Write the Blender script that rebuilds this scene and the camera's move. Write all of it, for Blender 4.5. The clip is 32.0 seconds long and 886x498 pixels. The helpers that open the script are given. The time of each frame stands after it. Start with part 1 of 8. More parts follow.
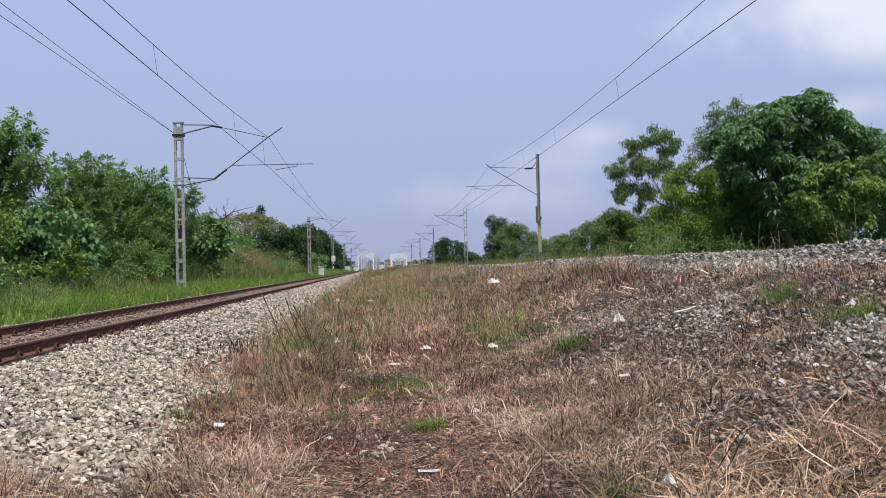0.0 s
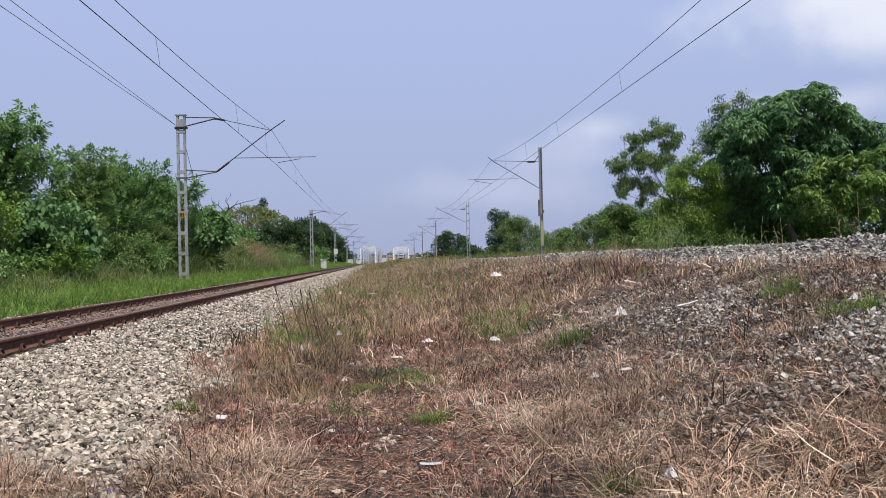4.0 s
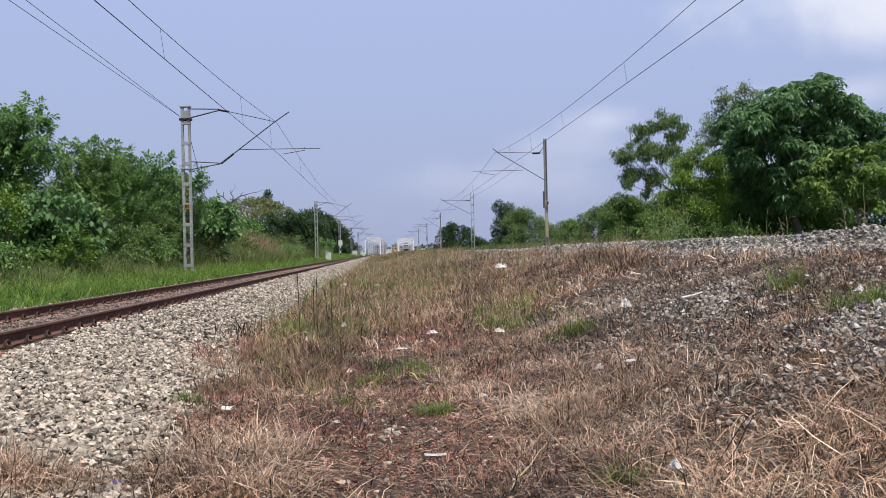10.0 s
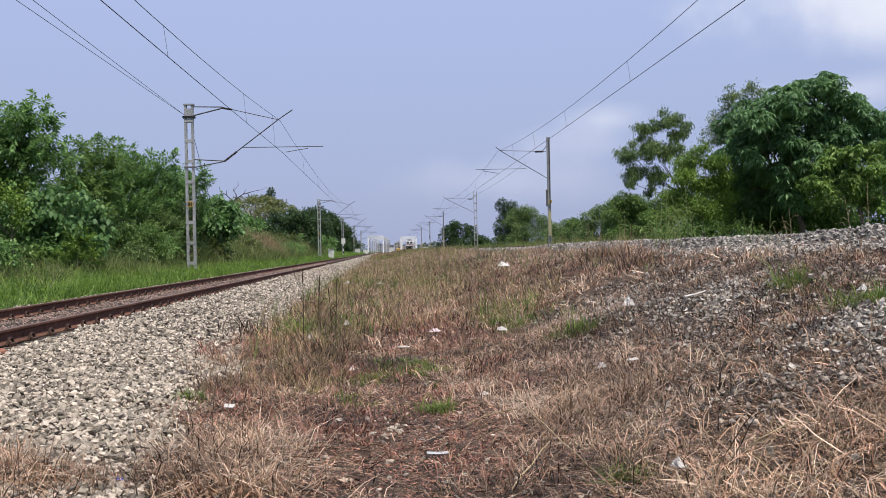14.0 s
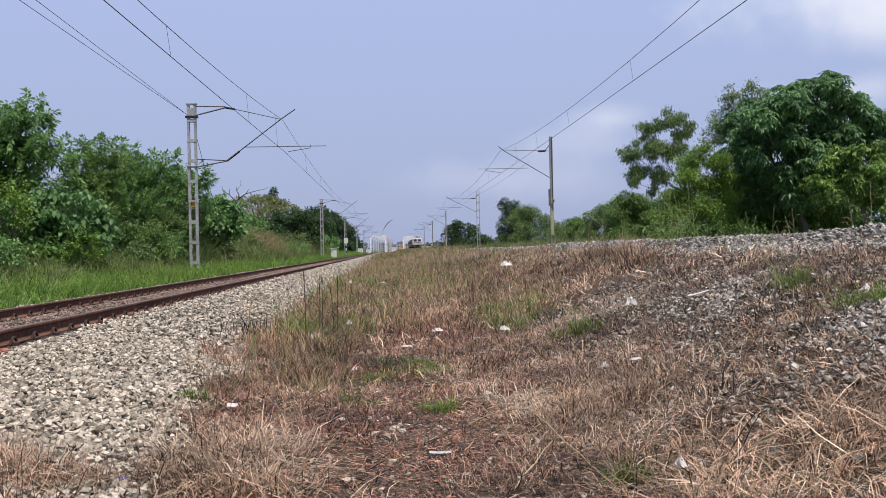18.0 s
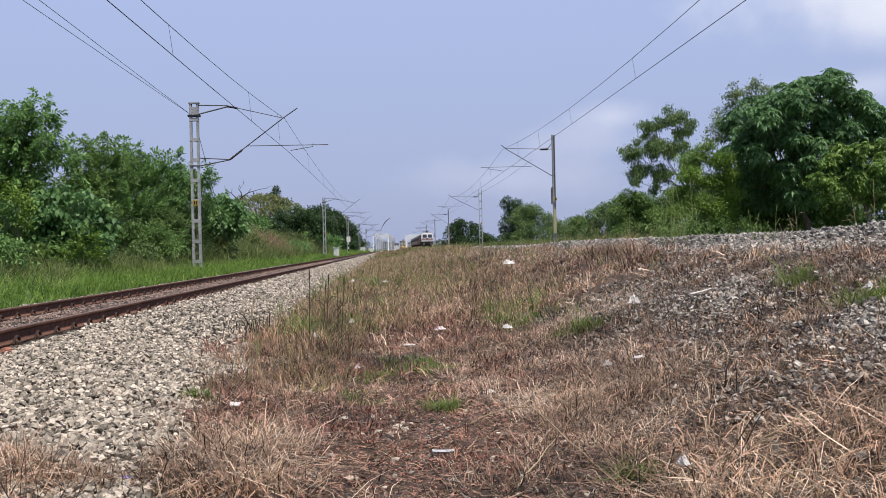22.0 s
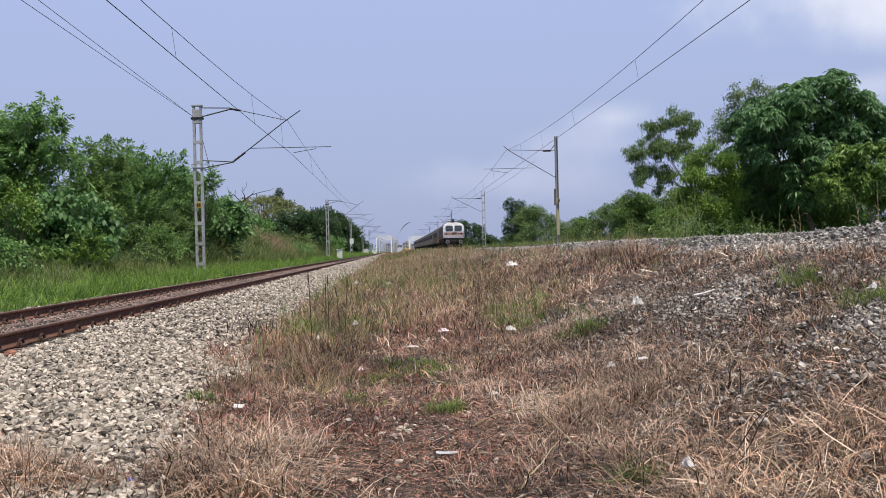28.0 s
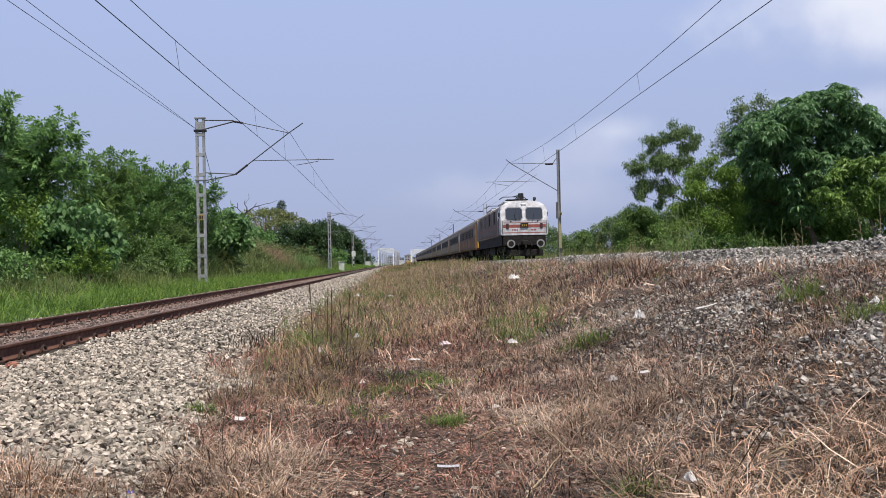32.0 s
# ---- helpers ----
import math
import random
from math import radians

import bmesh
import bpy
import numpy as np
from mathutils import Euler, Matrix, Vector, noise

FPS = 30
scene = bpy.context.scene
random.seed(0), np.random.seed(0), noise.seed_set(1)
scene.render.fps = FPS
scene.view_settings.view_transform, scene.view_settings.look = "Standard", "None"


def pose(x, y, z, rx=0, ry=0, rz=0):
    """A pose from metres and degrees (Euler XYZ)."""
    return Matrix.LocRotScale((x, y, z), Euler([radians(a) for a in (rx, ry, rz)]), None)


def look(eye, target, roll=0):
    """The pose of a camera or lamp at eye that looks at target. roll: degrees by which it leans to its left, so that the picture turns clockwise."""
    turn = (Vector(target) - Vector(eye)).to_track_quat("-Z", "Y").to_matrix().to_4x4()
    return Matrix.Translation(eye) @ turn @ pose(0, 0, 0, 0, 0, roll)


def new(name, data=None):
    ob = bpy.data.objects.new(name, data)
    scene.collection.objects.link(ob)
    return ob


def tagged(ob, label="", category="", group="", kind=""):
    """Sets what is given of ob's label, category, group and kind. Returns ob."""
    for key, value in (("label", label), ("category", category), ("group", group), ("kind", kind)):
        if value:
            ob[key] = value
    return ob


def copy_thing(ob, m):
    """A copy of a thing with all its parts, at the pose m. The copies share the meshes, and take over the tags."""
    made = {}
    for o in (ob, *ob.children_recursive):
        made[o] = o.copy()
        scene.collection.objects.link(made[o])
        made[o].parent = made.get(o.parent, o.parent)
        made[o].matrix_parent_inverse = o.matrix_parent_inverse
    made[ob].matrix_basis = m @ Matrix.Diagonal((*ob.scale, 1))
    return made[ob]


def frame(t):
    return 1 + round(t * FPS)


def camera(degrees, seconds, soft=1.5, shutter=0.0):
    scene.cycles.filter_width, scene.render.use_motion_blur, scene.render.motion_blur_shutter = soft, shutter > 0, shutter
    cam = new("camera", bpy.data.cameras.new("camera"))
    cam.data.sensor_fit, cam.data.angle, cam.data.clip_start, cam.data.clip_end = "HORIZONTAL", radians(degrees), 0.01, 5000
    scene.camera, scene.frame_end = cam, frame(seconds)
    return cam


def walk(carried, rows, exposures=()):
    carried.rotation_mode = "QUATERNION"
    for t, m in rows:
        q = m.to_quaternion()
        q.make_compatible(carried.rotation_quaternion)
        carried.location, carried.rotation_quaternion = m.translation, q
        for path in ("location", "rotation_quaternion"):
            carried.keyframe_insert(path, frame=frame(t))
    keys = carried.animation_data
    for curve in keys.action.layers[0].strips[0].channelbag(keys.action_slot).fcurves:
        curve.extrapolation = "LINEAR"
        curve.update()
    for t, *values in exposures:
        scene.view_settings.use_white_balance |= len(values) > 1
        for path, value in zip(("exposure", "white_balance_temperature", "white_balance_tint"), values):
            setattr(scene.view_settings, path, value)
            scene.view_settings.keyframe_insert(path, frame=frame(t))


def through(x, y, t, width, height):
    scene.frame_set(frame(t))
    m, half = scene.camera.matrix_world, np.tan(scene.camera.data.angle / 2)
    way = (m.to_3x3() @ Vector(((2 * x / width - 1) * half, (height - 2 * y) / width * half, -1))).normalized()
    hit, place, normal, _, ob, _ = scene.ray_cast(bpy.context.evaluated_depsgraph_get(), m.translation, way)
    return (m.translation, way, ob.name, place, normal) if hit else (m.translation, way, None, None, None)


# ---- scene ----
EYE = Vector((0.0, 0.0, 1.3))
LENS = 52.2
PATH = [
    (0, 4.105, 1.090, -1.41), (0.5, 4.092, 1.071, -1.44), (1, 4.081, 1.024, -1.44), (1.5, 4.051, 0.917, -1.46),
    (2, 4.024, 0.666, -1.39), (2.5, 4.016, 0.633, -1.40), (3, 3.983, 0.652, -1.32), (3.5, 3.969, 0.668, -1.30),
    (5.5, 3.852, 0.403, -1.11), (6, 3.811, 0.175, -1.14), (6.5, 3.806, 0.073, -1.14), (7, 3.793, 0.069, -1.18),
    (7.5, 3.779, 0.078, -1.17), (8, 3.749, 0.087, -1.17), (8.5, 3.734, 0.117, -1.21), (9, 3.688, 0.127, -1.21),
    (9.5, 3.662, 0.131, -1.21), (10, 3.645, 0.136, -1.26), (10.5, 3.625, 0.154, -1.28), (11, 3.616, 0.170, -1.27),
    (11.5, 3.593, 0.183, -1.23), (12, 3.561, 0.186, -1.20), (12.5, 3.540, 0.151, -1.09), (13, 3.516, 0.138, -1.10),
    (13.5, 3.497, 0.045, -1.12), (14, 3.461, 0.030, -1.14), (14.5, 3.445, 0.034, -1.16), (16.5, 3.366, 0.015, -1.09),
    (17, 3.338, 0.027, -1.15), (17.5, 3.328, 0.022, -1.11), (18, 3.296, 0.002, -1.15), (18.5, 3.282, -0.004, -1.14),
    (19, 3.255, -0.029, -1.19), (19.5, 3.229, -0.029, -1.19), (20, 3.222, -0.085, -1.21), (20.5, 3.209, -0.087, -1.21),
    (21, 3.180, -0.076, -1.25), (21.5, 3.166, -0.053, -1.19), (22, 3.135, -0.092, -1.25), (22.5, 3.132, -0.092, -1.25),
    (23, 3.120, -0.087, -1.23), (23.5, 3.105, -0.072, -1.30), (24, 3.086, -0.049, -1.31), (24.5, 3.061, -0.065, -1.30),
    (25, 3.046, -0.071, -1.35), (25.5, 3.038, -0.063, -1.34), (27.5, 2.960, 0.016, -1.41), (28, 2.938, 0.023, -1.39),
    (28.5, 2.917, 0.035, -1.44), (29, 2.904, 0.049, -1.47), (29.5, 2.885, 0.066, -1.45), (30, 2.861, 0.242, -1.44),
    (30.5, 2.860, 0.394, -1.37), (31, 2.852, 0.575, -1.33), (31.5, 2.830, 0.738, -1.25), (32, 2.834, 0.838, -1.22),
]


def aim(yaw, pitch, roll):
    """The camera's pose: yaw to the right of the tracks, pitch above level, roll to its left, in degrees."""
    a, b = radians(yaw), radians(pitch)
    way = Vector((math.sin(a) * math.cos(b), math.cos(a) * math.cos(b), math.sin(b)))
    return look(EYE, EYE + way, roll)


cam = camera(LENS, 32.0, soft=0.8)
walk(cam, [(t, aim(*turn)) for t, *turn in PATH])

# ---------------------------------------------------------------- light
SUN_WAY = Vector((0.26, -0.44, 1.3)).normalized()
sun_data = bpy.data.lights.new("sun", "SUN")
sun_data.energy, sun_data.angle, sun_data.color = 5.0, radians(0.6), (1.0, 0.95, 0.87)
sun = new("sun", sun_data)
sun.matrix_world = look((0, 0, 60), Vector((0, 0, 60)) - SUN_WAY)

world = bpy.data.worlds.new("sky")
scene.world = world
world.use_nodes = True
wn, wl = world.node_tree.nodes, world.node_tree.links
wn.clear()
sky = wn.new("ShaderNodeTexSky")
sky.sky_type, sky.sun_disc = "NISHITA", False
sky.sun_elevation = math.asin(SUN_WAY.z)
sky.sun_rotation = math.atan2(SUN_WAY.x, SUN_WAY.y)
sky.air_density, sky.dust_density, sky.ozone_density = 1.0, 2.5, 2.0
haze = wn.new("ShaderNodeMix")
haze.data_type = "RGBA"
haze.inputs["Factor"].default_value = 0.88
wl.new(sky.outputs["Color"], haze.inputs["A"])
coord = wn.new("ShaderNodeTexCoord")
height = wn.new("ShaderNodeSeparateXYZ")
wl.new(coord.outputs["Generated"], height.inputs["Vector"])
climb = wn.new("ShaderNodeMapRange")
climb.inputs["From Min"].default_value, climb.inputs["From Max"].default_value = 0.0, 0.28
wl.new(height.outputs["Z"], climb.inputs["Value"])
veil = wn.new("ShaderNodeMix")
veil.data_type = "RGBA"
veil.inputs["A"].default_value, veil.inputs["B"].default_value = (4.1, 4.65, 6.9, 1), (4.6, 5.55, 8.6, 1)
wl.new(climb.outputs["Result"], veil.inputs["Factor"])
overhead_way = wn.new("ShaderNodeMapRange")
overhead_way.interpolation_type = "SMOOTHSTEP"
overhead_way.inputs["From Min"].default_value, overhead_way.inputs["From Max"].default_value = 0.30, 0.95
wl.new(height.outputs["Z"], overhead_way.inputs["Value"])
zenith = wn.new("ShaderNodeMix")
zenith.data_type = "RGBA"
zenith.inputs["B"].default_value = (1.9, 2.7, 5.4, 1)
wl.new(overhead_way.outputs["Result"], zenith.inputs["Factor"])
wl.new(veil.outputs["Result"], zenith.inputs["A"])
wl.new(zenith.outputs["Result"], haze.inputs["B"])
# thin fair-weather clouds, softly ragged
cloud_noise = wn.new("ShaderNodeTexNoise")
cloud_noise.inputs["Scale"].default_value = 9.0
cloud_noise.inputs["Detail"].default_value = 6.0
wl.new(coord.outputs["Generated"], cloud_noise.inputs["Vector"])
sky_colour = haze.outputs["Result"]
for (cx, cy, cz), wide, tall, dense in (((0.515, 1.0, 0.292), 0.125, 0.050, 1.0), ((0.60, 1.0, 0.262), 0.16, 0.045, 0.9), ((0.245, 1.0, 0.142), 0.055, 0.022, 0.55),
                                        ((0.22, 1.0, 0.115), 0.085, 0.02, 0.25), ((0.52, 1.0, 0.172), 0.09, 0.022, 0.5), ((0.12, 1.0, 0.075), 0.16, 0.03, 0.25)):
    away = wn.new("ShaderNodeVectorMath")
    away.operation = "SUBTRACT"
    centre = Vector((cx, cy, cz)).normalized()
    away.inputs[1].default_value = centre
    wl.new(coord.outputs["Generated"], away.inputs[0])
    squash = wn.new("ShaderNodeVectorMath")
    squash.operation = "MULTIPLY"
    squash.inputs[1].default_value = (1 / wide, 1 / wide, 1 / tall)
    wl.new(away.outputs["Vector"], squash.inputs[0])
    far = wn.new("ShaderNodeVectorMath")
    far.operation = "LENGTH"
    wl.new(squash.outputs["Vector"], far.inputs[0])
    ragged = wn.new("ShaderNodeMath")
    ragged.operation = "MULTIPLY_ADD"
    ragged.inputs[1].default_value = -1.9
    wl.new(cloud_noise.outputs["Fac"], ragged.inputs[0])
    wl.new(far.outputs["Value"], ragged.inputs[2])
    ramp = wn.new("ShaderNodeMapRange")
    ramp.interpolation_type = "SMOOTHSTEP"
    ramp.inputs["From Min"].default_value, ramp.inputs["From Max"].default_value = 0.25, -1.0
    ramp.inputs["To Min"].default_value, ramp.inputs["To Max"].default_value = 0.0, dense
    wl.new(ragged.outputs["Value"], ramp.inputs["Value"])
    cloud = wn.new("ShaderNodeMix")
    cloud.data_type = "RGBA"
    cloud.inputs["B"].default_value = (8.2, 8.5, 9.7, 1)
    wl.new(ramp.outputs["Result"], cloud.inputs["Factor"])
    wl.new(sky_colour, cloud.inputs["A"])
    sky_colour = cloud.outputs["Result"]
background = wn.new("ShaderNodeBackground")
background.inputs["Strength"].default_value = 0.1
wl.new(sky_colour, background.inputs["Color"])
world_out = wn.new("ShaderNodeOutputWorld")
wl.new(background.outputs["Background"], world_out.inputs["Surface"])
scene.view_settings.exposure = 0.0


# ---------------------------------------------------------------- materials
def surface(name, c1, c2, scale=8.0, rough=0.8, metal=0.0, bump=0.3, broad=0.0, broad_scale=0.6, vary=0.0, island=0.0, translucent=0.0,
            detail=5.0, spec=0.3, hue_spread=0.05):
    """A grained surface: fine noise between two colours, a broad stain, relief, and a change from piece to piece."""
    m = bpy.data.materials.new(name)
    m.use_nodes = True
    n, l = m.node_tree.nodes, m.node_tree.links
    bsdf = n["Principled BSDF"]
    co = n.new("ShaderNodeTexCoord")
    fine = n.new("ShaderNodeTexNoise")
    fine.inputs["Scale"].default_value, fine.inputs["Detail"].default_value = scale, detail
    l.new(co.outputs["Object"], fine.inputs["Vector"])
    mix = n.new("ShaderNodeMix")
    mix.data_type = "RGBA"
    mix.inputs["A"].default_value, mix.inputs["B"].default_value = (*[0.9 * v for v in c1], 1), (*[0.9 * v for v in c2], 1)
    spread = n.new("ShaderNodeMapRange")
    spread.inputs["From Min"].default_value, spread.inputs["From Max"].default_value = 0.32, 0.68
    l.new(fine.outputs["Fac"], spread.inputs["Value"])
    l.new(spread.outputs["Result"], mix.inputs["Factor"])
    col = mix.outputs["Result"]
    if broad:
        big = n.new("ShaderNodeTexNoise")
        big.inputs["Scale"].default_value, big.inputs["Detail"].default_value = broad_scale, 3.0
        l.new(co.outputs["Object"], big.inputs["Vector"])
        amount = n.new("ShaderNodeMapRange")
        amount.inputs["From Min"].default_value, amount.inputs["From Max"].default_value = 0.35, 0.65
        amount.inputs["To Min"].default_value, amount.inputs["To Max"].default_value = 1 - broad, 1 + broad * 0.5
        l.new(big.outputs["Fac"], amount.inputs["Value"])
        stain = n.new("ShaderNodeHueSaturation")
        l.new(amount.outputs["Result"], stain.inputs["Value"])
        l.new(col, stain.inputs["Color"])
        col = stain.outputs["Color"]
    for amount, source in ((vary, ("ShaderNodeObjectInfo", "Random")), (island, ("ShaderNodeNewGeometry", "Random Per Island"))):
        if amount:
            rnd = n.new(source[0])
            span = n.new("ShaderNodeMapRange")
            span.inputs["To Min"].default_value, span.inputs["To Max"].default_value = 1 - amount, 1 + amount
            l.new(rnd.outputs[source[1]], span.inputs["Value"])
            shade = n.new("ShaderNodeHueSaturation")
            l.new(span.outputs["Result"], shade.inputs["Value"])
            hue = n.new("ShaderNodeMapRange")
            hue.inputs["To Min"].default_value, hue.inputs["To Max"].default_value = 0.5 + hue_spread * amount, 0.5 - hue_spread * amount
            l.new(rnd.outputs[source[1]], hue.inputs["Value"])
            l.new(hue.outputs["Result"], shade.inputs["Hue"])
            l.new(col, shade.inputs["Color"])
            col = shade.outputs["Color"]
    l.new(col, bsdf.inputs["Base Color"])
    bsdf.inputs["Roughness"].default_value, bsdf.inputs["Metallic"].default_value = rough, metal
    bsdf.inputs["Specular IOR Level"].default_value = spec
    if bump:
        relief = n.new("ShaderNodeBump")
        relief.inputs["Strength"].default_value = bump
        relief.inputs["Distance"].default_value = 0.25 / scale
        l.new(fine.outputs["Fac"], relief.inputs["Height"])
        l.new(relief.outputs["Normal"], bsdf.inputs["Normal"])
    if translucent:
        glow = n.new("ShaderNodeBsdfTranslucent")
        l.new(col, glow.inputs["Color"])
        both = n.new("ShaderNodeMixShader")
        both.inputs["Fac"].default_value = translucent
        out = n["Material Output"]
        l.new(bsdf.outputs["BSDF"], both.inputs[1])
        l.new(glow.outputs["BSDF"], both.inputs[2])
        l.new(both.outputs["Shader"], out.inputs["Surface"])
    return m


def glass(name, tint, rough=0.08):
    m = bpy.data.materials.new(name)
    m.use_nodes = True
    b = m.node_tree.nodes["Principled BSDF"]
    b.inputs["Base Color"].default_value = (*tint, 1)
    b.inputs["Roughness"].default_value = rough
    b.inputs["Specular IOR Level"].default_value = 0.6
    return m


M_STONE_L = surface("pale_granite", (0.262, 0.216, 0.165), (0.575, 0.496, 0.395), 30.0, 0.9, bump=0.5, island=0.62, hue_spread=0.012)
M_RUBBLE = surface("dusty_rubble", (0.055, 0.044, 0.035), (0.45, 0.385, 0.31), 30.0, 0.95, bump=0.5, island=0.7, hue_spread=0.012)
M_STONE_R = surface("grey_granite", (0.165, 0.148, 0.124), (0.54, 0.495, 0.425), 30.0, 0.9, bump=0.5, island=0.65, hue_spread=0.012)
# near-black beds: the shade in the gaps between stones, put into the colour
M_BED_L = surface("gap_shade_bed_lower", (0.020, 0.016, 0.012), (0.10, 0.083, 0.063), 34.0, 0.95, bump=1.0, broad=0.2, broad_scale=0.8)
M_BED_R = surface("gap_shade_bed_higher", (0.035, 0.032, 0.028), (0.17, 0.155, 0.135), 34.0, 0.95, bump=1.0, broad=0.2, broad_scale=0.8)
M_RAIL = surface("rusty_rail_steel", (0.105, 0.048, 0.030), (0.195, 0.092, 0.058), 12.0, 0.88, 0.0, bump=0.3, broad=0.25, broad_scale=0.5)
M_RAILTOP = surface("worn_rail_head", (0.16, 0.10, 0.07), (0.26, 0.18, 0.14), 10.0, 0.45, 0.6, bump=0.1)
M_SLEEPER = surface("dusty_concrete", (0.22, 0.15, 0.12), (0.34, 0.26, 0.21), 16.0, 0.9, bump=0.4, vary=0.15)
M_CLIP = surface("rusty_clip", (0.05, 0.03, 0.022), (0.10, 0.06, 0.045), 20.0, 0.8, 0.3)
M_GALV = surface("galvanised_steel", (0.36, 0.36, 0.35), (0.52, 0.52, 0.50), 9.0, 0.6, 0.25, bump=0.1, broad=0.25, broad_scale=0.9)
M_DULL = surface("weathered_steel", (0.16, 0.155, 0.15), (0.26, 0.25, 0.24), 9.0, 0.65, 0.4, bump=0.1, broad=0.2)
M_ARM = surface("dark_bracket_steel", (0.075, 0.073, 0.072), (0.14, 0.135, 0.13), 9.0, 0.7, 0.2, bump=0.1, broad=0.2)
M_MAST = surface("dull_galvanised_steel", (0.27, 0.27, 0.265), (0.40, 0.40, 0.39), 9.0, 0.6, 0.25, bump=0.1, broad=0.25, broad_scale=0.9)
M_WIRE = surface("dark_wire", (0.06, 0.06, 0.065), (0.10, 0.10, 0.105), 6.0, 0.6, 0.5, bump=0.0)
M_INSUL = surface("brown_porcelain", (0.03, 0.022, 0.02), (0.06, 0.04, 0.035), 6.0, 0.3)
M_YELLOW = surface("yellow_plate", (0.42, 0.26, 0.03), (0.52, 0.34, 0.06), 9.0, 0.6, bump=0.05)
M_BLACK = surface("black_paint", (0.012, 0.012, 0.013), (0.03, 0.03, 0.03), 9.0, 0.6, bump=0.1)
M_WHITE = surface("white_bridge_paint", (0.78, 0.79, 0.80), (0.90, 0.90, 0.90), 1.2, 0.6, bump=0.05, broad=0.15)
M_WHITE_BOX = surface("white_cabinet_paint", (0.66, 0.66, 0.58), (0.80, 0.79, 0.70), 3.0, 0.6, bump=0.05)
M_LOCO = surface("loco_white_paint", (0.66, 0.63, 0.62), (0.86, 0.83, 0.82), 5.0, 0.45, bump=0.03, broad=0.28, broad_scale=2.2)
# the white body's sides: their shade is put into this darker colour
M_LOCO_SHADED = surface("loco_shaded_side_paint", (0.16, 0.122, 0.10), (0.27, 0.22, 0.19), 2.0, 0.8, bump=0.03, broad=0.25, broad_scale=0.7)
M_COACH_DOOR = surface("coach_door_orange", (0.19, 0.10, 0.05), (0.30, 0.165, 0.075), 2.0, 0.55, bump=0.03)
M_RED = surface("red_stripe_paint", (0.33, 0.09, 0.065), (0.44, 0.14, 0.10), 4.0, 0.5, bump=0.03)
# side stripe: a duller, darker red than on the nose
M_RED_DULL = surface("dull_red_side_stripe", (0.20, 0.10, 0.08), (0.28, 0.15, 0.12), 4.0, 0.7, bump=0.03)
M_LOCO_ROOF = surface("loco_roof_grey", (0.42, 0.41, 0.40), (0.55, 0.54, 0.52), 4.0, 0.7, broad=0.3)
M_UNDER = surface("grimy_underframe", (0.012, 0.010, 0.009), (0.036, 0.030, 0.026), 6.0, 0.85, bump=0.3)
M_BEIGE = surface("coach_beige", (0.27, 0.205, 0.115), (0.37, 0.29, 0.17), 1.5, 0.55, bump=0.03, broad=0.2)
M_BROWN = surface("coach_maroon", (0.07, 0.045, 0.04), (0.11, 0.07, 0.06), 1.5, 0.5, bump=0.03, broad=0.2)
M_COACH_ROOF = surface("coach_roof_grey", (0.13, 0.12, 0.105), (0.22, 0.20, 0.175), 2.0, 0.8, broad=0.3)
M_COACH_END = surface("coach_end_yellow", (0.62, 0.38, 0.06), (0.76, 0.50, 0.10), 2.0, 0.55, bump=0.03)
M_GLASS = glass("dark_glass", (0.03, 0.035, 0.04))
M_SCREEN = glass("windscreen_glass", (0.045, 0.05, 0.06), 0.05)
M_OPENING = surface("dark_open_window", (0.012, 0.012, 0.012), (0.03, 0.028, 0.026), 3.0, 0.9, bump=0.0)
M_LAMP = surface("lamp_glass", (0.55, 0.55, 0.55), (0.7, 0.7, 0.7), 6.0, 0.2, bump=0.0)
M_BARK = surface("grey_brown_bark", (0.10, 0.075, 0.055), (0.20, 0.155, 0.12), 9.0, 0.95, bump=0.8)
M_PALE_BARK = surface("pale_grey_bark", (0.26, 0.22, 0.185), (0.40, 0.35, 0.30), 6.0, 0.95, bump=0.5)
M_DEADWOOD = surface("bare_dead_wood", (0.045, 0.038, 0.033), (0.09, 0.075, 0.065), 9.0, 0.95, bump=0.6)


def leaf_material(name, c1, c2, vary=0.35, through=0.4, hue_spread=0.05):
    return surface(name, c1, c2, 0.8, 0.5, bump=0.0, island=vary, translucent=through, detail=2.0, spec=0.35, hue_spread=hue_spread)


M_MANGO = leaf_material("deep_green_leaf", (0.098, 0.205, 0.076), (0.205, 0.36, 0.145), 0.4, 0.34)
M_BROADLEAF = leaf_material("yellowish_green_leaf", (0.115, 0.215, 0.045), (0.255, 0.39, 0.095), 0.45, 0.38)
M_LIGHT = leaf_material("fresh_green_leaf", (0.135, 0.235, 0.036), (0.235, 0.36, 0.065))
M_FEATHER = leaf_material("mid_green_leaf", (0.13, 0.25, 0.068), (0.27, 0.44, 0.14))
M_MID = leaf_material("shrub_green_leaf", (0.105, 0.19, 0.045), (0.205, 0.32, 0.085))
M_RAIN = leaf_material("olive_brown_leaf", (0.17, 0.205, 0.068), (0.26, 0.28, 0.115))
M_OLIVE = leaf_material("olive_leaf", (0.118, 0.195, 0.060), (0.205, 0.295, 0.10))
M_PALE_LEAF = leaf_material("pale_grey_green_leaf", (0.15, 0.22, 0.085), (0.24, 0.31, 0.13))
M_DARK = leaf_material("dark_green_leaf", (0.036, 0.076, 0.024), (0.070, 0.125, 0.040))
M_ROUND = leaf_material("broad_green_leaf", (0.112, 0.222, 0.074), (0.205, 0.355, 0.125))
M_GRASS = leaf_material("green_grass_blade", (0.12, 0.215, 0.032), (0.225, 0.355, 0.062), 0.5)
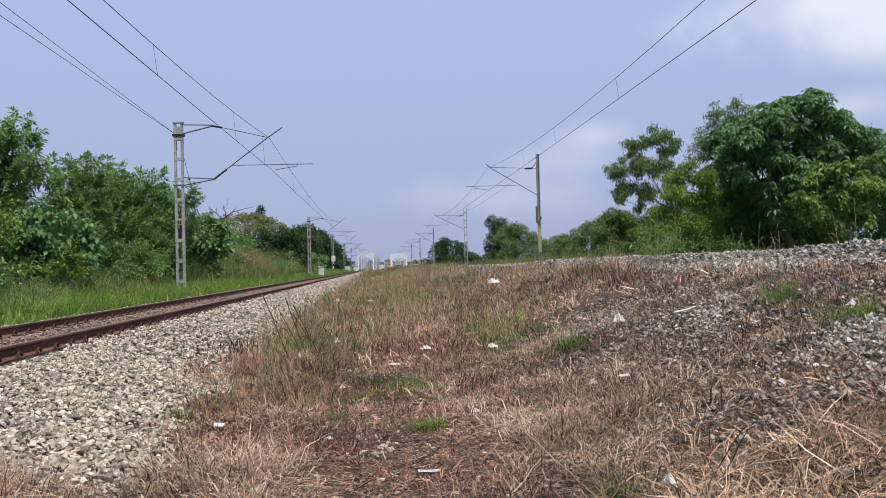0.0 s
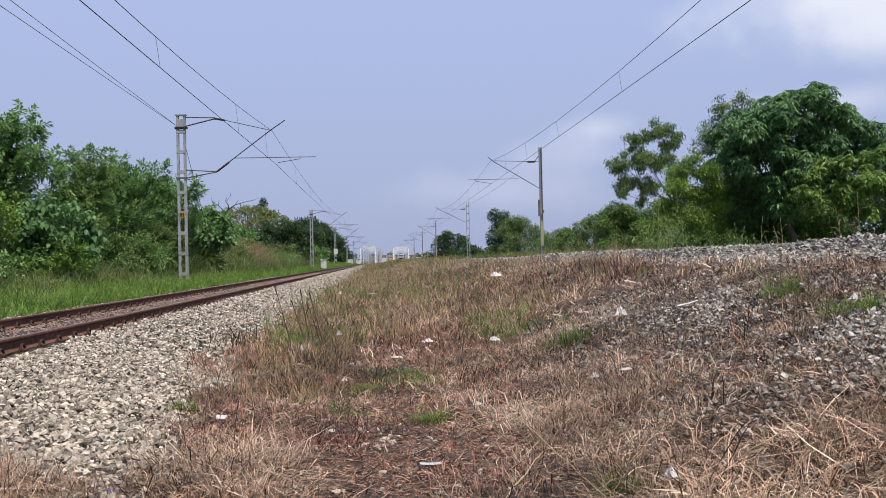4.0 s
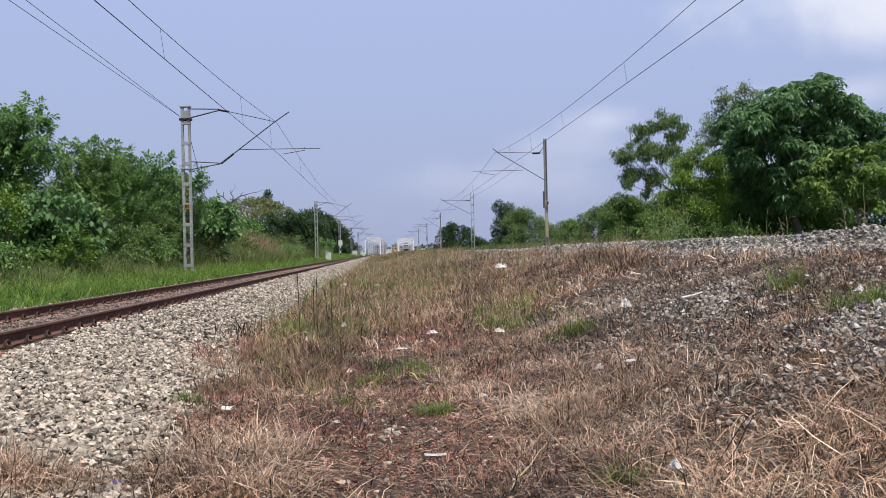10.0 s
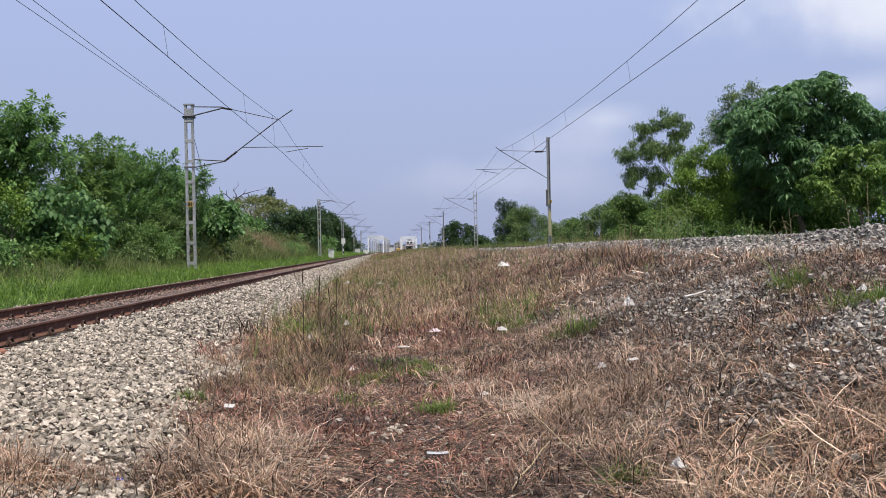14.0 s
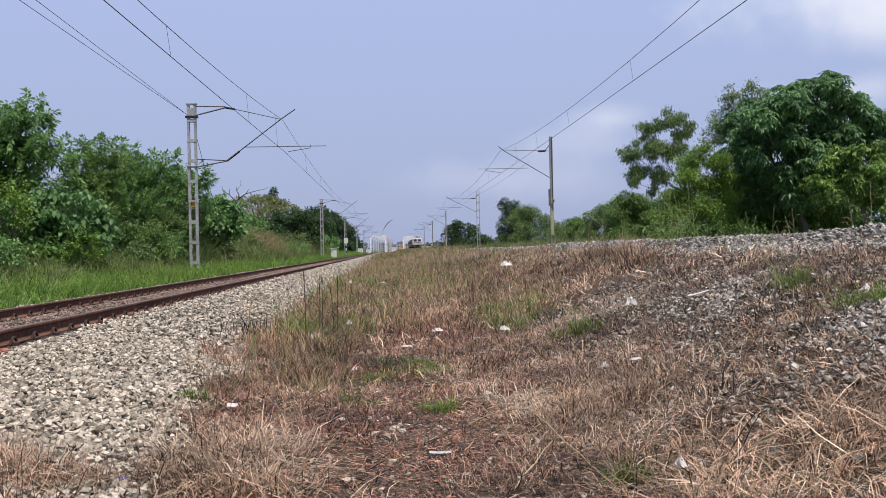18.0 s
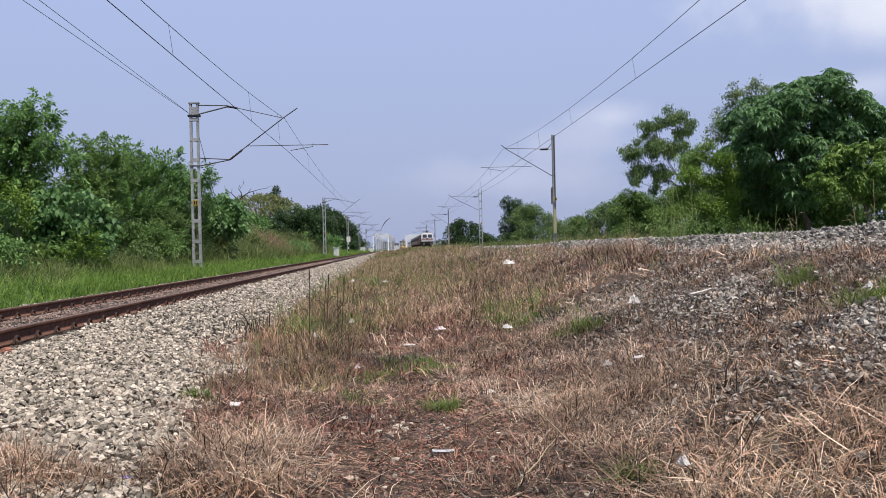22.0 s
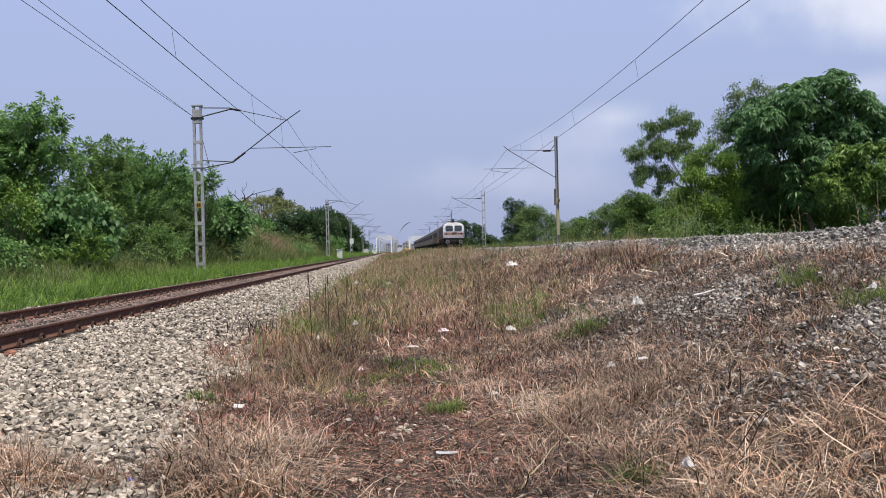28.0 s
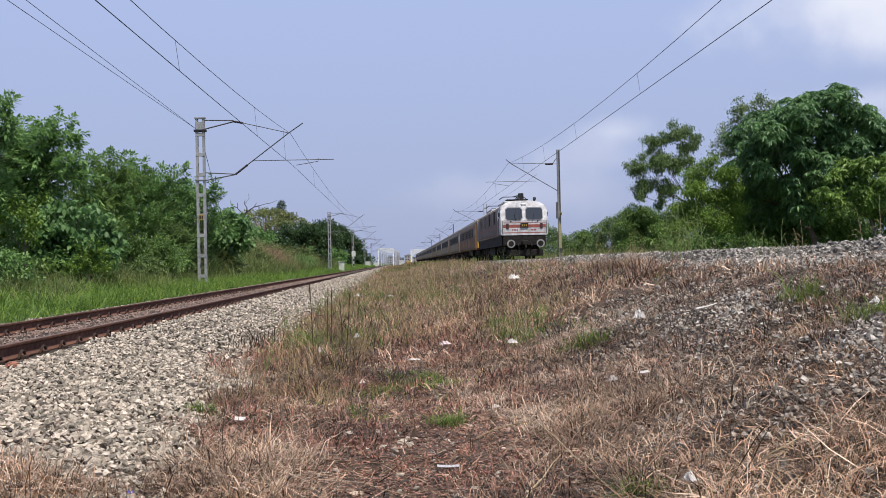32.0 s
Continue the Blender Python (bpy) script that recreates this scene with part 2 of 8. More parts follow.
M_GRASS_RED = leaf_material("reddish_grass_blade", (0.27, 0.175, 0.105), (0.43, 0.29, 0.175))
M_DRY = leaf_material("dry_brown_blade", (0.105, 0.064, 0.038), (0.51, 0.338, 0.203), 0.95, 0.05, 0.02)
M_STRAW = leaf_material("pale_straw_blade", (0.47, 0.33, 0.215), (0.81, 0.625, 0.452), 0.5, 0.06, 0.02)
M_WEED = leaf_material("dull_weed", (0.120, 0.168, 0.046), (0.225, 0.262, 0.088), 0.5)


# ---------------------------------------------------------------- small builders
def part(name, bm, material, parent=None, label="", smooth=False):
    """Links a bmesh as one mesh object, under a thing or part."""
    me = bpy.data.meshes.new(name)
    bm.to_mesh(me)
    bm.free()
    me.materials.append(material)
    if smooth:
        for p in me.polygons:
            p.use_smooth = True
    ob = new(name, me)
    if parent is not None:
        ob.parent = parent
    if label:
        tagged(ob, label)
    return ob


def share(name, me, parent, m):
    ob = new(name, me)
    ob.parent = parent
    ob.matrix_basis = m
    return ob


def thing(name, label, category, m=None, group="", kind=""):
    ob = new(name)
    ob.empty_display_size = 0.2
    if m is not None:
        ob.matrix_basis = m
    return tagged(ob, label, category, group, kind)


def box(bm, x0, y0, z0, x1, y1, z1, bevel=0.0):
    vs = [bm.verts.new(p) for p in ((x0, y0, z0), (x1, y0, z0), (x1, y1, z0), (x0, y1, z0), (x0, y0, z1), (x1, y0, z1), (x1, y1, z1), (x0, y1, z1))]
    fs = [bm.faces.new([vs[i] for i in f]) for f in ((0, 3, 2, 1), (4, 5, 6, 7), (0, 1, 5, 4), (1, 2, 6, 5), (2, 3, 7, 6), (3, 0, 4, 7))]
    if bevel:
        bmesh.ops.bevel(bm, geom=list({e for f in fs for e in f.edges}), offset=bevel, segments=1, affect="EDGES")
    return bm


def boxed(*args):
    return box(bmesh.new(), *args)


def tube(bm, points, radii, sides=6):
    """A tapered tube through the points."""
    rings = []
    for i, p in enumerate(points):
        p = Vector(p)
        a, b = Vector(points[max(i - 1, 0)]), Vector(points[min(i + 1, len(points) - 1)])
        way = (b - a).normalized()
        side = way.cross(Vector((0, 0, 1)) if abs(way.z) < 0.9 else Vector((1, 0, 0))).normalized()
        up = side.cross(way)
        r = radii[i] if hasattr(radii, "__len__") else radii
        rings.append([bm.verts.new(p + r * (math.cos(k * math.tau / sides) * side + math.sin(k * math.tau / sides) * up)) for k in range(sides)])
    for r0, r1 in zip(rings, rings[1:]):
        for k in range(sides):
            bm.faces.new((r0[k], r0[(k + 1) % sides], r1[(k + 1) % sides], r1[k]))
    bm.faces.new(rings[0][::-1])
    bm.faces.new(rings[-1])
    return bm


def tubed(points, radii, sides=6):
    return tube(bmesh.new(), points, radii, sides)


def beam(bm, a, b, w, h):
    """A rectangular bar from a to b."""
    a, b = Vector(a), Vector(b)
    way = (b - a).normalized()
    side = way.cross(Vector((0, 0, 1)) if abs(way.z) < 0.9 else Vector((0, 1, 0))).normalized()
    up = side.cross(way)
    q = [(-w / 2, -h / 2), (w / 2, -h / 2), (w / 2, h / 2), (-w / 2, h / 2)]
    r0 = [bm.verts.new(a + side * i + up * j) for i, j in q]
    r1 = [bm.verts.new(b + side * i + up * j) for i, j in q]
    for k in range(4):
        bm.faces.new((r0[k], r0[(k + 1) % 4], r1[(k + 1) % 4], r1[k]))
    bm.faces.new(r0[::-1])
    bm.faces.new(r1)
    return bm


def beamed(a, b, w, h):
    return beam(bmesh.new(), a, b, w, h)


def triangles(name, verts, tris, material, smooth=False):
    """A mesh from arrays of vertices (n, 3) and triangles (m, 3)."""
    me = bpy.data.meshes.new(name)
    me.vertices.add(len(verts))
    me.vertices.foreach_set("co", np.ascontiguousarray(verts, dtype=np.float32).ravel())
    me.loops.add(len(tris) * 3)
    me.loops.foreach_set("vertex_index", np.ascontiguousarray(tris, dtype=np.int32).ravel())
    me.polygons.add(len(tris))
    me.polygons.foreach_set("loop_start", np.arange(0, len(tris) * 3, 3, dtype=np.int32))
    me.polygons.foreach_set("use_smooth", np.full(len(tris), bool(smooth)))
    me.update(calc_edges=True)
    me.materials.append(material)
    return me


LATTICE = np.random.RandomState(7).rand(256, 256)


def vnoise(x, y, scale):
    """Smooth noise from 0 to 1 with cells of the given size."""
    x, y = np.asarray(x, dtype=float) / scale + 100, np.asarray(y, dtype=float) / scale + 100
    i, j = np.floor(x).astype(int), np.floor(y).astype(int)
    u, v = x - i, y - j
    u, v = u * u * (3 - 2 * u), v * v * (3 - 2 * v)
    g = lambda a, b: LATTICE[a % 256, b % 256]
    return (g(i, j) * (1 - u) + g(i + 1, j) * u) * (1 - v) + (g(i, j + 1) * (1 - u) + g(i + 1, j + 1) * u) * v


# ---------------------------------------------------------------- the lie of the land
LEFT_TRACK, RIGHT_TRACK = -5.3, 8.66
LEFT_RAIL, RIGHT_RAIL = 0.48, 1.40
PROFILE_X = [-80, -30, -20, -14, -11, -9, -7.8, -7.2, -3.7, -2.4, -1.5, 0.0, 1.0, 2.0, 3.5, 5.2, 6.3, 7.0, 10.6, 12.0, 14.0, 20, 80]
PROFILE_Z = [1.4, 1.5, 1.5, 0.9, 0.55, 0.35, 0.16, 0.15, 0.15, 0.08, 0.0, -0.02, 0.03, 0.24, 0.68, 1.10, 1.20, 1.18, 1.18, 1.10, 0.8, 0.6, 0.5]


def ground(x, y):
    x, y = np.asarray(x, dtype=float), np.asarray(y, dtype=float)
    z = np.interp(x, PROFILE_X, PROFILE_Z)
    near = np.clip(1 - np.abs(y) / 140, 0, 1)
    dip = (vnoise(x, y, 1.3) - 0.5) * 0.10 + (vnoise(x + 31, y, 0.45) - 0.5) * 0.05
    open_ground = np.clip((x + 2.2) / 1.0, 0, 1) * np.clip((6.6 - x) / 0.6, 0, 1)
    z = z + dip * near * open_ground
    # a heap of tipped stone on the shoulder of the higher track
    z = z + 0.22 * np.exp(-((x - 6.5) / 0.8) ** 2 - ((y - 11.5) / 4.2) ** 2)
    z = z + 0.10 * np.exp(-((x - 4.2) / 0.9) ** 2 - ((y - 9.5) / 1.6) ** 2)
    z = z + 0.47 * np.clip((y - 22) / 55, 0, 1) * np.clip((420 - y) / 60, 0, 1) * np.exp(-((x - 2.3) / 2.3) ** 2)
    z = z - 0.35 * np.clip((x - 5.95) / 0.25, 0, 1) * np.clip((11.6 - x) / 0.4, 0, 1)
    bank = np.clip((-x - 11.5) / 5, 0, 1) * np.clip((y - 45) / 35, 0, 1) * np.clip((190 - y) / 50, 0, 1)
    return z + 1.3 * bank


def toe(y):
    y = np.asarray(y, dtype=float)
    edge = np.interp(y, [0, 5.3, 7.5, 8.8, 10.4, 12.7, 17, 25, 45, 90], [-1.3, -1.45, -1.62, -1.85, -1.68, -2.1, -2.2, -2.15, -2.3, -2.7])
    return edge + (vnoise(y, y * 0 + 3, 0.8) - 0.5) * 0.3


def drift(y):
    """How far both tracks swing to the right beyond the near end of the bridges."""
    return 0.020 * np.maximum(0.0, np.asarray(y, dtype=float) - 385.0)


def slew(y):
    """How far the higher track lies askew of the lower one."""
    return 0.0036 * (np.clip(np.asarray(y, dtype=float), 0.0, 220.0) - 125.0)


def bed_left(x, y):
    """The top of the pale ballast under the lower track."""
    e = toe(y)
    t = np.clip((np.asarray(x) + 3.7) / (e + 3.7), 0, 1.2)
    z = 0.30 + (0.012 - 0.30) * np.clip(t, 0, 1.2) ** 1.1
    far_side = np.clip((-7.0 - np.asarray(x)) / 0.7, 0, 1)
    bank = 0.05 * np.exp(-((np.asarray(x) + 7.25) / 0.4) ** 2)
    return np.where(np.asarray(x) < -7.0, 0.30 - 0.18 * far_side, z) + bank + (vnoise(x, y, 0.4) - 0.5) * 0.03


def grid_mesh(name, xs, ys, height, material):
    gx, gy = np.meshgrid(xs, ys, indexing="ij")
    v = np.stack([gx, gy, height(gx, gy)], -1).reshape(-1, 3)
    a, b = len(xs), len(ys)
    i = (np.arange(a - 1)[:, None] * b + np.arange(b - 1)[None, :]).ravel()
    tris = np.concatenate([np.stack([i, i + b, i + b + 1], 1), np.stack([i, i + b + 1, i + 1], 1)])
    return triangles(name, v, tris, material, True)

def steps(*stretches):
    """Increasing positions: (start, end, step) one after another."""
    out = []
    for a, b, s in stretches:
        out += list(np.arange(a, b - 1e-6, s))
    return np.array(out + [stretches[-1][1]])


def ground_material():
    m = surface("soil_and_turf", (0.018, 0.012, 0.008), (0.165, 0.107, 0.071), 11.0, 0.95, bump=0.7, broad=0.3, broad_scale=0.45)
    n, l = m.node_tree.nodes, m.node_tree.links
    bsdf = n["Principled BSDF"]
    brown = bsdf.inputs["Base Color"].links[0].from_socket
    co = n.new("ShaderNodeTexCoord")
    sep = n.new("ShaderNodeSeparateXYZ")
    l.new(co.outputs["Object"], sep.inputs["Vector"])
    turf_noise = n.new("ShaderNodeTexNoise")
    turf_noise.inputs["Scale"].default_value = 6.0
    l.new(co.outputs["Object"], turf_noise.inputs["Vector"])
    turf = n.new("ShaderNodeMix")
    turf.data_type = "RGBA"
    turf.inputs["A"].default_value, turf.inputs["B"].default_value = (0.045, 0.075, 0.02, 1), (0.10, 0.14, 0.04, 1)
    l.new(turf_noise.outputs["Fac"], turf.inputs["Factor"])
    masks = []
    for lo, hi in ((-7.2, -8.4), (11.5, 14.0)):
        r = n.new("ShaderNodeMapRange")
        r.inputs["From Min"].default_value, r.inputs["From Max"].default_value = lo, hi
        l.new(sep.outputs["X"], r.inputs["Value"])
        masks.append(r)
    add = n.new("ShaderNodeMath")
    add.use_clamp = True
    l.new(masks[0].outputs["Result"], add.inputs[0])
    l.new(masks[1].outputs["Result"], add.inputs[1])
    mix = n.new("ShaderNodeMix")
    mix.data_type = "RGBA"
    l.new(add.outputs["Value"], mix.inputs["Factor"])
    l.new(brown, mix.inputs["A"])
    l.new(turf.outputs["Result"], mix.inputs["B"])
    l.new(mix.outputs["Result"], bsdf.inputs["Base Color"])
    return m


xs = steps((-4000, -400, 600), (-400, -80, 80), (-80, -20, 6), (-20, -8, 0.6), (-8, -3.4, 0.3), (-3.4, 6.8, 0.12), (6.8, 8, 0.3), (8, 20, 0.6), (20, 80, 6), (80, 400, 80), (400, 4000, 600))
ys = steps((-80, 2, 6), (2, 14, 0.12), (14, 30, 0.35), (30, 60, 1.0), (60, 200, 5.0), (200, 1200, 50), (1200, 4800, 600))
tagged(new("ground", grid_mesh("ground", xs, ys, ground, ground_material())), "dry brown soil with grassy verges beside the tracks", "ground", kind="structure")

BED_END = 1250
ys_bed = steps((-60, 2, 4), (2, 16, 0.12), (16, 40, 0.5), (40, 120, 4), (120, BED_END, 40))
gx = np.concatenate([np.linspace(-7.8, -6.8, 8), np.linspace(-6.6, -3.8, 22)])
frac = np.linspace(0.02, 1.08, 26)


def bed_left_mesh():
    rows = []
    for y in ys_bed:
        e = float(toe(y))
        rows.append(np.concatenate([gx, -3.7 + frac * (e + 3.7)]))
    x = np.array(rows).T
    y = np.broadcast_to(ys_bed, x.shape)
    z = bed_left(x, y)
    z[-1] -= 0.06
    z[0] -= 0.06
    x = x + drift(y)
    v = np.stack([x, y, z], -1).reshape(-1, 3)
    a, b = x.shape
    i = (np.arange(a - 1)[:, None] * b + np.arange(b - 1)[None, :]).ravel()
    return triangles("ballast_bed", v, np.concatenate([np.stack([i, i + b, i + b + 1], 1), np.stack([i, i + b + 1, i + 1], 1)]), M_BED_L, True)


tagged(new("ballast_bed", bed_left_mesh()), "crushed-stone ballast bed under the rusty track, darkened as shade between pale stones", "ballast", kind="structure")
def bed_right(x, y):
    x = np.asarray(x, dtype=float)
    z = np.interp(x, [5.7, 6.45, 6.8, 10.6, 11.8], [0.98, 1.24, 1.25, 1.25, 1.05])
    y = np.asarray(y, dtype=float)
    z = z + np.maximum(0.21 * np.exp(-((y - 11.5) / 4.6) ** 2), 0.15 * np.clip((44 - y) / 12, 0, 1)) * np.exp(-((x - 6.65) / 0.55) ** 2)
    return z + (vnoise(x, y, 0.4) - 0.5) * 0.05


xr = np.concatenate([np.linspace(5.75, 7.2, 16), np.linspace(7.4, 11.8, 18)])
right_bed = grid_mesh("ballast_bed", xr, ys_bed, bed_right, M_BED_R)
for v in right_bed.vertices:
    v.co.x += float(drift(v.co.y))
tagged(new("ballast_bed", right_bed), "crushed-stone ballast bed of the higher track, darkened as shade between grey stones", "ballast", kind="structure")


# ---------------------------------------------------------------- the tracks
def rail_profile():
    half = [(0.0, 0.0), (0.075, 0.0), (0.075, 0.012), (0.02, 0.03), (0.009, 0.05), (0.009, 0.12), (0.03, 0.135), (0.036, 0.145), (0.036, 0.165), (0.028, 0.172)]
    return half[1:] + [(-x, z) for x, z in half[1:][::-1]]


def rail_mesh(y0, y1, askew=0.0):
    bm = bmesh.new()
    prof = rail_profile()
    ends = []
    cuts = [y0, 0, 4, 8, 14, 24, 40, 80, 220, 385, 600, y1]
    for y in cuts:
        ends.append([bm.verts.new((x + float(drift(y)) + askew * float(slew(y)), y, z)) for x, z in prof])
    n = len(prof)
    for a, b in zip(ends, ends[1:]):
        for k in range(n):
            f = bm.faces.new((a[k], a[(k + 1) % n], b[(k + 1) % n], b[k]))
            f.material_index = 1 if k == n // 2 - 1 else 0
    me = bpy.data.meshes.new("rail")
    bm.to_mesh(me)
    bm.free()
    me.materials.append(M_RAIL)
    me.materials.append(M_RAILTOP)
    return me


def sleeper_mesh():
    bm = bmesh.new()
    for x0, x1, z0, z1 in ((-1.37, -0.55, 0.0, 0.03), (-0.55, 0.55, 0.0, 0.0), (0.55, 1.37, 0.03, 0.0)):
        vs = [bm.verts.new(p) for p in ((x0, -0.13, -0.2), (x1, -0.13, -0.2), (x1, 0.13, -0.2), (x0, 0.13, -0.2),
                                        (x0, -0.10, z0), (x1, -0.10, z1), (x1, 0.10, z1), (x0, 0.10, z0))]
        for f in ((0, 3, 2, 1), (4, 5, 6, 7), (0, 1, 5, 4), (1, 2, 6, 5), (2, 3, 7, 6), (3, 0, 4, 7)):
            bm.faces.new([vs[i] for i in f])
    me = bpy.data.meshes.new("sleeper")
    bm.to_mesh(me)
    bm.free()
    me.materials.append(M_SLEEPER)
    return me


def clip_mesh():
    bm = bmesh.new()
    tube(bm, [(0.10, -0.085, 0.0), (0.115, -0.06, 0.06), (0.11, -0.01, 0.085), (0.105, 0.045, 0.075), (0.11, 0.08, 0.035), (0.14, 0.06, 0.01), (0.14, -0.02, 0.0)], 0.016, 5)
    box(bm, 0.08, -0.06, -0.02, 0.16, 0.06, 0.03, 0.006)
    me = bpy.data.meshes.new("clip")
    bm.to_mesh(me)
    bm.free()
    me.materials.append(M_CLIP)
    return me


RAIL_MESH, ASKEW_MESH, SLEEPER_MESH, CLIP_MESH = rail_mesh(-60, BED_END), rail_mesh(-60, BED_END, 1.0), sleeper_mesh(), clip_mesh()


def track(x, top, label, first, count, clips, askew=0.0):
    t = thing("railway_track", label, "railway track", pose(x, 0, top - 0.172))
    for sx in (-0.874, 0.874):
        share("rail", ASKEW_MESH if askew else RAIL_MESH, t, pose(sx, 0, 0))
    for i in range(count):
        y = first + 0.62 * i
        s = share("sleeper", SLEEPER_MESH, t, pose(askew * float(slew(y)), y, -0.028, 0, 0, 0))
        if i < clips:
            for sx in (-0.874, 0.874):
                share("clip", CLIP_MESH, s, pose(sx, 0, 0.028))
                share("clip", CLIP_MESH, s, pose(sx, 0, 0.028, 0, 0, 180))
    return t


track(LEFT_TRACK, LEFT_RAIL, "broad-gauge track with rusty brown rails on concrete sleepers", -7.4, 170, 80)
track(RIGHT_TRACK, RIGHT_RAIL, "broad-gauge track with rails on concrete sleepers on grey ballast", -6.4, 120, 0, 1.0)


# ---------------------------------------------------------------- overhead line
def insulator(a, b, parent, r=0.06):
    a, b = Vector(a), Vector(b)
    pts, rad = [], []
    n = 19
    for i in range(n):
        pts.append(a.lerp(b, i / (n - 1)))
        rad.append(r if i % 2 else r * 0.72)
    part("insulator", tubed(pts, rad, 8), M_INSUL, parent, "dark ribbed porcelain insulator")


def lattice_mast(x, y, base, top, contact_z, messenger_z, label):
    """A mast of two channels with battens, and its bracket arms to the right."""
    m = thing("overhead_line_mast", label, "railway mast", pose(x, y, base), "masts of the lower track")
    h = top - base
    w = 0.205
    for sx in (-1, 1):
        bm = bmesh.new()
        a, b = sorted((sx * (w + 0.02), sx * (w - 0.01)))
        box(bm, a, -0.09, -0.4, b, 0.09, h)
        for f in (-0.09, 0.075):
            c, d = sorted((sx * (w - 0.01), sx * (w - 0.095)))
            box(bm, c, f, -0.4, d, f + 0.015, h)
        part("upright", bm, M_GALV, m)
    z = 0.35
    while z < h - 0.8:
        part("batten", boxed(-w - 0.02, -0.105, z, w + 0.02, -0.092, z + 0.16), M_GALV, m)
        part("batten", boxed(-w - 0.02, 0.092, z, w + 0.02, 0.105, z + 0.16), M_GALV, m)
        z += 1.02
    part("cap_plate", boxed(-0.27, -0.12, h, 0.27, 0.12, h + 0.06), M_GALV, m)
    part("head_plate", boxed(-0.2, -0.11, h - 0.55, 0.2, -0.097, h - 0.18), M_GALV, m)
    plate = part("number_plate", boxed(-0.12, -0.135, 3.24, 0.12, -0.11, 3.52), M_YELLOW, m, "yellow mast plate with dark marks")
    for a, b in ((-0.085, -0.01), (0.02, 0.085)):
        part("mark", boxed(a, -0.141, 3.29, b, -0.136, 3.47), M_BLACK, plate)
    c, s = contact_z - base, messenger_z - base
    part("clamp", boxed(-0.30, -0.14, h - 0.66, 0.30, 0.14, h - 0.56), M_BLACK, m, "dark clamp round the mast")
    part("clamp", boxed(-0.27, -0.13, c - 0.72, 0.27, 0.13, c - 0.66), M_DULL, m)
    # upper bracket, top tie and its insulator
    part("bracket", tubed([(w, 0, s + 0.72), (1.66, 0, s + 0.69)], 0.03), M_ARM, m)
    part("bracket", tubed([(w, 0, s + 0.27), (1.66, 0, s + 0.63)], 0.035), M_ARM, m)
    insulator((1.64, 0, s + 0.65), (2.16, 0, s + 0.55), m)
    part("top_tie", tubed([(2.14, 0, s + 0.56), (4.40, 0, s + 0.03)], 0.02), M_ARM, m)
    # lower bracket, strut and its insulator
    part("bracket", tubed([(w, 0, c - 0.30), (1.72, 0, c - 0.40)], 0.028), M_ARM, m)
    part("bracket", tubed([(w, 0, c - 0.70), (1.72, 0, c - 0.42)], 0.03), M_ARM, m)
    insulator((1.72, 0, c - 0.41), (2.35, 0, c + 0.07), m)
    part("strut", tubed([(2.3, 0, c + 0.04), (4.43, 0, s + 0.02), (5.16, 0, s + 0.52)], 0.028), M_ARM, m)
    part("register_arm", tubed([(2.58, 0, c + 0.27), (6.68, 0, c + 0.28)], 0.02), M_ARM, m)
    part("steady_arm", tubed([(5.90, 0, c + 0.34), (5.90, 0, c + 0.19), (4.78, 0, c + 0.01)], 0.018), M_ARM, m)
    part("stay_wire", tubed([(w, 0.05, h - 1.6), (w + 0.65, 1.5, h - 5.5), (w + 1.2, 2.8, 0.0)], 0.012, 4), M_WIRE, m)
    return m


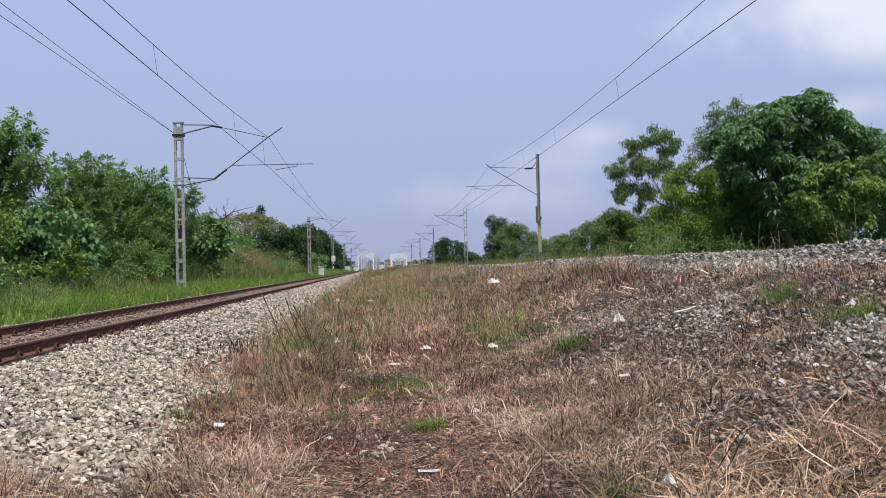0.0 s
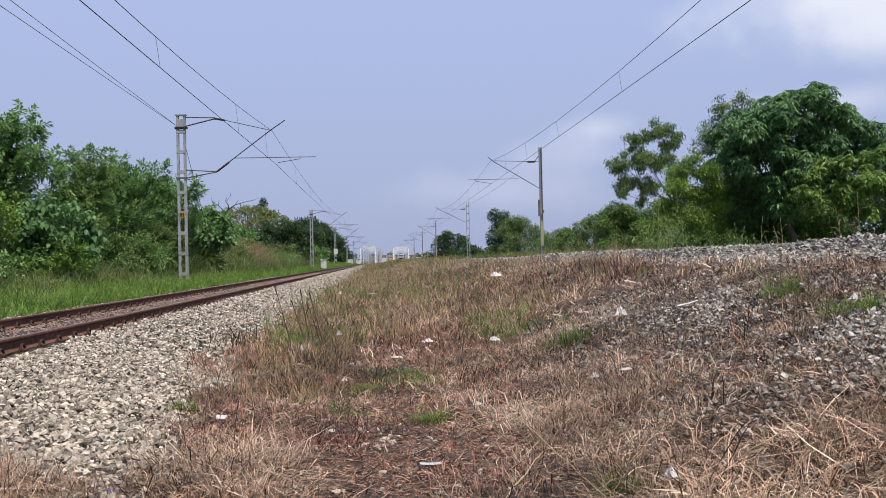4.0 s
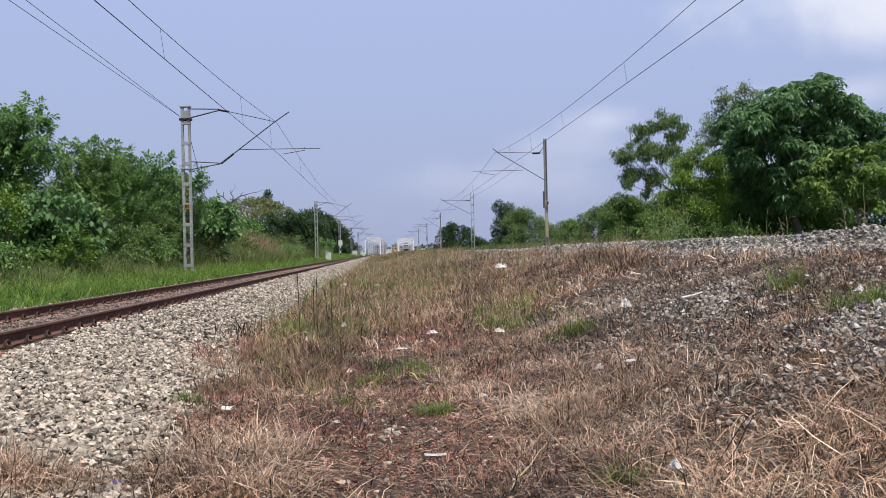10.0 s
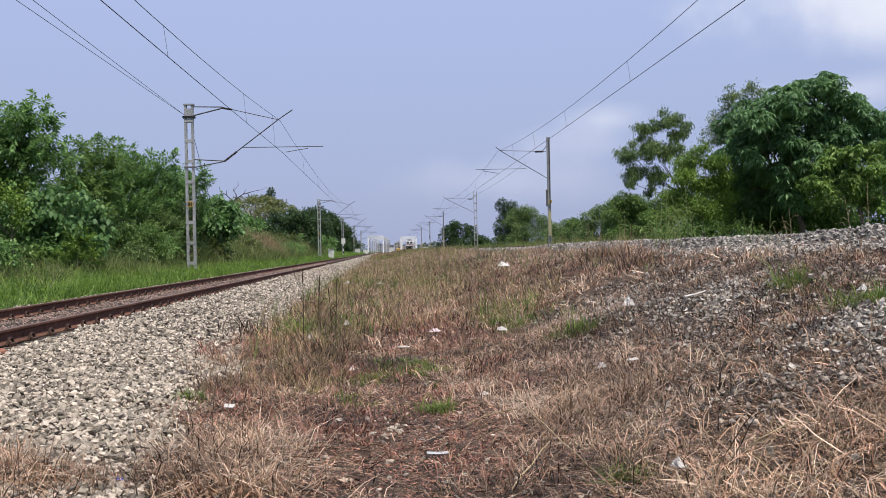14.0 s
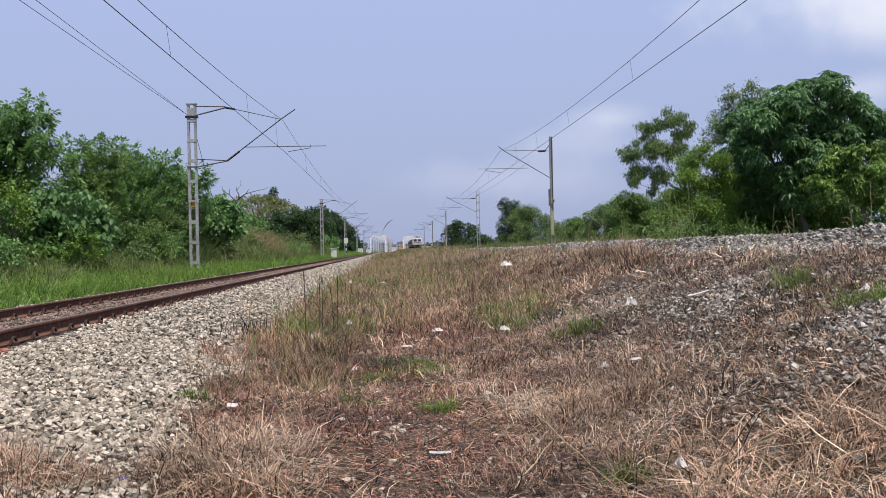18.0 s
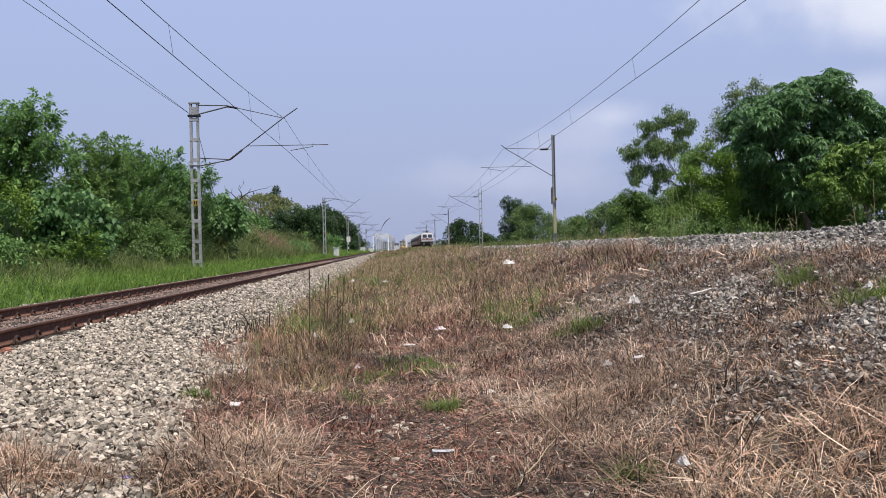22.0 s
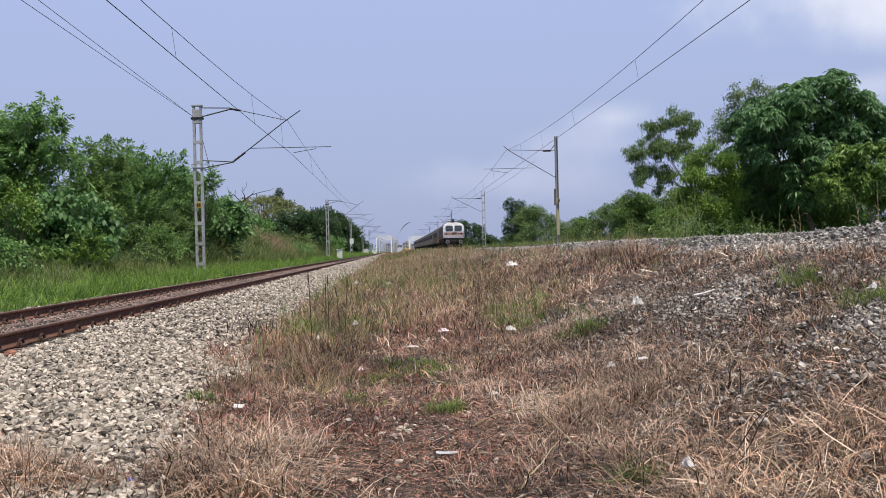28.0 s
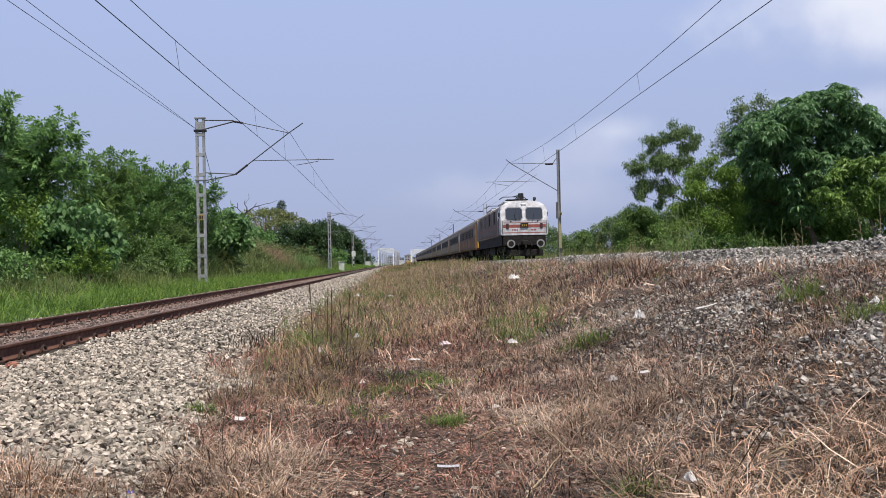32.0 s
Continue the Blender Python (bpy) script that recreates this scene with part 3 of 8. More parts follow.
def plain_mast(x, y, base, top, reach_x, contact_z, messenger_z, label, lattice=False):
    """A slim mast whose bracket reaches to the left."""
    m = thing("overhead_line_mast", label, "railway mast", pose(x, y, base), "masts of the higher track")
    h = top - base
    dx = x - reach_x
    cz, mz = contact_z - base, messenger_z - base
    if lattice:
        for sx in (-0.2, 0.2):
            part("upright", boxed(sx - 0.04, -0.1, -0.4, sx + 0.04, 0.1, h), M_GALV, m)
        z = 0.5
        while z < h:
            part("batten", boxed(-0.2, -0.115, z, 0.2, -0.102, z + 0.18), M_GALV, m)
            z += 1.1
    else:
        bm = bmesh.new()
        box(bm, -0.11, -0.13, -0.4, -0.08, 0.13, h)
        box(bm, 0.08, -0.13, -0.4, 0.11, 0.13, h)
        box(bm, -0.08, -0.02, -0.4, 0.08, 0.02, h - 0.01)
        part("upright", bm, M_MAST, m)
        part("side_box", boxed(-0.24, -0.1, 3.5, -0.115, 0.1, 4.8, 0.02), M_DULL, m, "long dark steel box on the mast")
        part("painted_band", boxed(-0.115, -0.135, 1.2, 0.115, 0.135, 3.1), surface("faded_yellow", (0.38, 0.35, 0.20), (0.48, 0.45, 0.28), 6.0, 0.7), m, "faded yellow band")
    plate = part("number_plate", boxed(-0.02, -0.17, 3.75, 0.18, -0.145, 3.98), M_YELLOW, m, "yellow mast plate with dark marks")
    part("mark", boxed(0.03, -0.176, 3.79, 0.13, -0.171, 3.94), M_BLACK, plate)
    part("bracket", tubed([(-0.15, 0, mz + 0.35), (-0.45, 0, mz - 0.05)], 0.03), M_ARM, m)
    insulator((-0.42, 0, mz - 0.07), (-1.02, 0, mz - 0.08), m, 0.085)
    part("top_tie", tubed([(-0.15, 0, mz - 0.07), (-dx + 0.05, 0, mz + 0.05)], 0.022), M_ARM, m)
    part("strut", tubed([(-0.15, 0, cz - 0.44), (-dx + 0.15, 0, mz), (-dx - 0.25, 0, mz + 0.34)], 0.03), M_ARM, m)
    part("register_arm", tubed([(-dx + 2.1, 0, cz + 0.32), (-dx - 1.85, 0, cz + 0.30)], 0.02), M_ARM, m)
    part("steady_arm", tubed([(-dx - 1.3, 0, cz + 0.29), (-dx - 1.22, 0, cz + 0.17), (-dx - 0.05, 0, cz - 0.02)], 0.018), M_ARM, m)
    return m


LEFT_MASTS = [(-22, -5.85), (46.1, -5.25), (131, -5.3), (198, -5.3), (265, -5.3), (332, -5.3)]
RIGHT_MASTS = [(2.5, 8.55), (69.9, 8.75), (135, 8.6), (205, 8.7), (272, 8.6), (340, 8.7)]
L_CONTACT, L_MESS, R_CONTACT, R_MESS = 6.37, 8.0, 7.15, 8.85
for y, rx in LEFT_MASTS:
    lattice_mast(-9.86, y, float(ground(-9.86, y)), 8.80, L_CONTACT, L_MESS, "galvanised lattice mast with bracket arms and brown insulators")
for i, (y, rx) in enumerate(RIGHT_MASTS):
    mx = 13.15 if i == 2 else 12.6
    plain_mast(mx, y, float(ground(mx, y)), 9.9, rx, R_CONTACT, R_MESS, "galvanised lattice mast with a bracket arm" if i == 2 else "dark steel joist mast with a bracket arm and yellow plate", i == 2)


def span_points(a, b, sag, n=14):
    a, b = Vector(a), Vector(b)
    return [a.lerp(b, i / n) - Vector((0, 0, 4 * sag * (i / n) * (1 - i / n))) for i in range(n + 1)]


def overhead(masts, contact, mess, name_label, contact_sag, mess_sag, near_droppers):
    t = thing("overhead_line", name_label, "overhead line")
    con, mes = [], []
    for (y0, x0), (y1, x1) in zip(masts, masts[1:]):
        c = span_points((x0, y0, contact), (x1, y1, contact), contact_sag)
        m = span_points((x0 - 0.1, y0, mess), (x1 - 0.1, y1, mess), mess_sag)
        con += c[:-1]
        mes += m[:-1]
        if y0 < 210:
            for f in [(d - y0) / (y1 - y0) for d in near_droppers] if y0 < 10 else [k / 7 for k in range(1, 7)]:
                lo = Vector((x0, y0, contact)).lerp(Vector((x1, y1, contact)), f) - Vector((0, 0, 4 * contact_sag * f * (1 - f)))
                hi = Vector((x0 - 0.1, y0, mess)).lerp(Vector((x1 - 0.1, y1, mess)), f) - Vector((0, 0, 4 * mess_sag * f * (1 - f)))
                part("dropper", tubed([lo, hi], 0.005, 4), M_WIRE, t)
    part("contact_wire", tubed(con, 0.011, 5), M_WIRE, t)
    part("messenger_wire", tubed(mes, 0.010, 5), M_WIRE, t)


overhead(LEFT_MASTS, L_CONTACT, L_MESS, "contact and messenger wires over the rusty track", 0.08, 1.03, (-13.5, -1.2, 11.0, 23.2, 35.2, 43.4))
overhead(RIGHT_MASTS, R_CONTACT, R_MESS, "contact and messenger wires over the higher track", 0.06, 1.06, (8.0, 19.6, 31.4, 43.0, 52.6, 61.5))
for far_end in ((-10.2, -22, 10.05), (-11.5, -22, 9.8)):
    pts = span_points(far_end, (-10.08, 46.1, 8.30), 0.06)
    tagged(part("feeder_wire", tubed(pts, 0.010, 5), M_WIRE), "dark feeder wire that ends at the lattice mast", "wire", "feeder wires")
pts = []
for (y0, _), (y1, _) in zip(RIGHT_MASTS[1:], RIGHT_MASTS[2:]):
    pts += span_points((12.5 - 1.6, y0, 8.0), (12.5 - 0.5, y1, 8.9), 0.3)[:-1]
tagged(part("feeder_wire", tubed(pts, 0.010, 5), M_WIRE), "dark feeder wire strung along the joist masts", "wire", "feeder wires")


# ---------------------------------------------------------------- bridges
def truss_bridge(x, rail, y0, spans, h, label):
    b = thing("truss_bridge", label, "railway bridge", pose(x, y0, rail, 0, 0, -math.degrees(math.atan(0.020))), "railway bridges")
    w, length, panel = 3.2, 30.4, 7.6
    for s in range(spans):
        o = s * (length + 0.6)
        n = int(length / panel)
        for sx in (-w, w):
            bm = bmesh.new()
            beam(bm, (sx, o, -0.5), (sx, o + length, -0.5), 0.3, 0.4)
            beam(bm, (sx, o + 0.9, h), (sx, o + length - 0.9, h), 0.12, 0.12)
            part("chord", bm, M_WHITE, b)
            # verticals and diagonals get darker steel colours, painting the shade inside the white frame
            for k in range(n + 1):
                yk = o + k * panel
                if k == 0:
                    part("end_post", beamed((sx, yk, -0.5), (sx, yk + 0.9, h), 0.5 if s == 0 else 0.2, 0.4 if s == 0 else 0.15), M_WHITE, b)
                else:
                    part("vertical", beamed((sx, yk, -0.3), (sx, yk, h), 0.07, 0.07), M_MAST, b)
                if k < n:
                    z0, z1 = (-0.3, h) if k % 2 else (h, -0.3)
                    part("diagonal", beamed((sx, yk, z0), (sx, yk + panel, z1), 0.06, 0.06), M_DULL, b)
        for k in range(n + 1):
            yk = o + min(max(k * panel, 0.9), length - 0.9)
            part("cross_beam", beamed((-w, yk, h), (w, yk, h), (0.5 if s == 0 else 0.22) if k == 0 else 0.06, (0.5 if s == 0 else 0.22) if k == 0 else 0.06), M_WHITE, b)
            if k == 0:
                for sx in (-1, 1):
                    part("knee_brace", beamed((sx * w, yk, h - 1.7), (sx * (w - 1.5), yk, h - 0.1), 0.3, 0.3), M_WHITE, b)
        part("deck", boxed(-w, o, -1.0, w, o + length, -0.55), M_DULL, b)
    return b


truss_bridge(LEFT_TRACK, LEFT_RAIL, 385, 5, 7.1, "white-painted steel truss bridge carrying the lower track")
truss_bridge(RIGHT_TRACK, RIGHT_RAIL, 385, 5, 5.5, "white-painted steel truss bridge carrying the higher track")


# ---------------------------------------------------------------- the train
def ring_shell(bm, sections, cap_front=True, cap_back=True):
    """A shell through sections; each is a list of points from the lower left over the top to the lower right, mirrored."""
    rings = [[bm.verts.new(p) for p in s] for s in sections]
    n = len(rings[0])
    for a, b in zip(rings, rings[1:]):
        for k in range(n - 1):
            bm.faces.new((a[k], a[k + 1], b[k + 1], b[k]))
        bm.faces.new((a[n - 1], a[0], b[0], b[n - 1]))
    for ring, on in ((rings[0], cap_front), (rings[-1], cap_back)):
        if on:
            for k in range(n // 2 - 1):
                bm.faces.new((ring[k], ring[k + 1], ring[n - 2 - k], ring[n - 1 - k]))
    bmesh.ops.recalc_face_normals(bm, faces=bm.faces)
    return bm


LOCO_HALF = [(1.46, 1.60), (1.57, 1.66), (1.58, 1.85), (1.58, 2.6), (1.57, 3.15), (1.53, 3.40), (1.40, 3.62), (1.08, 3.82), (0.5, 3.92)]


def loco_rake(z):
    return 0.0 if z < 2.6 else 0.42 * (z - 2.6) / 1.4


def loco_section(y, squeeze, rake, flip=1):
    half = [(x * squeeze if z < 3.6 else x * (squeeze - 0.03 * (1 - squeeze)), y + flip * rake * loco_rake(z), z) for x, z in LOCO_HALF]
    return [(-x, yy, z) for x, yy, z in half] + [(x, yy, z) for x, yy, z in half[::-1]]


def on_nose(x, z, lift):
    """A point on the raked front, lifted forwards."""
    return Vector((x, loco_rake(z) - lift, z))


def nose_panel(x0, z0, x1, z1, lift, thick, corner=0.0):
    """A panel that follows the raked front."""
    bm = bmesh.new()
    c = corner
    outline = [(x0 + c, z0), (x1 - c, z0), (x1, z0 + c), (x1, z1 - c), (x1 - c, z1), (x0 + c, z1), (x0, z1 - c), (x0, z0 + c)] if c else [(x0, z0), (x1, z0), (x1, z1), (x0, z1)]
    a = [bm.verts.new(on_nose(x, z, lift)) for x, z in outline]
    b = [bm.verts.new(on_nose(x, z, lift - thick)) for x, z in outline]
    n = len(outline)
    bm.faces.new(a)
    bm.faces.new(b[::-1])
    for k in range(n):
        bm.faces.new((a[k], b[k], b[(k + 1) % n], a[(k + 1) % n]))
    bmesh.ops.recalc_face_normals(bm, faces=bm.faces)
    return bm


def disc(x, y, z, r, thick, sides=16):
    return tubed([(x, y, z), (x, y + thick, z)], r, sides)


def bogie(parent, y, wheels=3, pitch=1.85):
    b = part("bogie", boxed(-1.15, y - pitch * (wheels - 1) / 2 - 0.7, 0.5, 1.15, y + pitch * (wheels - 1) / 2 + 0.7, 0.95, 0.05), M_UNDER, parent, "grimy black bogie")
    for k in range(wheels):
        yk = y + (k - (wheels - 1) / 2) * pitch
        for sx in (-1, 1):
            part("wheel", tubed([(sx * 0.80, yk, 0.54), (sx * 0.92, yk, 0.54)], 0.54, 20), M_UNDER, b)
            part("axle_box", boxed(sx * 1.12 - 0.12, yk - 0.2, 0.38, sx * 1.12 + 0.12, yk + 0.2, 0.75, 0.03), M_UNDER, b)
    return b


M_TAIL = surface("dark_lamp_panel", (0.07, 0.03, 0.035), (0.14, 0.06, 0.06), 4.0, 0.4, bump=0.03)


def locomotive():
    t = thing("locomotive", "white electric locomotive with red stripes and black underframe", "locomotive")
    length = 19.3
    bm = bmesh.new()
    ring_shell(bm, [loco_section(0.0, 1.0, 1.0), loco_section(0.22, 1.012, 0.88), loco_section(0.75, 1.01, 0.6), loco_section(1.6, 1.0, 0.0),
                    loco_section(length - 1.6, 1.0, 0.0), loco_section(length - 0.28, 0.985, 0.85, -1), loco_section(length, 0.93, 1.0, -1)])
    body = part("body", bm, M_LOCO, t, "white nose, and sides coloured darker to stand in for shade")
    # side faces take the darker colour that paints in their shade
    body.data.materials.append(M_LOCO_SHADED)
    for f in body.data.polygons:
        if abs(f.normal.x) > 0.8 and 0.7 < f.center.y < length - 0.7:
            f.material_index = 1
    # windscreens with their rubber frames
    for s in (-1, 1):
        a, b = sorted((s * 0.09, s * 1.27))
        w = part("windscreen", nose_panel(a + 0.05, 2.64, b - 0.05, 3.42, 0.03, 0.035, 0.12), M_SCREEN, t, "dark windscreen")
        part("frame", nose_panel(a + 0.01, 2.58, b - 0.01, 3.48, 0.018, 0.03, 0.14), surface("grey_rubber", (0.22, 0.22, 0.23), (0.32, 0.32, 0.33), 9, 0.7), w)
        part("wiper", tubed([on_nose(s * 0.55, 2.52, 0.06), on_nose(s * 0.66, 3.0, 0.06)], 0.012, 4), M_BLACK, w)
        part("marker_lamp", nose_panel(min(s * 1.04, s * 1.23), 2.02, max(s * 1.04, s * 1.23), 2.38, 0.025, 0.03, 0.03), M_TAIL, t, "dark red tail lamp panel")
        part("flasher", disc(s * 0.90, -0.02, 2.52, 0.05, 0.04, 10), M_BLACK, t)
        buf = part("buffer", disc(s * 0.98, -0.62, 1.02, 0.27, 0.05, 20), surface("worn_buffer_steel", (0.30, 0.29, 0.27), (0.44, 0.42, 0.39), 6, 0.6, 0.2), t, "round grey buffer")
        part("grease_patch", disc(s * 0.98, -0.632, 1.02, 0.18, 0.02, 16), M_UNDER, buf, "dark greasy face")
        part("shank", disc(s * 0.98, -0.57, 1.02, 0.12, 0.60, 12), M_UNDER, buf)
        part("collar", disc(s * 0.98, -0.12, 1.02, 0.19, 0.12, 12), M_LOCO, buf, "pale collar")
        part("hose", tubed([(s * 0.42, -0.1, 1.05), (s * 0.45, -0.28, 0.85), (s * 0.40, -0.2, 0.62)], 0.03, 6), M_UNDER, t)
        part("horn", tubed([(s * 0.55 + 0.25, 0.75, 3.82), (s * 0.55 + 0.25, 0.55, 4.1)], [0.05, 0.12], 8), M_BLACK, t, "black air horn")
        part("mirror", boxed(s * 1.62 - 0.05, 0.5, 2.85, s * 1.62 + 0.05, 0.58, 3.15), M_BLACK, t)
        part("handrail", tubed([(s * 1.47, -0.03, 1.7), (s * 1.47, -0.06, 2.2), (s * 1.47, -0.03, 2.55)], 0.015, 5), M_UNDER, t)
    for z0, z1 in ((2.10, 2.30), (2.42, 2.45)):
        part("stripe", nose_panel(-1.43, z0, 1.43, z1, 0.006, 0.01), M_RED, t, "thin red stripe across the nose")
    part("stripe", nose_panel(-1.43, 1.74, 1.43, 1.79, 0.006, 0.01), M_RED, t, "thin red stripe low on the nose")
    part("skirt", boxed(-1.42, 0.02, 0.92, 1.42, 0.35, 1.62, 0.02), M_UNDER, t, "black buffer beam")
    board = part("number_board", nose_panel(-0.26, 2.09, 0.26, 2.41, 0.05, 0.05, 0.02), M_BLACK, t, "dark board with yellow marks")
    for k in range(3):
        part("mark", nose_panel(-0.18 + 0.14 * k, 2.18, -0.11 + 0.14 * k, 2.31, 0.056, 0.008), M_YELLOW, board)
    for s in (-1, 1):
        for k in range(4):
            part("lettering", nose_panel(s * 0.62 - 0.2 + 0.1 * k, 1.90, s * 0.62 - 0.13 + 0.1 * k, 2.00, 0.008, 0.01), M_RED, t)
    part("headlight", boxed(-0.20, 0.28, 3.54, 0.20, 0.60, 3.74, 0.04), M_LOCO, t, "white headlight casing")
    for s in (-1, 1):
        part("lamp", disc(s * 0.09, 0.265, 3.64, 0.07, 0.02, 14), M_LAMP, t)
    part("coupler", boxed(-0.2, -0.55, 0.92, 0.2, 0.1, 1.22, 0.05), M_UNDER, t)
    part("screw_link", tubed([(0, -0.5, 1.0), (0, -0.6, 0.75), (0, -0.45, 0.55)], 0.05, 6), M_UNDER, t)
    part("cowcatcher", boxed(-1.2, -0.1, 0.2, 1.2, -0.02, 0.62, 0.02), M_UNDER, t, "black rail guard")
    # both sides: doors, louvres, grilles, stripe
    for s in (-1, 1):
        for y in (1.75, length - 1.75):
            d = part("cab_door", boxed(min(s * 1.560, s * 1.595), y - 0.32, 1.58, max(s * 1.560, s * 1.595), y + 0.32, 3.4), surface("door_grey", (0.20, 0.19, 0.19), (0.28, 0.27, 0.26), 4, 0.6), t, "grey cab door")
            part("pane", boxed(min(s * 1.590, s * 1.605), y - 0.2, 2.65, max(s * 1.590, s * 1.605), y + 0.2, 3.25), M_GLASS, d)
        part("cab_window", boxed(min(s * 1.570, s * 1.590), 0.85, 2.75, max(s * 1.570, s * 1.590), 1.30, 3.35), M_GLASS, t, "dark side window")
        for k in range(4):
            y = 4.2 + 3.55 * k
            lv = part("louvre", boxed(min(s * 1.570, s * 1.600), y - 0.35, 2.5, max(s * 1.570, s * 1.600), y + 0.35, 3.4), M_UNDER if k < 2 else M_LOCO_SHADED, t, "louvred vent")
            for j in range(6):
                part("slat", boxed(min(s * 1.590, s * 1.620), y - 0.33, 2.54 + 0.14 * j, max(s * 1.590, s * 1.620), y + 0.33, 2.57 + 0.14 * j), M_LOCO_SHADED, lv)
        for z0, z1 in ((2.14, 2.32), (1.74, 1.79)):
            part("stripe", boxed(min(s * 1.575, s * 1.588), 2.2, z0, max(s * 1.575, s * 1.588), length - 2.2, z1), M_RED_DULL, t, "thin red stripe along the side")
        part("solebar", boxed(min(s * 1.30, s * 1.46), 0.6, 0.92, max(s * 1.30, s * 1.46), length - 0.6, 1.62), M_UNDER, t)
    bogie(t, 3.8)
    bogie(t, length - 3.8)
    part("underfloor_tank", boxed(-1.2, 7.6, 0.35, 1.2, 11.7, 1.1, 0.05), M_UNDER, t)
    # roof gear
    part("roof_hatch", boxed(-1.0, 3.0, 3.90, 1.0, 7.0, 4.08, 0.05), M_LOCO_ROOF, t)
    part("roof_hatch", boxed(-1.0, 12.0, 3.90, 1.0, 16.0, 4.08, 0.05), M_LOCO_ROOF, t)
    part("antenna_box", boxed(-0.17, 1.3, 3.95, 0.17, 1.7, 4.50, 0.03), M_BLACK, t, "dark box on the cab roof")
    for y0 in (3.9, 14.4):
        p = part("pantograph", boxed(-0.75, y0 - 0.6, 4.15, 0.75, y0 + 0.6, 4.22), M_BLACK, t, "dark steel pantograph")
        for sx in (-0.6, 0.6):
            part("roof_insulator", tubed([(sx, y0 - 0.5, 3.95), (sx, y0 - 0.5, 4.15)], 0.08, 8), M_INSUL, p)
            part("roof_insulator", tubed([(sx, y0 + 0.5, 3.95), (sx, y0 + 0.5, 4.15)], 0.08, 8), M_INSUL, p)
        arm = [(0, y0 + 1.6, 4.25), (0, y0 - 1.5, 4.44), (0, y0 + 1.9, 4.56)]
        part("arm", tubed(arm, 0.04, 6), M_BLACK, p)
        hy, hz = arm[-1][1], arm[-1][2]
        part("collector_head", tubed([(-1.0, hy, hz - 0.18), (-0.75, hy, hz), (0.75, hy, hz), (1.0, hy, hz - 0.18)], 0.035, 6), M_BLACK, p)
    for k in range(6):
        part("roof_insulator", tubed([(0.3, 7.4 + 0.8 * k, 3.95), (0.3, 7.4 + 0.8 * k, 4.25)], 0.07, 8), M_INSUL, t)
    part("roof_busbar", tubed([(0.3, 3.0, 4.28), (0.3, 16.0, 4.28)], 0.035, 5), M_BLACK, t)
    return t


COACH_HALF = [(1.55, 0.98), (1.62, 1.10), (1.625, 1.9), (1.625, 3.0), (1.58, 3.22)]
ROOF_HALF = [(1.60, 3.20), (1.52, 3.42), (1.25, 3.72), (0.8, 3.90), (0.3, 3.97)]


def mirrored(half, y):
    return [(-x, y, z) for x, z in half] + [(x, y, z) for x, z in half[::-1]]


def coach(first):
    t = thing("coach", "orange-brown railway coach with a yellow end and dark windows" if first else "beige railway coach with a dark window band and grey roof", "railway coach", group="coaches of the train")
    length = 21.9
    part("body", ring_shell(bmesh.new(), [mirrored(COACH_HALF, 0), mirrored(COACH_HALF, length)]), M_COACH_DOOR if first else M_BEIGE, t)
    part("roof", ring_shell(bmesh.new(), [mirrored(ROOF_HALF, 0.02), mirrored(ROOF_HALF, length - 0.02)]), M_COACH_ROOF, t, "grimy grey curved roof")
    part("end_wall", boxed(-1.45, -0.09, 1.1, 1.45, 0.01, 3.6, 0.03), M_COACH_END, t, "yellow coach end")
    part("end_wall", boxed(-1.45, length - 0.01, 1.1, 1.45, length + 0.09, 3.6, 0.03), M_COACH_END, t, "yellow coach end")
    part("gangway", boxed(-0.6, -0.45, 1.2, 0.6, -0.08, 3.3, 0.05), M_UNDER, t, "dark gangway bellows")
    part("gangway", boxed(-0.6, length + 0.08, 1.2, 0.6, length + 0.45, 3.3, 0.05), M_UNDER, t, "dark gangway bellows")
    for s in (-1, 1):
        side = lambda d, y0, z0, y1, z1: boxed(min(s * 1.60, s * (1.625 + d)), y0, z0, max(s * 1.60, s * (1.625 + d)), y1, z1)
        part("window_band", side(0.008, 1.5, 2.02, length - 1.5, 3.0), M_BROWN, t, "maroon band around the windows")
        part("lower_band", side(0.008, 1.5, 1.08, length - 1.5, 1.24), M_BROWN, t)
        for y in (0.35, length - 1.2):
            d = part("door", side(0.012, y, 1.12, y + 0.85, 3.05), M_COACH_DOOR, t, "coach side door")
            part("pane", side(0.02, y + 0.22, 2.3, y + 0.63, 2.9), M_GLASS, d)
        for k in range(9):
            y = 2.3 + k * 1.98
            w = part("window", side(0.016, y, 2.16, y + 1.35, 2.86), M_OPENING, t, "dark window with bars")
            for j in range(3):
                part("bar", side(0.03, y + 0.02, 2.30 + 0.18 * j, y + 1.33, 2.325 + 0.18 * j), M_DULL, w)
    bogie(t, 3.2, 2, 2.9)
    bogie(t, length - 3.2, 2, 2.9)
    part("underfloor_box", boxed(-1.3, 7.0, 0.45, 1.3, 10.2, 1.0, 0.04), M_UNDER, t)
    part("underfloor_box", boxed(-1.2, 12.0, 0.5, 1.2, 14.0, 1.0, 0.04), M_UNDER, t)
    if first:
        for s in (-1, 1):
            for y in (1.3, 5.3, 9.3, 13.3, 17.3):
                part("panel", boxed(min(s * 1.60, s * 1.648), y, 1.15, max(s * 1.60, s * 1.648), y + 0.55, 3.1), M_COACH_DOOR, t, "orange-brown side panel")
    for k in range(6):
        part("roof_vent", boxed(-0.25, 2.5 + 3.3 * k, 3.92, 0.25, 2.9 + 3.3 * k, 4.08, 0.04), M_COACH_ROOF, t)
    return t


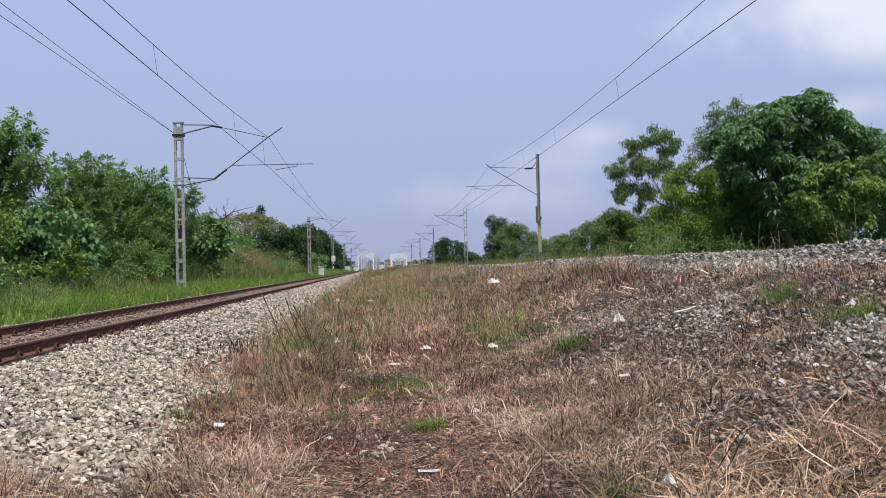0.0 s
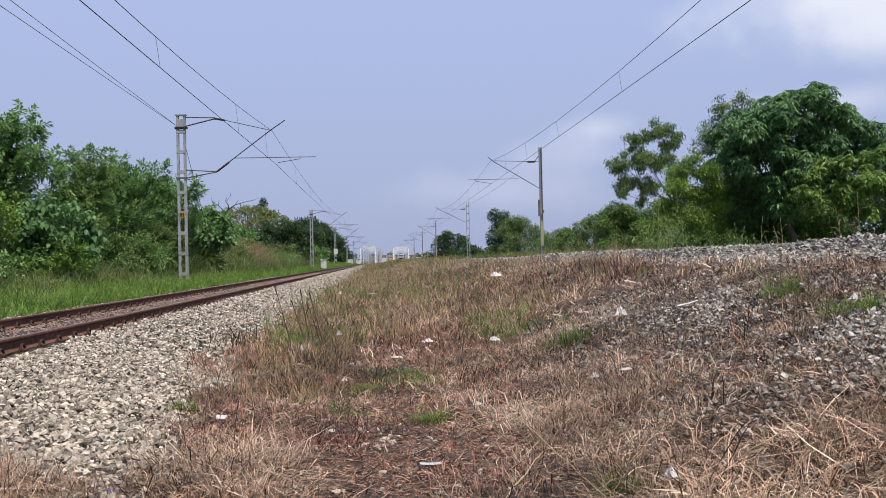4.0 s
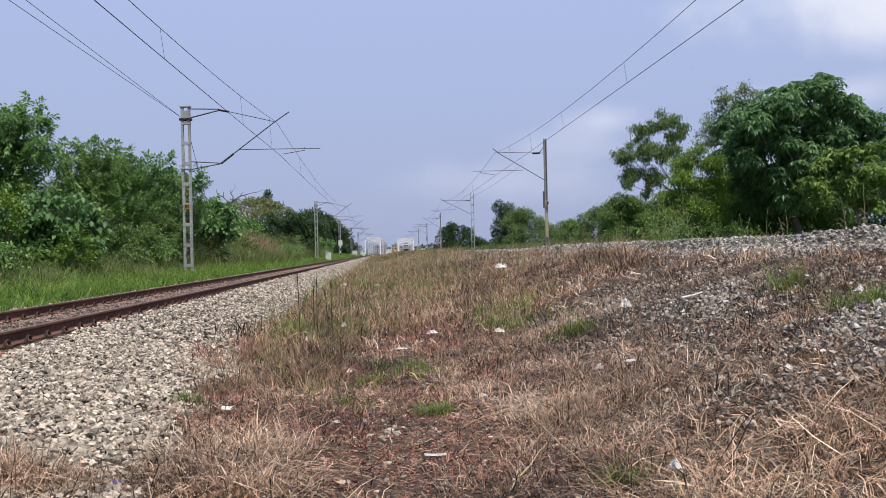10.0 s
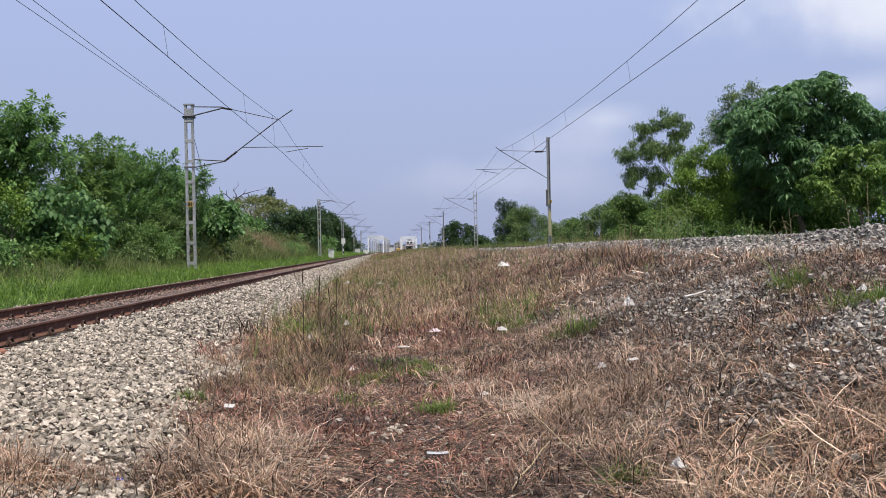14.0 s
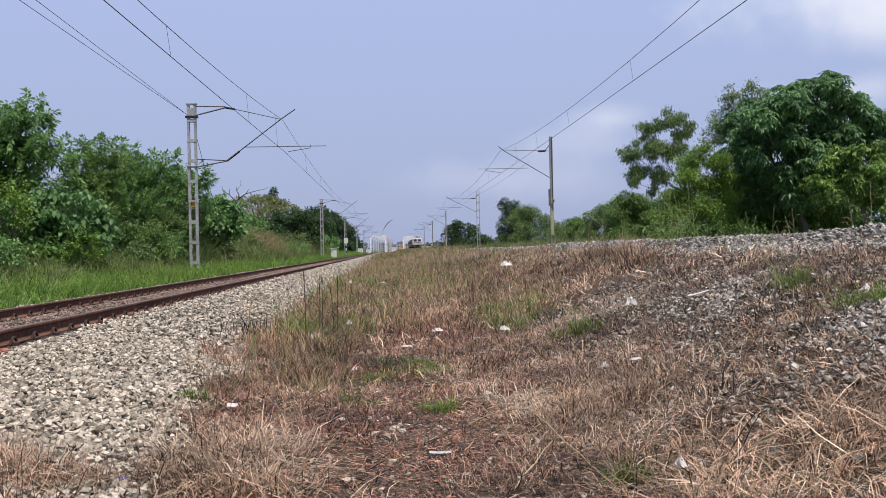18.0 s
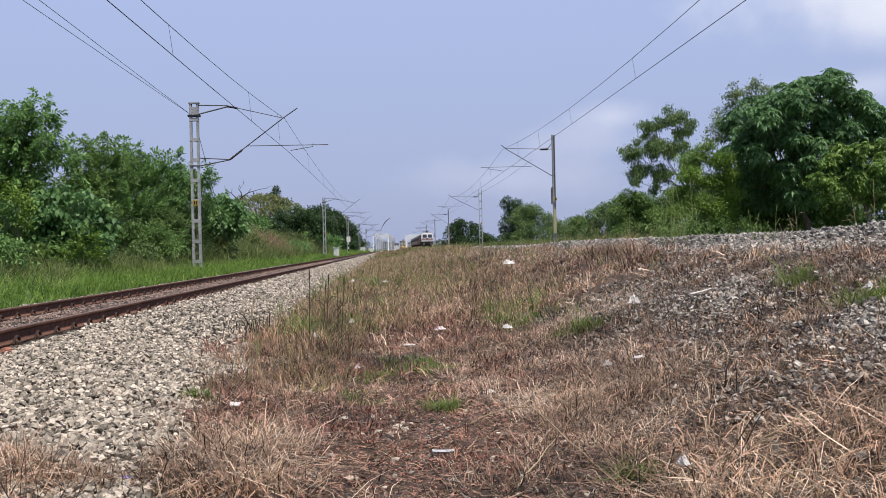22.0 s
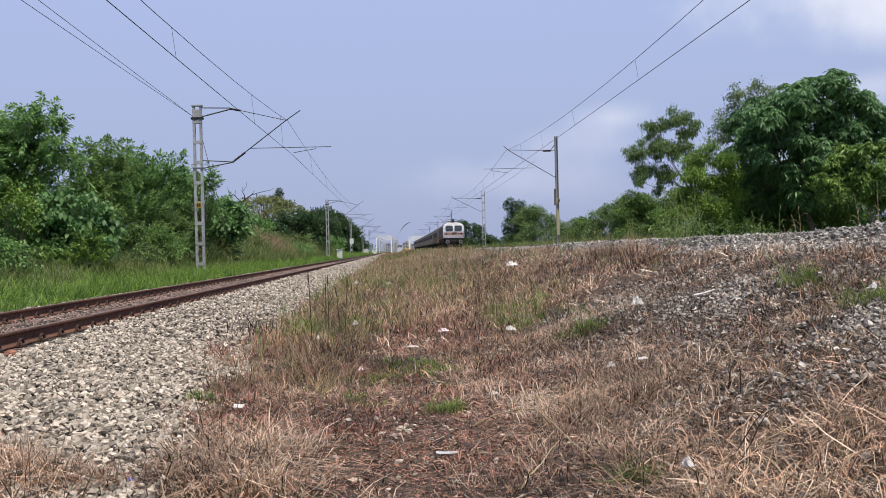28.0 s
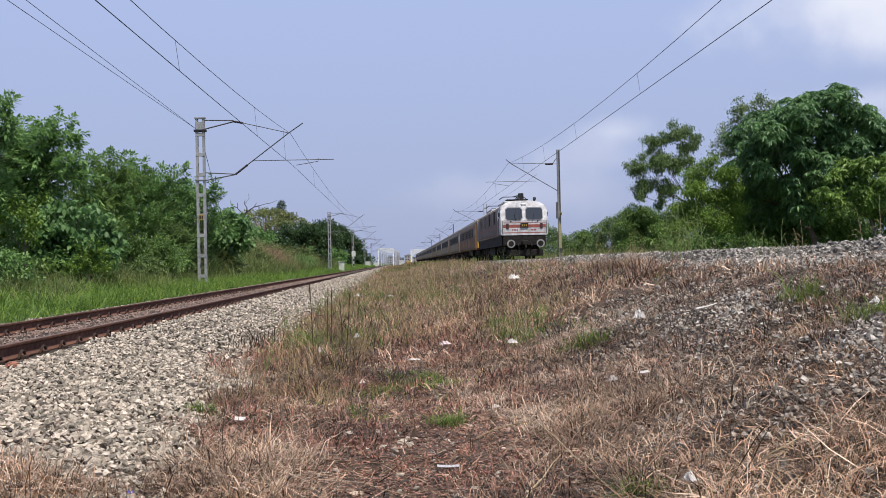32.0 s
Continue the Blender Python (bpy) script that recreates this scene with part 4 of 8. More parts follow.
LOCO_ROWS = [(0, 640.0), (6, 525.0), (9, 470.0), (13, 400.0), (19, 289.5), (23, 222.0), (25, 187.5), (28, 136.5), (30, 99.0), (31, 79.6), (32, 59.9)]
loco = locomotive()
coaches = [coach(True), coach(False)]
for k in range(2, 18):
    coaches.append(copy_thing(coaches[1], Matrix()))


# ---------------------------------------------------------------- trees
def unit(v):
    return v / (np.linalg.norm(v, axis=1)[:, None] + 1e-9)


def leaf_blades(pos, out, size, slim, droop, rng):
    """Folded pointed leaves at the given places."""
    n = len(pos)
    side = unit(np.cross(out, rng.normal(size=(n, 3)) * 0.5 + np.array([0, 0, 1.5])))
    normal = np.cross(side, out)
    s = size * (0.65 + 0.7 * rng.rand(n))[:, None]
    v = np.stack([pos, pos + out * s * 0.45 + side * s * slim * 0.5 - normal * s * 0.05, pos + out * s - np.array([0, 0, 1]) * s * droop * 0.5,
                  pos + out * s * 0.45 - side * s * slim * 0.5 - normal * s * 0.05], 1).reshape(-1, 3)
    i = np.arange(n)[:, None] * 4
    return v, np.concatenate([i + np.array([0, 1, 2]), i + np.array([0, 2, 3])], 1).reshape(-1, 3)


def clump_points(centres, radii, count, rng, shell, squash):
    centres, radii = np.array(centres), np.array(radii)
    pick = rng.choice(len(centres), count, p=radii ** 2 / (radii ** 2).sum())
    way = unit(rng.normal(size=(count, 3)) + np.array([0, 0, 0.25]))
    r = radii[pick] * (shell + (1 - shell) * rng.rand(count)) * (0.8 + 0.35 * rng.rand(count))
    return centres[pick] + way * r[:, None] * np.array([1, 1, squash]), way


def leaf_cloud(centres, radii, count, size, rng, droop=0.3, slim=0.45, shell=0.55, style="leaf", squash=0.75):
    """The leaves of a crown: single, or along feathered fronds."""
    if style == "frond":
        k = 16
        pos, way = clump_points(centres, radii, count // k, rng, shell, squash)
        n = len(pos)
        axis = unit(way * 0.9 + rng.normal(size=pos.shape) * 0.4 + np.array([0, 0, 0.35]))
        across = unit(np.cross(axis, np.array([0, 0, 1.0]) + rng.normal(size=pos.shape) * 0.2))
        length = size * (3.2 + 2.4 * rng.rand(n))[:, None]
        ps, os = [], []
        for q in range(k):
            f = (q // 2 + 0.7) / (k / 2)
            ps.append(pos + axis * length * f - np.array([0, 0, 1]) * length * droop * f * f * 0.8)
            os.append(unit(across * (1 if q % 2 else -1) + axis * 0.7 + rng.normal(size=pos.shape) * 0.25 - np.array([0, 0, 0.25])))
        return leaf_blades(np.concatenate(ps), np.concatenate(os), size, slim, droop, rng)
    pos, way = clump_points(centres, radii, count, rng, shell, squash)
    out = unit(way * 0.7 + rng.normal(size=pos.shape) * 0.6 - np.array([0, 0, droop]))
    return leaf_blades(pos, out, size, slim, droop, rng)


def tree(name, label, category, x, y, height, width, seed, leaves, leaf_size, material, clumps=26, bottom=0.3, droop=0.3, slim=0.45,
         trunk_r=0.16, clump_r=0.2, dome=1.0, group="", lean=0.0, gaps=0.0, style="leaf", umbrella=False, bark=None):
    rng = np.random.RandomState(seed)
    base = float(ground(x, y)) - 0.05
    t = thing(name, label, category, pose(x, y, base), group)
    centres, radii = [], []
    z0, rx, hz = height * bottom, width / 2, height * (1 - bottom)
    for k in range(clumps):
        f = (k + rng.rand()) / clumps
        a = k * 2.4 + rng.normal() * 0.5
        rim = math.sqrt(max(0.05, 1 - (f * dome) ** 2)) * (0.75 + 0.25 * min(1.0, f * 4))
        spread = rim * (1.0 if k % 4 else 0.45) * (0.82 + 0.3 * rng.rand())
        rad = width * clump_r * (0.55 + 0.7 * rng.rand())
        reach = max(rx - rad * 0.7, 0.1)
        centres.append((math.cos(a) * reach * spread + lean * f * width, math.sin(a) * reach * spread, z0 + f * (hz - rad * 0.8) + rad * 0.25))
        radii.append(rad)
        if umbrella:
            r = math.sqrt(f)
            centres[-1] = (math.cos(a) * reach * r, math.sin(a) * reach * r, z0 + (hz - rad) * (1 - 0.75 * r * r) * (0.9 + 0.2 * rng.rand()))
    v, tris = leaf_cloud(centres, radii, int(leaves * 0.84), leaf_size * 1.08, rng, droop, slim, 0.5 + gaps, style, 0.45 if umbrella else 0.75)
    ob = new("crown", triangles("crown", v, tris, material))
    ob.parent = t
    fork = Vector((lean * width * 0.1, 0, max(0.4, z0 * 0.8)))
    part("trunk", tubed([(0, 0, -0.3), (0.05, 0.02, fork.z * 0.5), fork], [trunk_r * 1.25, trunk_r, trunk_r * 0.8], 8), bark or M_BARK, t)
    for k in range(0, clumps, 3):
        c = Vector(centres[k])
        mid = fork.lerp(c, 0.5) + Vector((rng.normal() * 0.1, rng.normal() * 0.1, -0.06 * height * rng.rand()))
        part("limb", tubed([fork, mid, c], [trunk_r * 0.55, trunk_r * 0.35, trunk_r * 0.12], 5), bark or M_BARK, t)
    return t


def shoots(centres, radii, per, length, size, rng, slim=0.4, up=0.55, droop=0.35, leaves=44, brush=0.5):
    """Leafy shoots that stand out of each clump: a curved axis set all round with drooping leaflets, tapering to a tip."""
    ps, os = [], []
    for c, r in zip(centres, radii):
        n = max(5, int(per * r * r))
        way = unit(rng.normal(size=(n, 3)) * np.array([1, 1, 0.8]) + np.array([0, 0, 0.35]))
        base = np.array(c) + way * (r * (0.15 + 0.5 * rng.rand(n)))[:, None]
        axis = unit(way * 0.8 + rng.normal(size=(n, 3)) * 0.25 + np.array([0, 0, up]))
        long = np.minimum(length * (0.6 + 0.6 * rng.rand(n)), r * 1.5 + 0.15)[:, None]
        for q in range(leaves):
            f = (q + 0.5) / leaves
            p = base + axis * long * f - np.array([0, 0, 1]) * long * droop * f * f * 0.7
            side = unit(np.cross(axis, rng.normal(size=(n, 3))))
            wide = brush * size * (1.3 - f) * rng.rand(n)[:, None]
            ps.append(p + side * wide)
            os.append(unit(side * (1.05 - 0.5 * f) + axis * (0.35 + 0.8 * f) - np.array([0, 0, droop])))
    return leaf_blades(np.concatenate(ps), np.concatenate(os), size, slim, droop, rng)


def rosettes(centres, radii, per, size, rng, slim=0.24, leaves=13, cap=0.55, droop=0.7, squash=0.72):
    """Stars of long drooping leaves on the outer, upper side of each clump, with a loose dark core behind them."""
    ps, os = [], []
    for c, r in zip(centres, radii):
        n = max(8, int(per * r * r))
        way = unit(rng.normal(size=(n, 3)) + np.array([0, 0, cap]))
        p = np.array(c) + way * (r * (0.82 + 0.3 * rng.rand(n)))[:, None] * np.array([1, 1, squash])
        lift = unit(way * 0.6 + np.array([0, 0, 0.8]))
        for q in range(leaves):
            side = unit(np.cross(lift, rng.normal(size=(n, 3))))
            ps.append(p + side * size * 0.05)
            os.append(unit(side + lift * (0.35 * rng.rand(n)[:, None] - 0.05) - np.array([0, 0, 0.25])))
        m = n * 3
        inner = unit(rng.normal(size=(m, 3)))
        ps.append(np.array(c) + inner * (r * 0.75 * rng.rand(m) ** 0.5)[:, None] * np.array([1, 1, squash]))
        os.append(unit(inner + rng.normal(size=(m, 3)) * 0.6 - np.array([0, 0, 0.5])))
    return leaf_blades(np.concatenate(ps), np.concatenate(os), size, slim, droop, rng)


def loose_leaves(centres, radii, per, size, rng, slim=0.45, droop=0.4, shell=0.35, squash=0.8):
    """Single leaves through each clump, closer together towards its rim, in small twiggy bunches."""
    ps, os = [], []
    for c, r in zip(centres, radii):
        n = max(10, int(per * r * r / 7))
        way = unit(rng.normal(size=(n, 3)) + np.array([0, 0, 0.2]))
        p = np.array(c) + way * (r * (shell + (1.08 - shell) * rng.rand(n)))[:, None] * np.array([1, 1, squash])
        for q in range(7):
            ps.append(p + rng.normal(size=(n, 3)) * size * 0.8)
            os.append(unit(way * 0.5 + rng.normal(size=(n, 3)) * 0.7 - np.array([0, 0, droop])))
    return leaf_blades(np.concatenate(ps), np.concatenate(os), size, slim, droop, rng)


def ragged(centres, radii, rng, pieces, spread, plump):
    """Breaks each clump into smaller ones strewn through it, so that its outline is uneven and has gaps."""
    cs, rs = [], []
    for c, r in zip(centres, radii):
        n = pieces if r > 0.5 else max(2, pieces // 2)
        for k in range(n):
            w = rng.normal(size=3) * np.array([1, 1, 0.8])
            w = w / (np.linalg.norm(w) + 1e-9) * r * spread * rng.rand() ** 0.5
            cs.append((c[0] + w[0], c[1] + w[1], c[2] + w[2]))
            rs.append(r * plump * (0.34 + 0.24 * rng.rand()))
    return cs, rs


def grown(name, label, category, y, blobs, seed, leafing, material, depth=0.9, trunk_r=0.14, stem_x=None, fork=0.45, group="", back=True, pieces=0, spread=0.8, plump=1.0, fill=0, fill_size=0.25, **kw):
    """A tree or shrub from its clumps of foliage, given as (x, z, radius); they are staggered in depth and repeated behind."""
    rng = np.random.RandomState(seed)
    x0 = sum(b[0] * b[2] for b in blobs) / sum(b[2] for b in blobs) if stem_x is None else stem_x
    z0 = float(ground(x0, y)) - 0.05
    t = thing(name, label, category, pose(x0, y, z0), group)
    centres, radii = [], []
    for k, (bx, bz, br) in enumerate(blobs):
        dy = depth * (rng.rand() - 0.5) * 1.4
        centres.append((bx - x0, dy, bz - z0))
        radii.append(br)
        if back and br > 0.45:
            centres.append((bx - x0 + 0.3 * br * rng.normal(), dy + depth * (1.0 + 0.6 * rng.rand()), bz - z0 - 0.15 * br))
            radii.append(br * 0.95)
        if depth > 1.2 and br > 0.85:
            centres.append((bx - x0 + 0.2 * br * rng.normal(), dy - depth * (0.7 + 0.4 * rng.rand()), bz - z0 - 0.35 * br))
            radii.append(br * 0.9)
    v, tris = leafing(*(ragged(centres, radii, rng, pieces, spread, plump) if pieces else (centres, radii)), rng=rng, **kw)
    if fill:
        fv, ft = loose_leaves(centres, [0.62 * r for r in radii], fill, fill_size, rng, 0.3, 0.5, 0.05)
        v, tris = np.concatenate([v, fv]), np.concatenate([tris, ft + len(v)])
    crown = new("crown", triangles("crown", v, tris, material))
    crown.parent = t
    top = max(c[2] for c in centres)
    knee = Vector((rng.normal() * 0.08, depth * 0.6, top * fork))
    part("trunk", tubed([(0, 0, -0.3), (0.06, 0.02, knee.z * 0.5), knee], [trunk_r * 1.25, trunk_r, trunk_r * 0.8], 8), M_BARK, t)
    for c in centres[::2] if len(centres) > 14 else centres:
        c = Vector(c)
        mid = knee.lerp(c, 0.5) + Vector((rng.normal() * 0.1, rng.normal() * 0.1, -0.04 * top * rng.rand()))
        part("limb", tubed([knee, mid, c], [trunk_r * 0.4, trunk_r * 0.22, trunk_r * 0.08], 5), M_BARK, t)
    return t


# left of the rusty track: a thicket of feathery trees, leafy shrubs before it
LEANING = grown("tree", "tall feathery green tree whose shoots lean in the wind", "tree", 33, [(-14.66, 7.28, 0.45), (-15.44, 7.09, 0.66), (-14.81, 6.28, 0.54), (-15.85, 5.69, 1.07), (-15.78, 4.19, 1.13)], 11,
                shoots, M_FEATHER, 0.6, 0.09, -15.6, per=34, length=1.2, size=0.19, leaves=48)
FEATHERY = grown("tree", "tall feathery green tree at the edge of the thicket", "tree", 38, [
    (-14.76, 7.42, 0.42), (-14.35, 7.54, 0.34), (-14.1, 6.95, 0.45), (-13.72, 6.40, 0.42), (-14.66, 6.55, 0.60), (-15.42, 5.93, 1.0), (-14.3, 5.3, 0.75), (-16.58, 6.34, 1.14), (-17.05, 4.96, 1.42), (-15.09, 4.47, 1.07), (-16.29, 3.68, 1.19)], 12,
    shoots, M_FEATHER, 0.8, 0.10, per=38, length=1.3, size=0.20, up=0.4, droop=0.45, leaves=50)
grown("tree", "bushy green tree in the trackside thicket", "tree", 45, [(-14.57, 6.46, 0.56), (-13.84, 6.61, 0.39), (-15.18, 5.56, 0.90), (-13.64, 5.67, 0.84), (-14.34, 4.58, 1.07), (-15.69, 4.47, 0.98)], 13,
      shoots, M_MID, 0.9, 0.09, per=32, length=1.0, size=0.18, leaves=44)
FINGERED = grown("tree", "slender green tree with upright feathery shoots", "tree", 52, [(-14.79, 6.3, 0.45), (-14.31, 5.9, 0.5), (-14.07, 5.21, 0.9), (-15.17, 4.91, 1.10), (-14.57, 3.62, 1.28), (-16.13, 3.50, 1.17)], 14,
                 shoots, M_FEATHER, 0.8, 0.09, per=26, length=1.5, size=0.20, up=1.6, droop=0.12, leaves=48)
grown("tree", "feathery green tree with arching fronds beside the lattice mast", "tree", 58, [
    (-14.02, 6.5, 0.5), (-13.51, 5.9, 0.7), (-11.98, 5.63, 0.47), (-14.37, 5.25, 0.95), (-12.90, 5.08, 1.02), (-14.51, 3.68, 1.37), (-12.58, 3.47, 1.09)], 15,
    shoots, M_FEATHER, 0.9, 0.09, per=24, length=1.6, size=0.21, up=0.7, droop=0.3, leaves=48)
grown("tree", "green tree with upright bushy shoots over the thicket", "tree", 53, [(-15.32, 7.75, 0.30), (-15.38, 7.2, 0.36), (-15.44, 6.6, 0.40), (-15.53, 5.59, 0.5), (-14.66, 7.3, 0.32), (-14.7, 6.75, 0.38), (-14.75, 6.13, 0.45), (-15.88, 7.06, 0.32), (-15.8, 6.29, 0.42), (-13.52, 6.83, 0.31), (-13.56, 6.3, 0.36), (-13.6, 5.7, 0.42),
    (-12.85, 6.69, 0.28), (-12.89, 6.2, 0.33), (-12.93, 5.6, 0.38), (-12.1, 7.0, 0.27), (-12.2, 6.5, 0.30), (-12.31, 6.0, 0.34), (-12.52, 5.3, 0.42), (-18.35, 7.65, 0.35), (-18.18, 6.61, 0.5), (-17.14, 7.6, 0.35), (-17.1, 6.8, 0.45), (-16.5, 7.72, 0.35), (-16.59, 6.75, 0.48), (-14.29, 6.39, 0.36), (-16.4, 5.4, 0.7), (-14.2, 5.0, 0.7), (-17.6, 5.3, 0.8)], 152,
    shoots, M_FEATHER, 0.35, 0.07, back=False, per=70, length=0.5, size=0.22, up=0.9, droop=0.2, leaves=16)
grown("tree", "slender green tree with long arching fronds by the lattice mast", "tree", 56, [(-11.5, 6.3, 0.38), (-11.2, 5.9, 0.36), (-12.11, 5.6, 0.5), (-13.12, 5.65, 0.68), (-11.78, 5.11, 0.61), (-11.02, 5.44, 0.34), (-12.81, 4.61, 0.74), (-11.63, 4.17, 0.68)], 151,
      shoots, M_FEATHER, 0.5, 0.07, per=13, length=1.7, size=0.19, up=0.5, droop=0.35, leaves=44)
grown("tree", "dense olive-green tree inside the thicket", "tree", 56, [(-16.3, 5.9, 1.3), (-18.2, 5.4, 1.5), (-17.3, 4.0, 1.6), (-19.8, 4.2, 1.6), (-15.2, 3.6, 1.3), (-18.8, 2.8, 1.4), (-16.6, 2.6, 1.3)], 16, loose_leaves, M_MID, 1.0, pieces=5, per=620, size=0.18)
grown("shrub", "broad-leaved green shrub with heart-shaped leaves", "shrub", 36.2, [(-14.96, 3.09, 0.47), (-14.76, 2.43, 0.52), (-14.38, 1.82, 0.47), (-11.23, 2.58, 0.44), (-11.39, 1.85, 0.39), (-13.91, 3.58, 0.39), (-13.05, 3.72, 0.39), (-12.18, 3.59, 0.39), (-13.94, 2.63, 0.54),
    (-13.07, 2.83, 0.54), (-12.21, 2.49, 0.54), (-13.3, 1.84, 0.52), (-12.44, 1.6, 0.48), (-11.54, 3.14, 0.3)], 17,
    loose_leaves, M_ROUND, 0.5, 0.06, group="trackside shrubs", pieces=5, spread=0.95, per=560, size=0.20, slim=0.85, droop=0.75, shell=0.3)
grown("shrub", "dense olive-green shrub behind the heart-leaved one", "shrub", 39.5, [(-15.9, 3.2, 0.8), (-14.6, 3.4, 0.8), (-13.3, 3.4, 0.8), (-12.3, 3.0, 0.7), (-15.4, 2.1, 0.8), (-14.1, 2.1, 0.8), (-12.8, 2.0, 0.8), (-16.6, 4.2, 0.8)], 172,
      loose_leaves, M_MID, 0.6, 0.06, group="trackside shrubs", per=750, size=0.17)
grown("shrub", "yellow-green leafy shrub before the tall feathery tree", "shrub", 34, [(-13.77, 3.62, 0.55), (-13.18, 3.16, 0.45), (-13.69, 2.69, 0.5), (-14.4, 3.1, 0.5)], 170,
      loose_leaves, M_LIGHT, 0.4, 0.05, group="trackside shrubs", pieces=4, per=800, size=0.12, slim=0.6)
grown("shrub", "low bright green shrub in the grass", "shrub", 34.8, [(-11.55, 1.75, 0.42), (-11.97, 1.26, 0.36), (-11.18, 1.17, 0.34), (-12.39, 1.08, 0.31)], 171,
      shoots, M_LIGHT, 0.3, 0.04, group="trackside shrubs", per=70, length=0.6, size=0.12, up=0.8)
grown("shrub", "yellow-green shrub beside the grass verge", "shrub", 37, [(-14.84, 3.42, 0.74), (-15.66, 2.71, 0.97), (-14.32, 4.08, 0.42), (-15.24, 1.81, 0.83), (-16.6, 3.4, 0.9)], 18,
      loose_leaves, M_LIGHT, 0.6, 0.06, group="trackside shrubs", pieces=5, per=1300, size=0.14, slim=0.5)
grown("shrub", "low bright green shrub in the grass", "shrub", 38.5, [(-12.78, 1.48, 0.48), (-13.43, 1.12, 0.41), (-12.38, 1.80, 0.31)], 19,
      shoots, M_LIGHT, 0.3, 0.04, group="trackside shrubs", per=90, length=0.7, size=0.12, up=0.8)
grown("shrub", "dense olive-green shrub before the thicket", "shrub", 46, [(-13.2, 2.6, 0.9), (-12.2, 2.3, 0.9), (-14.4, 2.4, 0.9), (-12.9, 1.6, 0.9), (-11.6, 1.6, 0.7)], 20, loose_leaves, M_MID, 0.6, 0.05, group="trackside shrubs", pieces=5, per=1000, size=0.15)
grown("shrub", "dense olive-green shrub before the thicket", "shrub", 53, [(-13.0, 2.9, 1.0), (-11.9, 2.5, 0.9), (-14.2, 2.7, 1.0), (-12.4, 1.7, 0.9)], 21, shoots, M_OLIVE, 0.6, 0.05, group="trackside shrubs", per=40, length=0.9, size=0.16)
grown("shrub", "dark leafy shrub at the foot of the thicket", "shrub", 34.5, [(-14.2, 1.9, 0.7), (-15.3, 2.3, 0.9), (-16.5, 2.2, 1.0), (-13.4, 1.5, 0.5)], 22, loose_leaves, M_MID, 0.5, 0.05, group="trackside shrubs", pieces=5, per=1000, size=0.14, slim=0.6)
for k, (hx, hy, hh, hw, hm) in enumerate(((-12.6, 29.5, 1.4, 2.2, M_FEATHER), (-12.9, 36.5, 1.5, 2.6, M_FEATHER), (-12.3, 45.0, 1.3, 2.4, M_OLIVE), (-12.8, 51.0, 1.9, 3.0, M_FEATHER), (-12.6, 58.0, 1.8, 3.0, M_OLIVE), (-13.2, 66.0, 2.2, 3.4, M_FEATHER), (-13.6, 74.0, 2.2, 3.6, M_OLIVE))):
    tree("shrub", "low leafy weed bush at the edge of the verge", "shrub", hx, hy, hh, hw, 640 + k, 4200, 0.13, hm, 16, 0.0, 0.3, 0.45, 0.03, 0.2, group="weed bushes by the verge", style="frond" if k % 2 else "leaf")
for k, (hx, hy, hh, hw, hm) in enumerate(((-12.2, 62.0, 1.7, 3.4, M_WEED), (-13.0, 83.0, 1.9, 4.0, M_WEED), (-15.6, 92.0, 2.0, 4.6, M_WEED), (-15.8, 101.0, 1.8, 4.6, M_WEED), (-14.6, 112.0, 2.2, 5.0, M_WEED), (-12.6, 120.0, 1.7, 4.4, M_FEATHER), (-14.4, 134.0, 2.2, 5.5, M_WEED), (-13.0, 150.0, 2.0, 5.5, M_WEED))):
    tree("shrub", "rounded weed bush on the grassy bank", "shrub", hx, hy, hh, hw, 660 + k, 4600, 0.17, hm, 20, 0.0, 0.3, 0.45, 0.03, 0.17, group="weed bushes on the bank", style="frond" if k % 3 == 0 else "leaf")
grown("shrub", "dense shrub with large round leaves behind the lattice mast", "shrub", 62, [(-12.46, 4.51, 0.68), (-11.51, 4.61, 0.64), (-10.77, 4.05, 0.53), (-12.29, 3.55, 0.68), (-11.34, 3.53, 0.68), (-10.41, 3.13, 0.49), (-12.68, 2.79, 0.57), (-11.74, 2.7, 0.61), (-13.2, 3.6, 0.7)], 221,
      loose_leaves, M_ROUND, 0.6, 0.07, group="trackside shrubs", pieces=5, spread=0.95, per=420, size=0.27, slim=0.8, droop=0.6, shell=0.3)
tree("shrub", "dense green shrub behind the lattice mast", "shrub", -16.5, 69, 4.4, 5.0, 23, 11000, 0.2, M_FEATHER, 24, 0.05, 0.35, 0.5, 0.06, group="trackside shrubs")
tree("shrub", "dense green shrub on the grassy bank", "shrub", -18.5, 90, 3.6, 6.0, 24, 9000, 0.24, M_OLIVE, 24, 0.05, 0.35, 0.5, 0.06, group="trackside shrubs")
tree("shrub", "pale green shrub on the grassy bank", "shrub", -20.5, 110, 4.6, 8.0, 241, 9000, 0.3, M_OLIVE, 24, 0.05, 0.35, 0.5, 0.06, group="trackside shrubs")
tree("tree", "spreading olive-green rain tree with pale branches", "tree", -24.8, 172, 10.8, 18, 25, 10500, 0.36, M_RAIN, 84, 0.5, 0.1, 0.5, 0.62, 0.07, gaps=0.05, umbrella=True, bark=M_PALE_BARK)
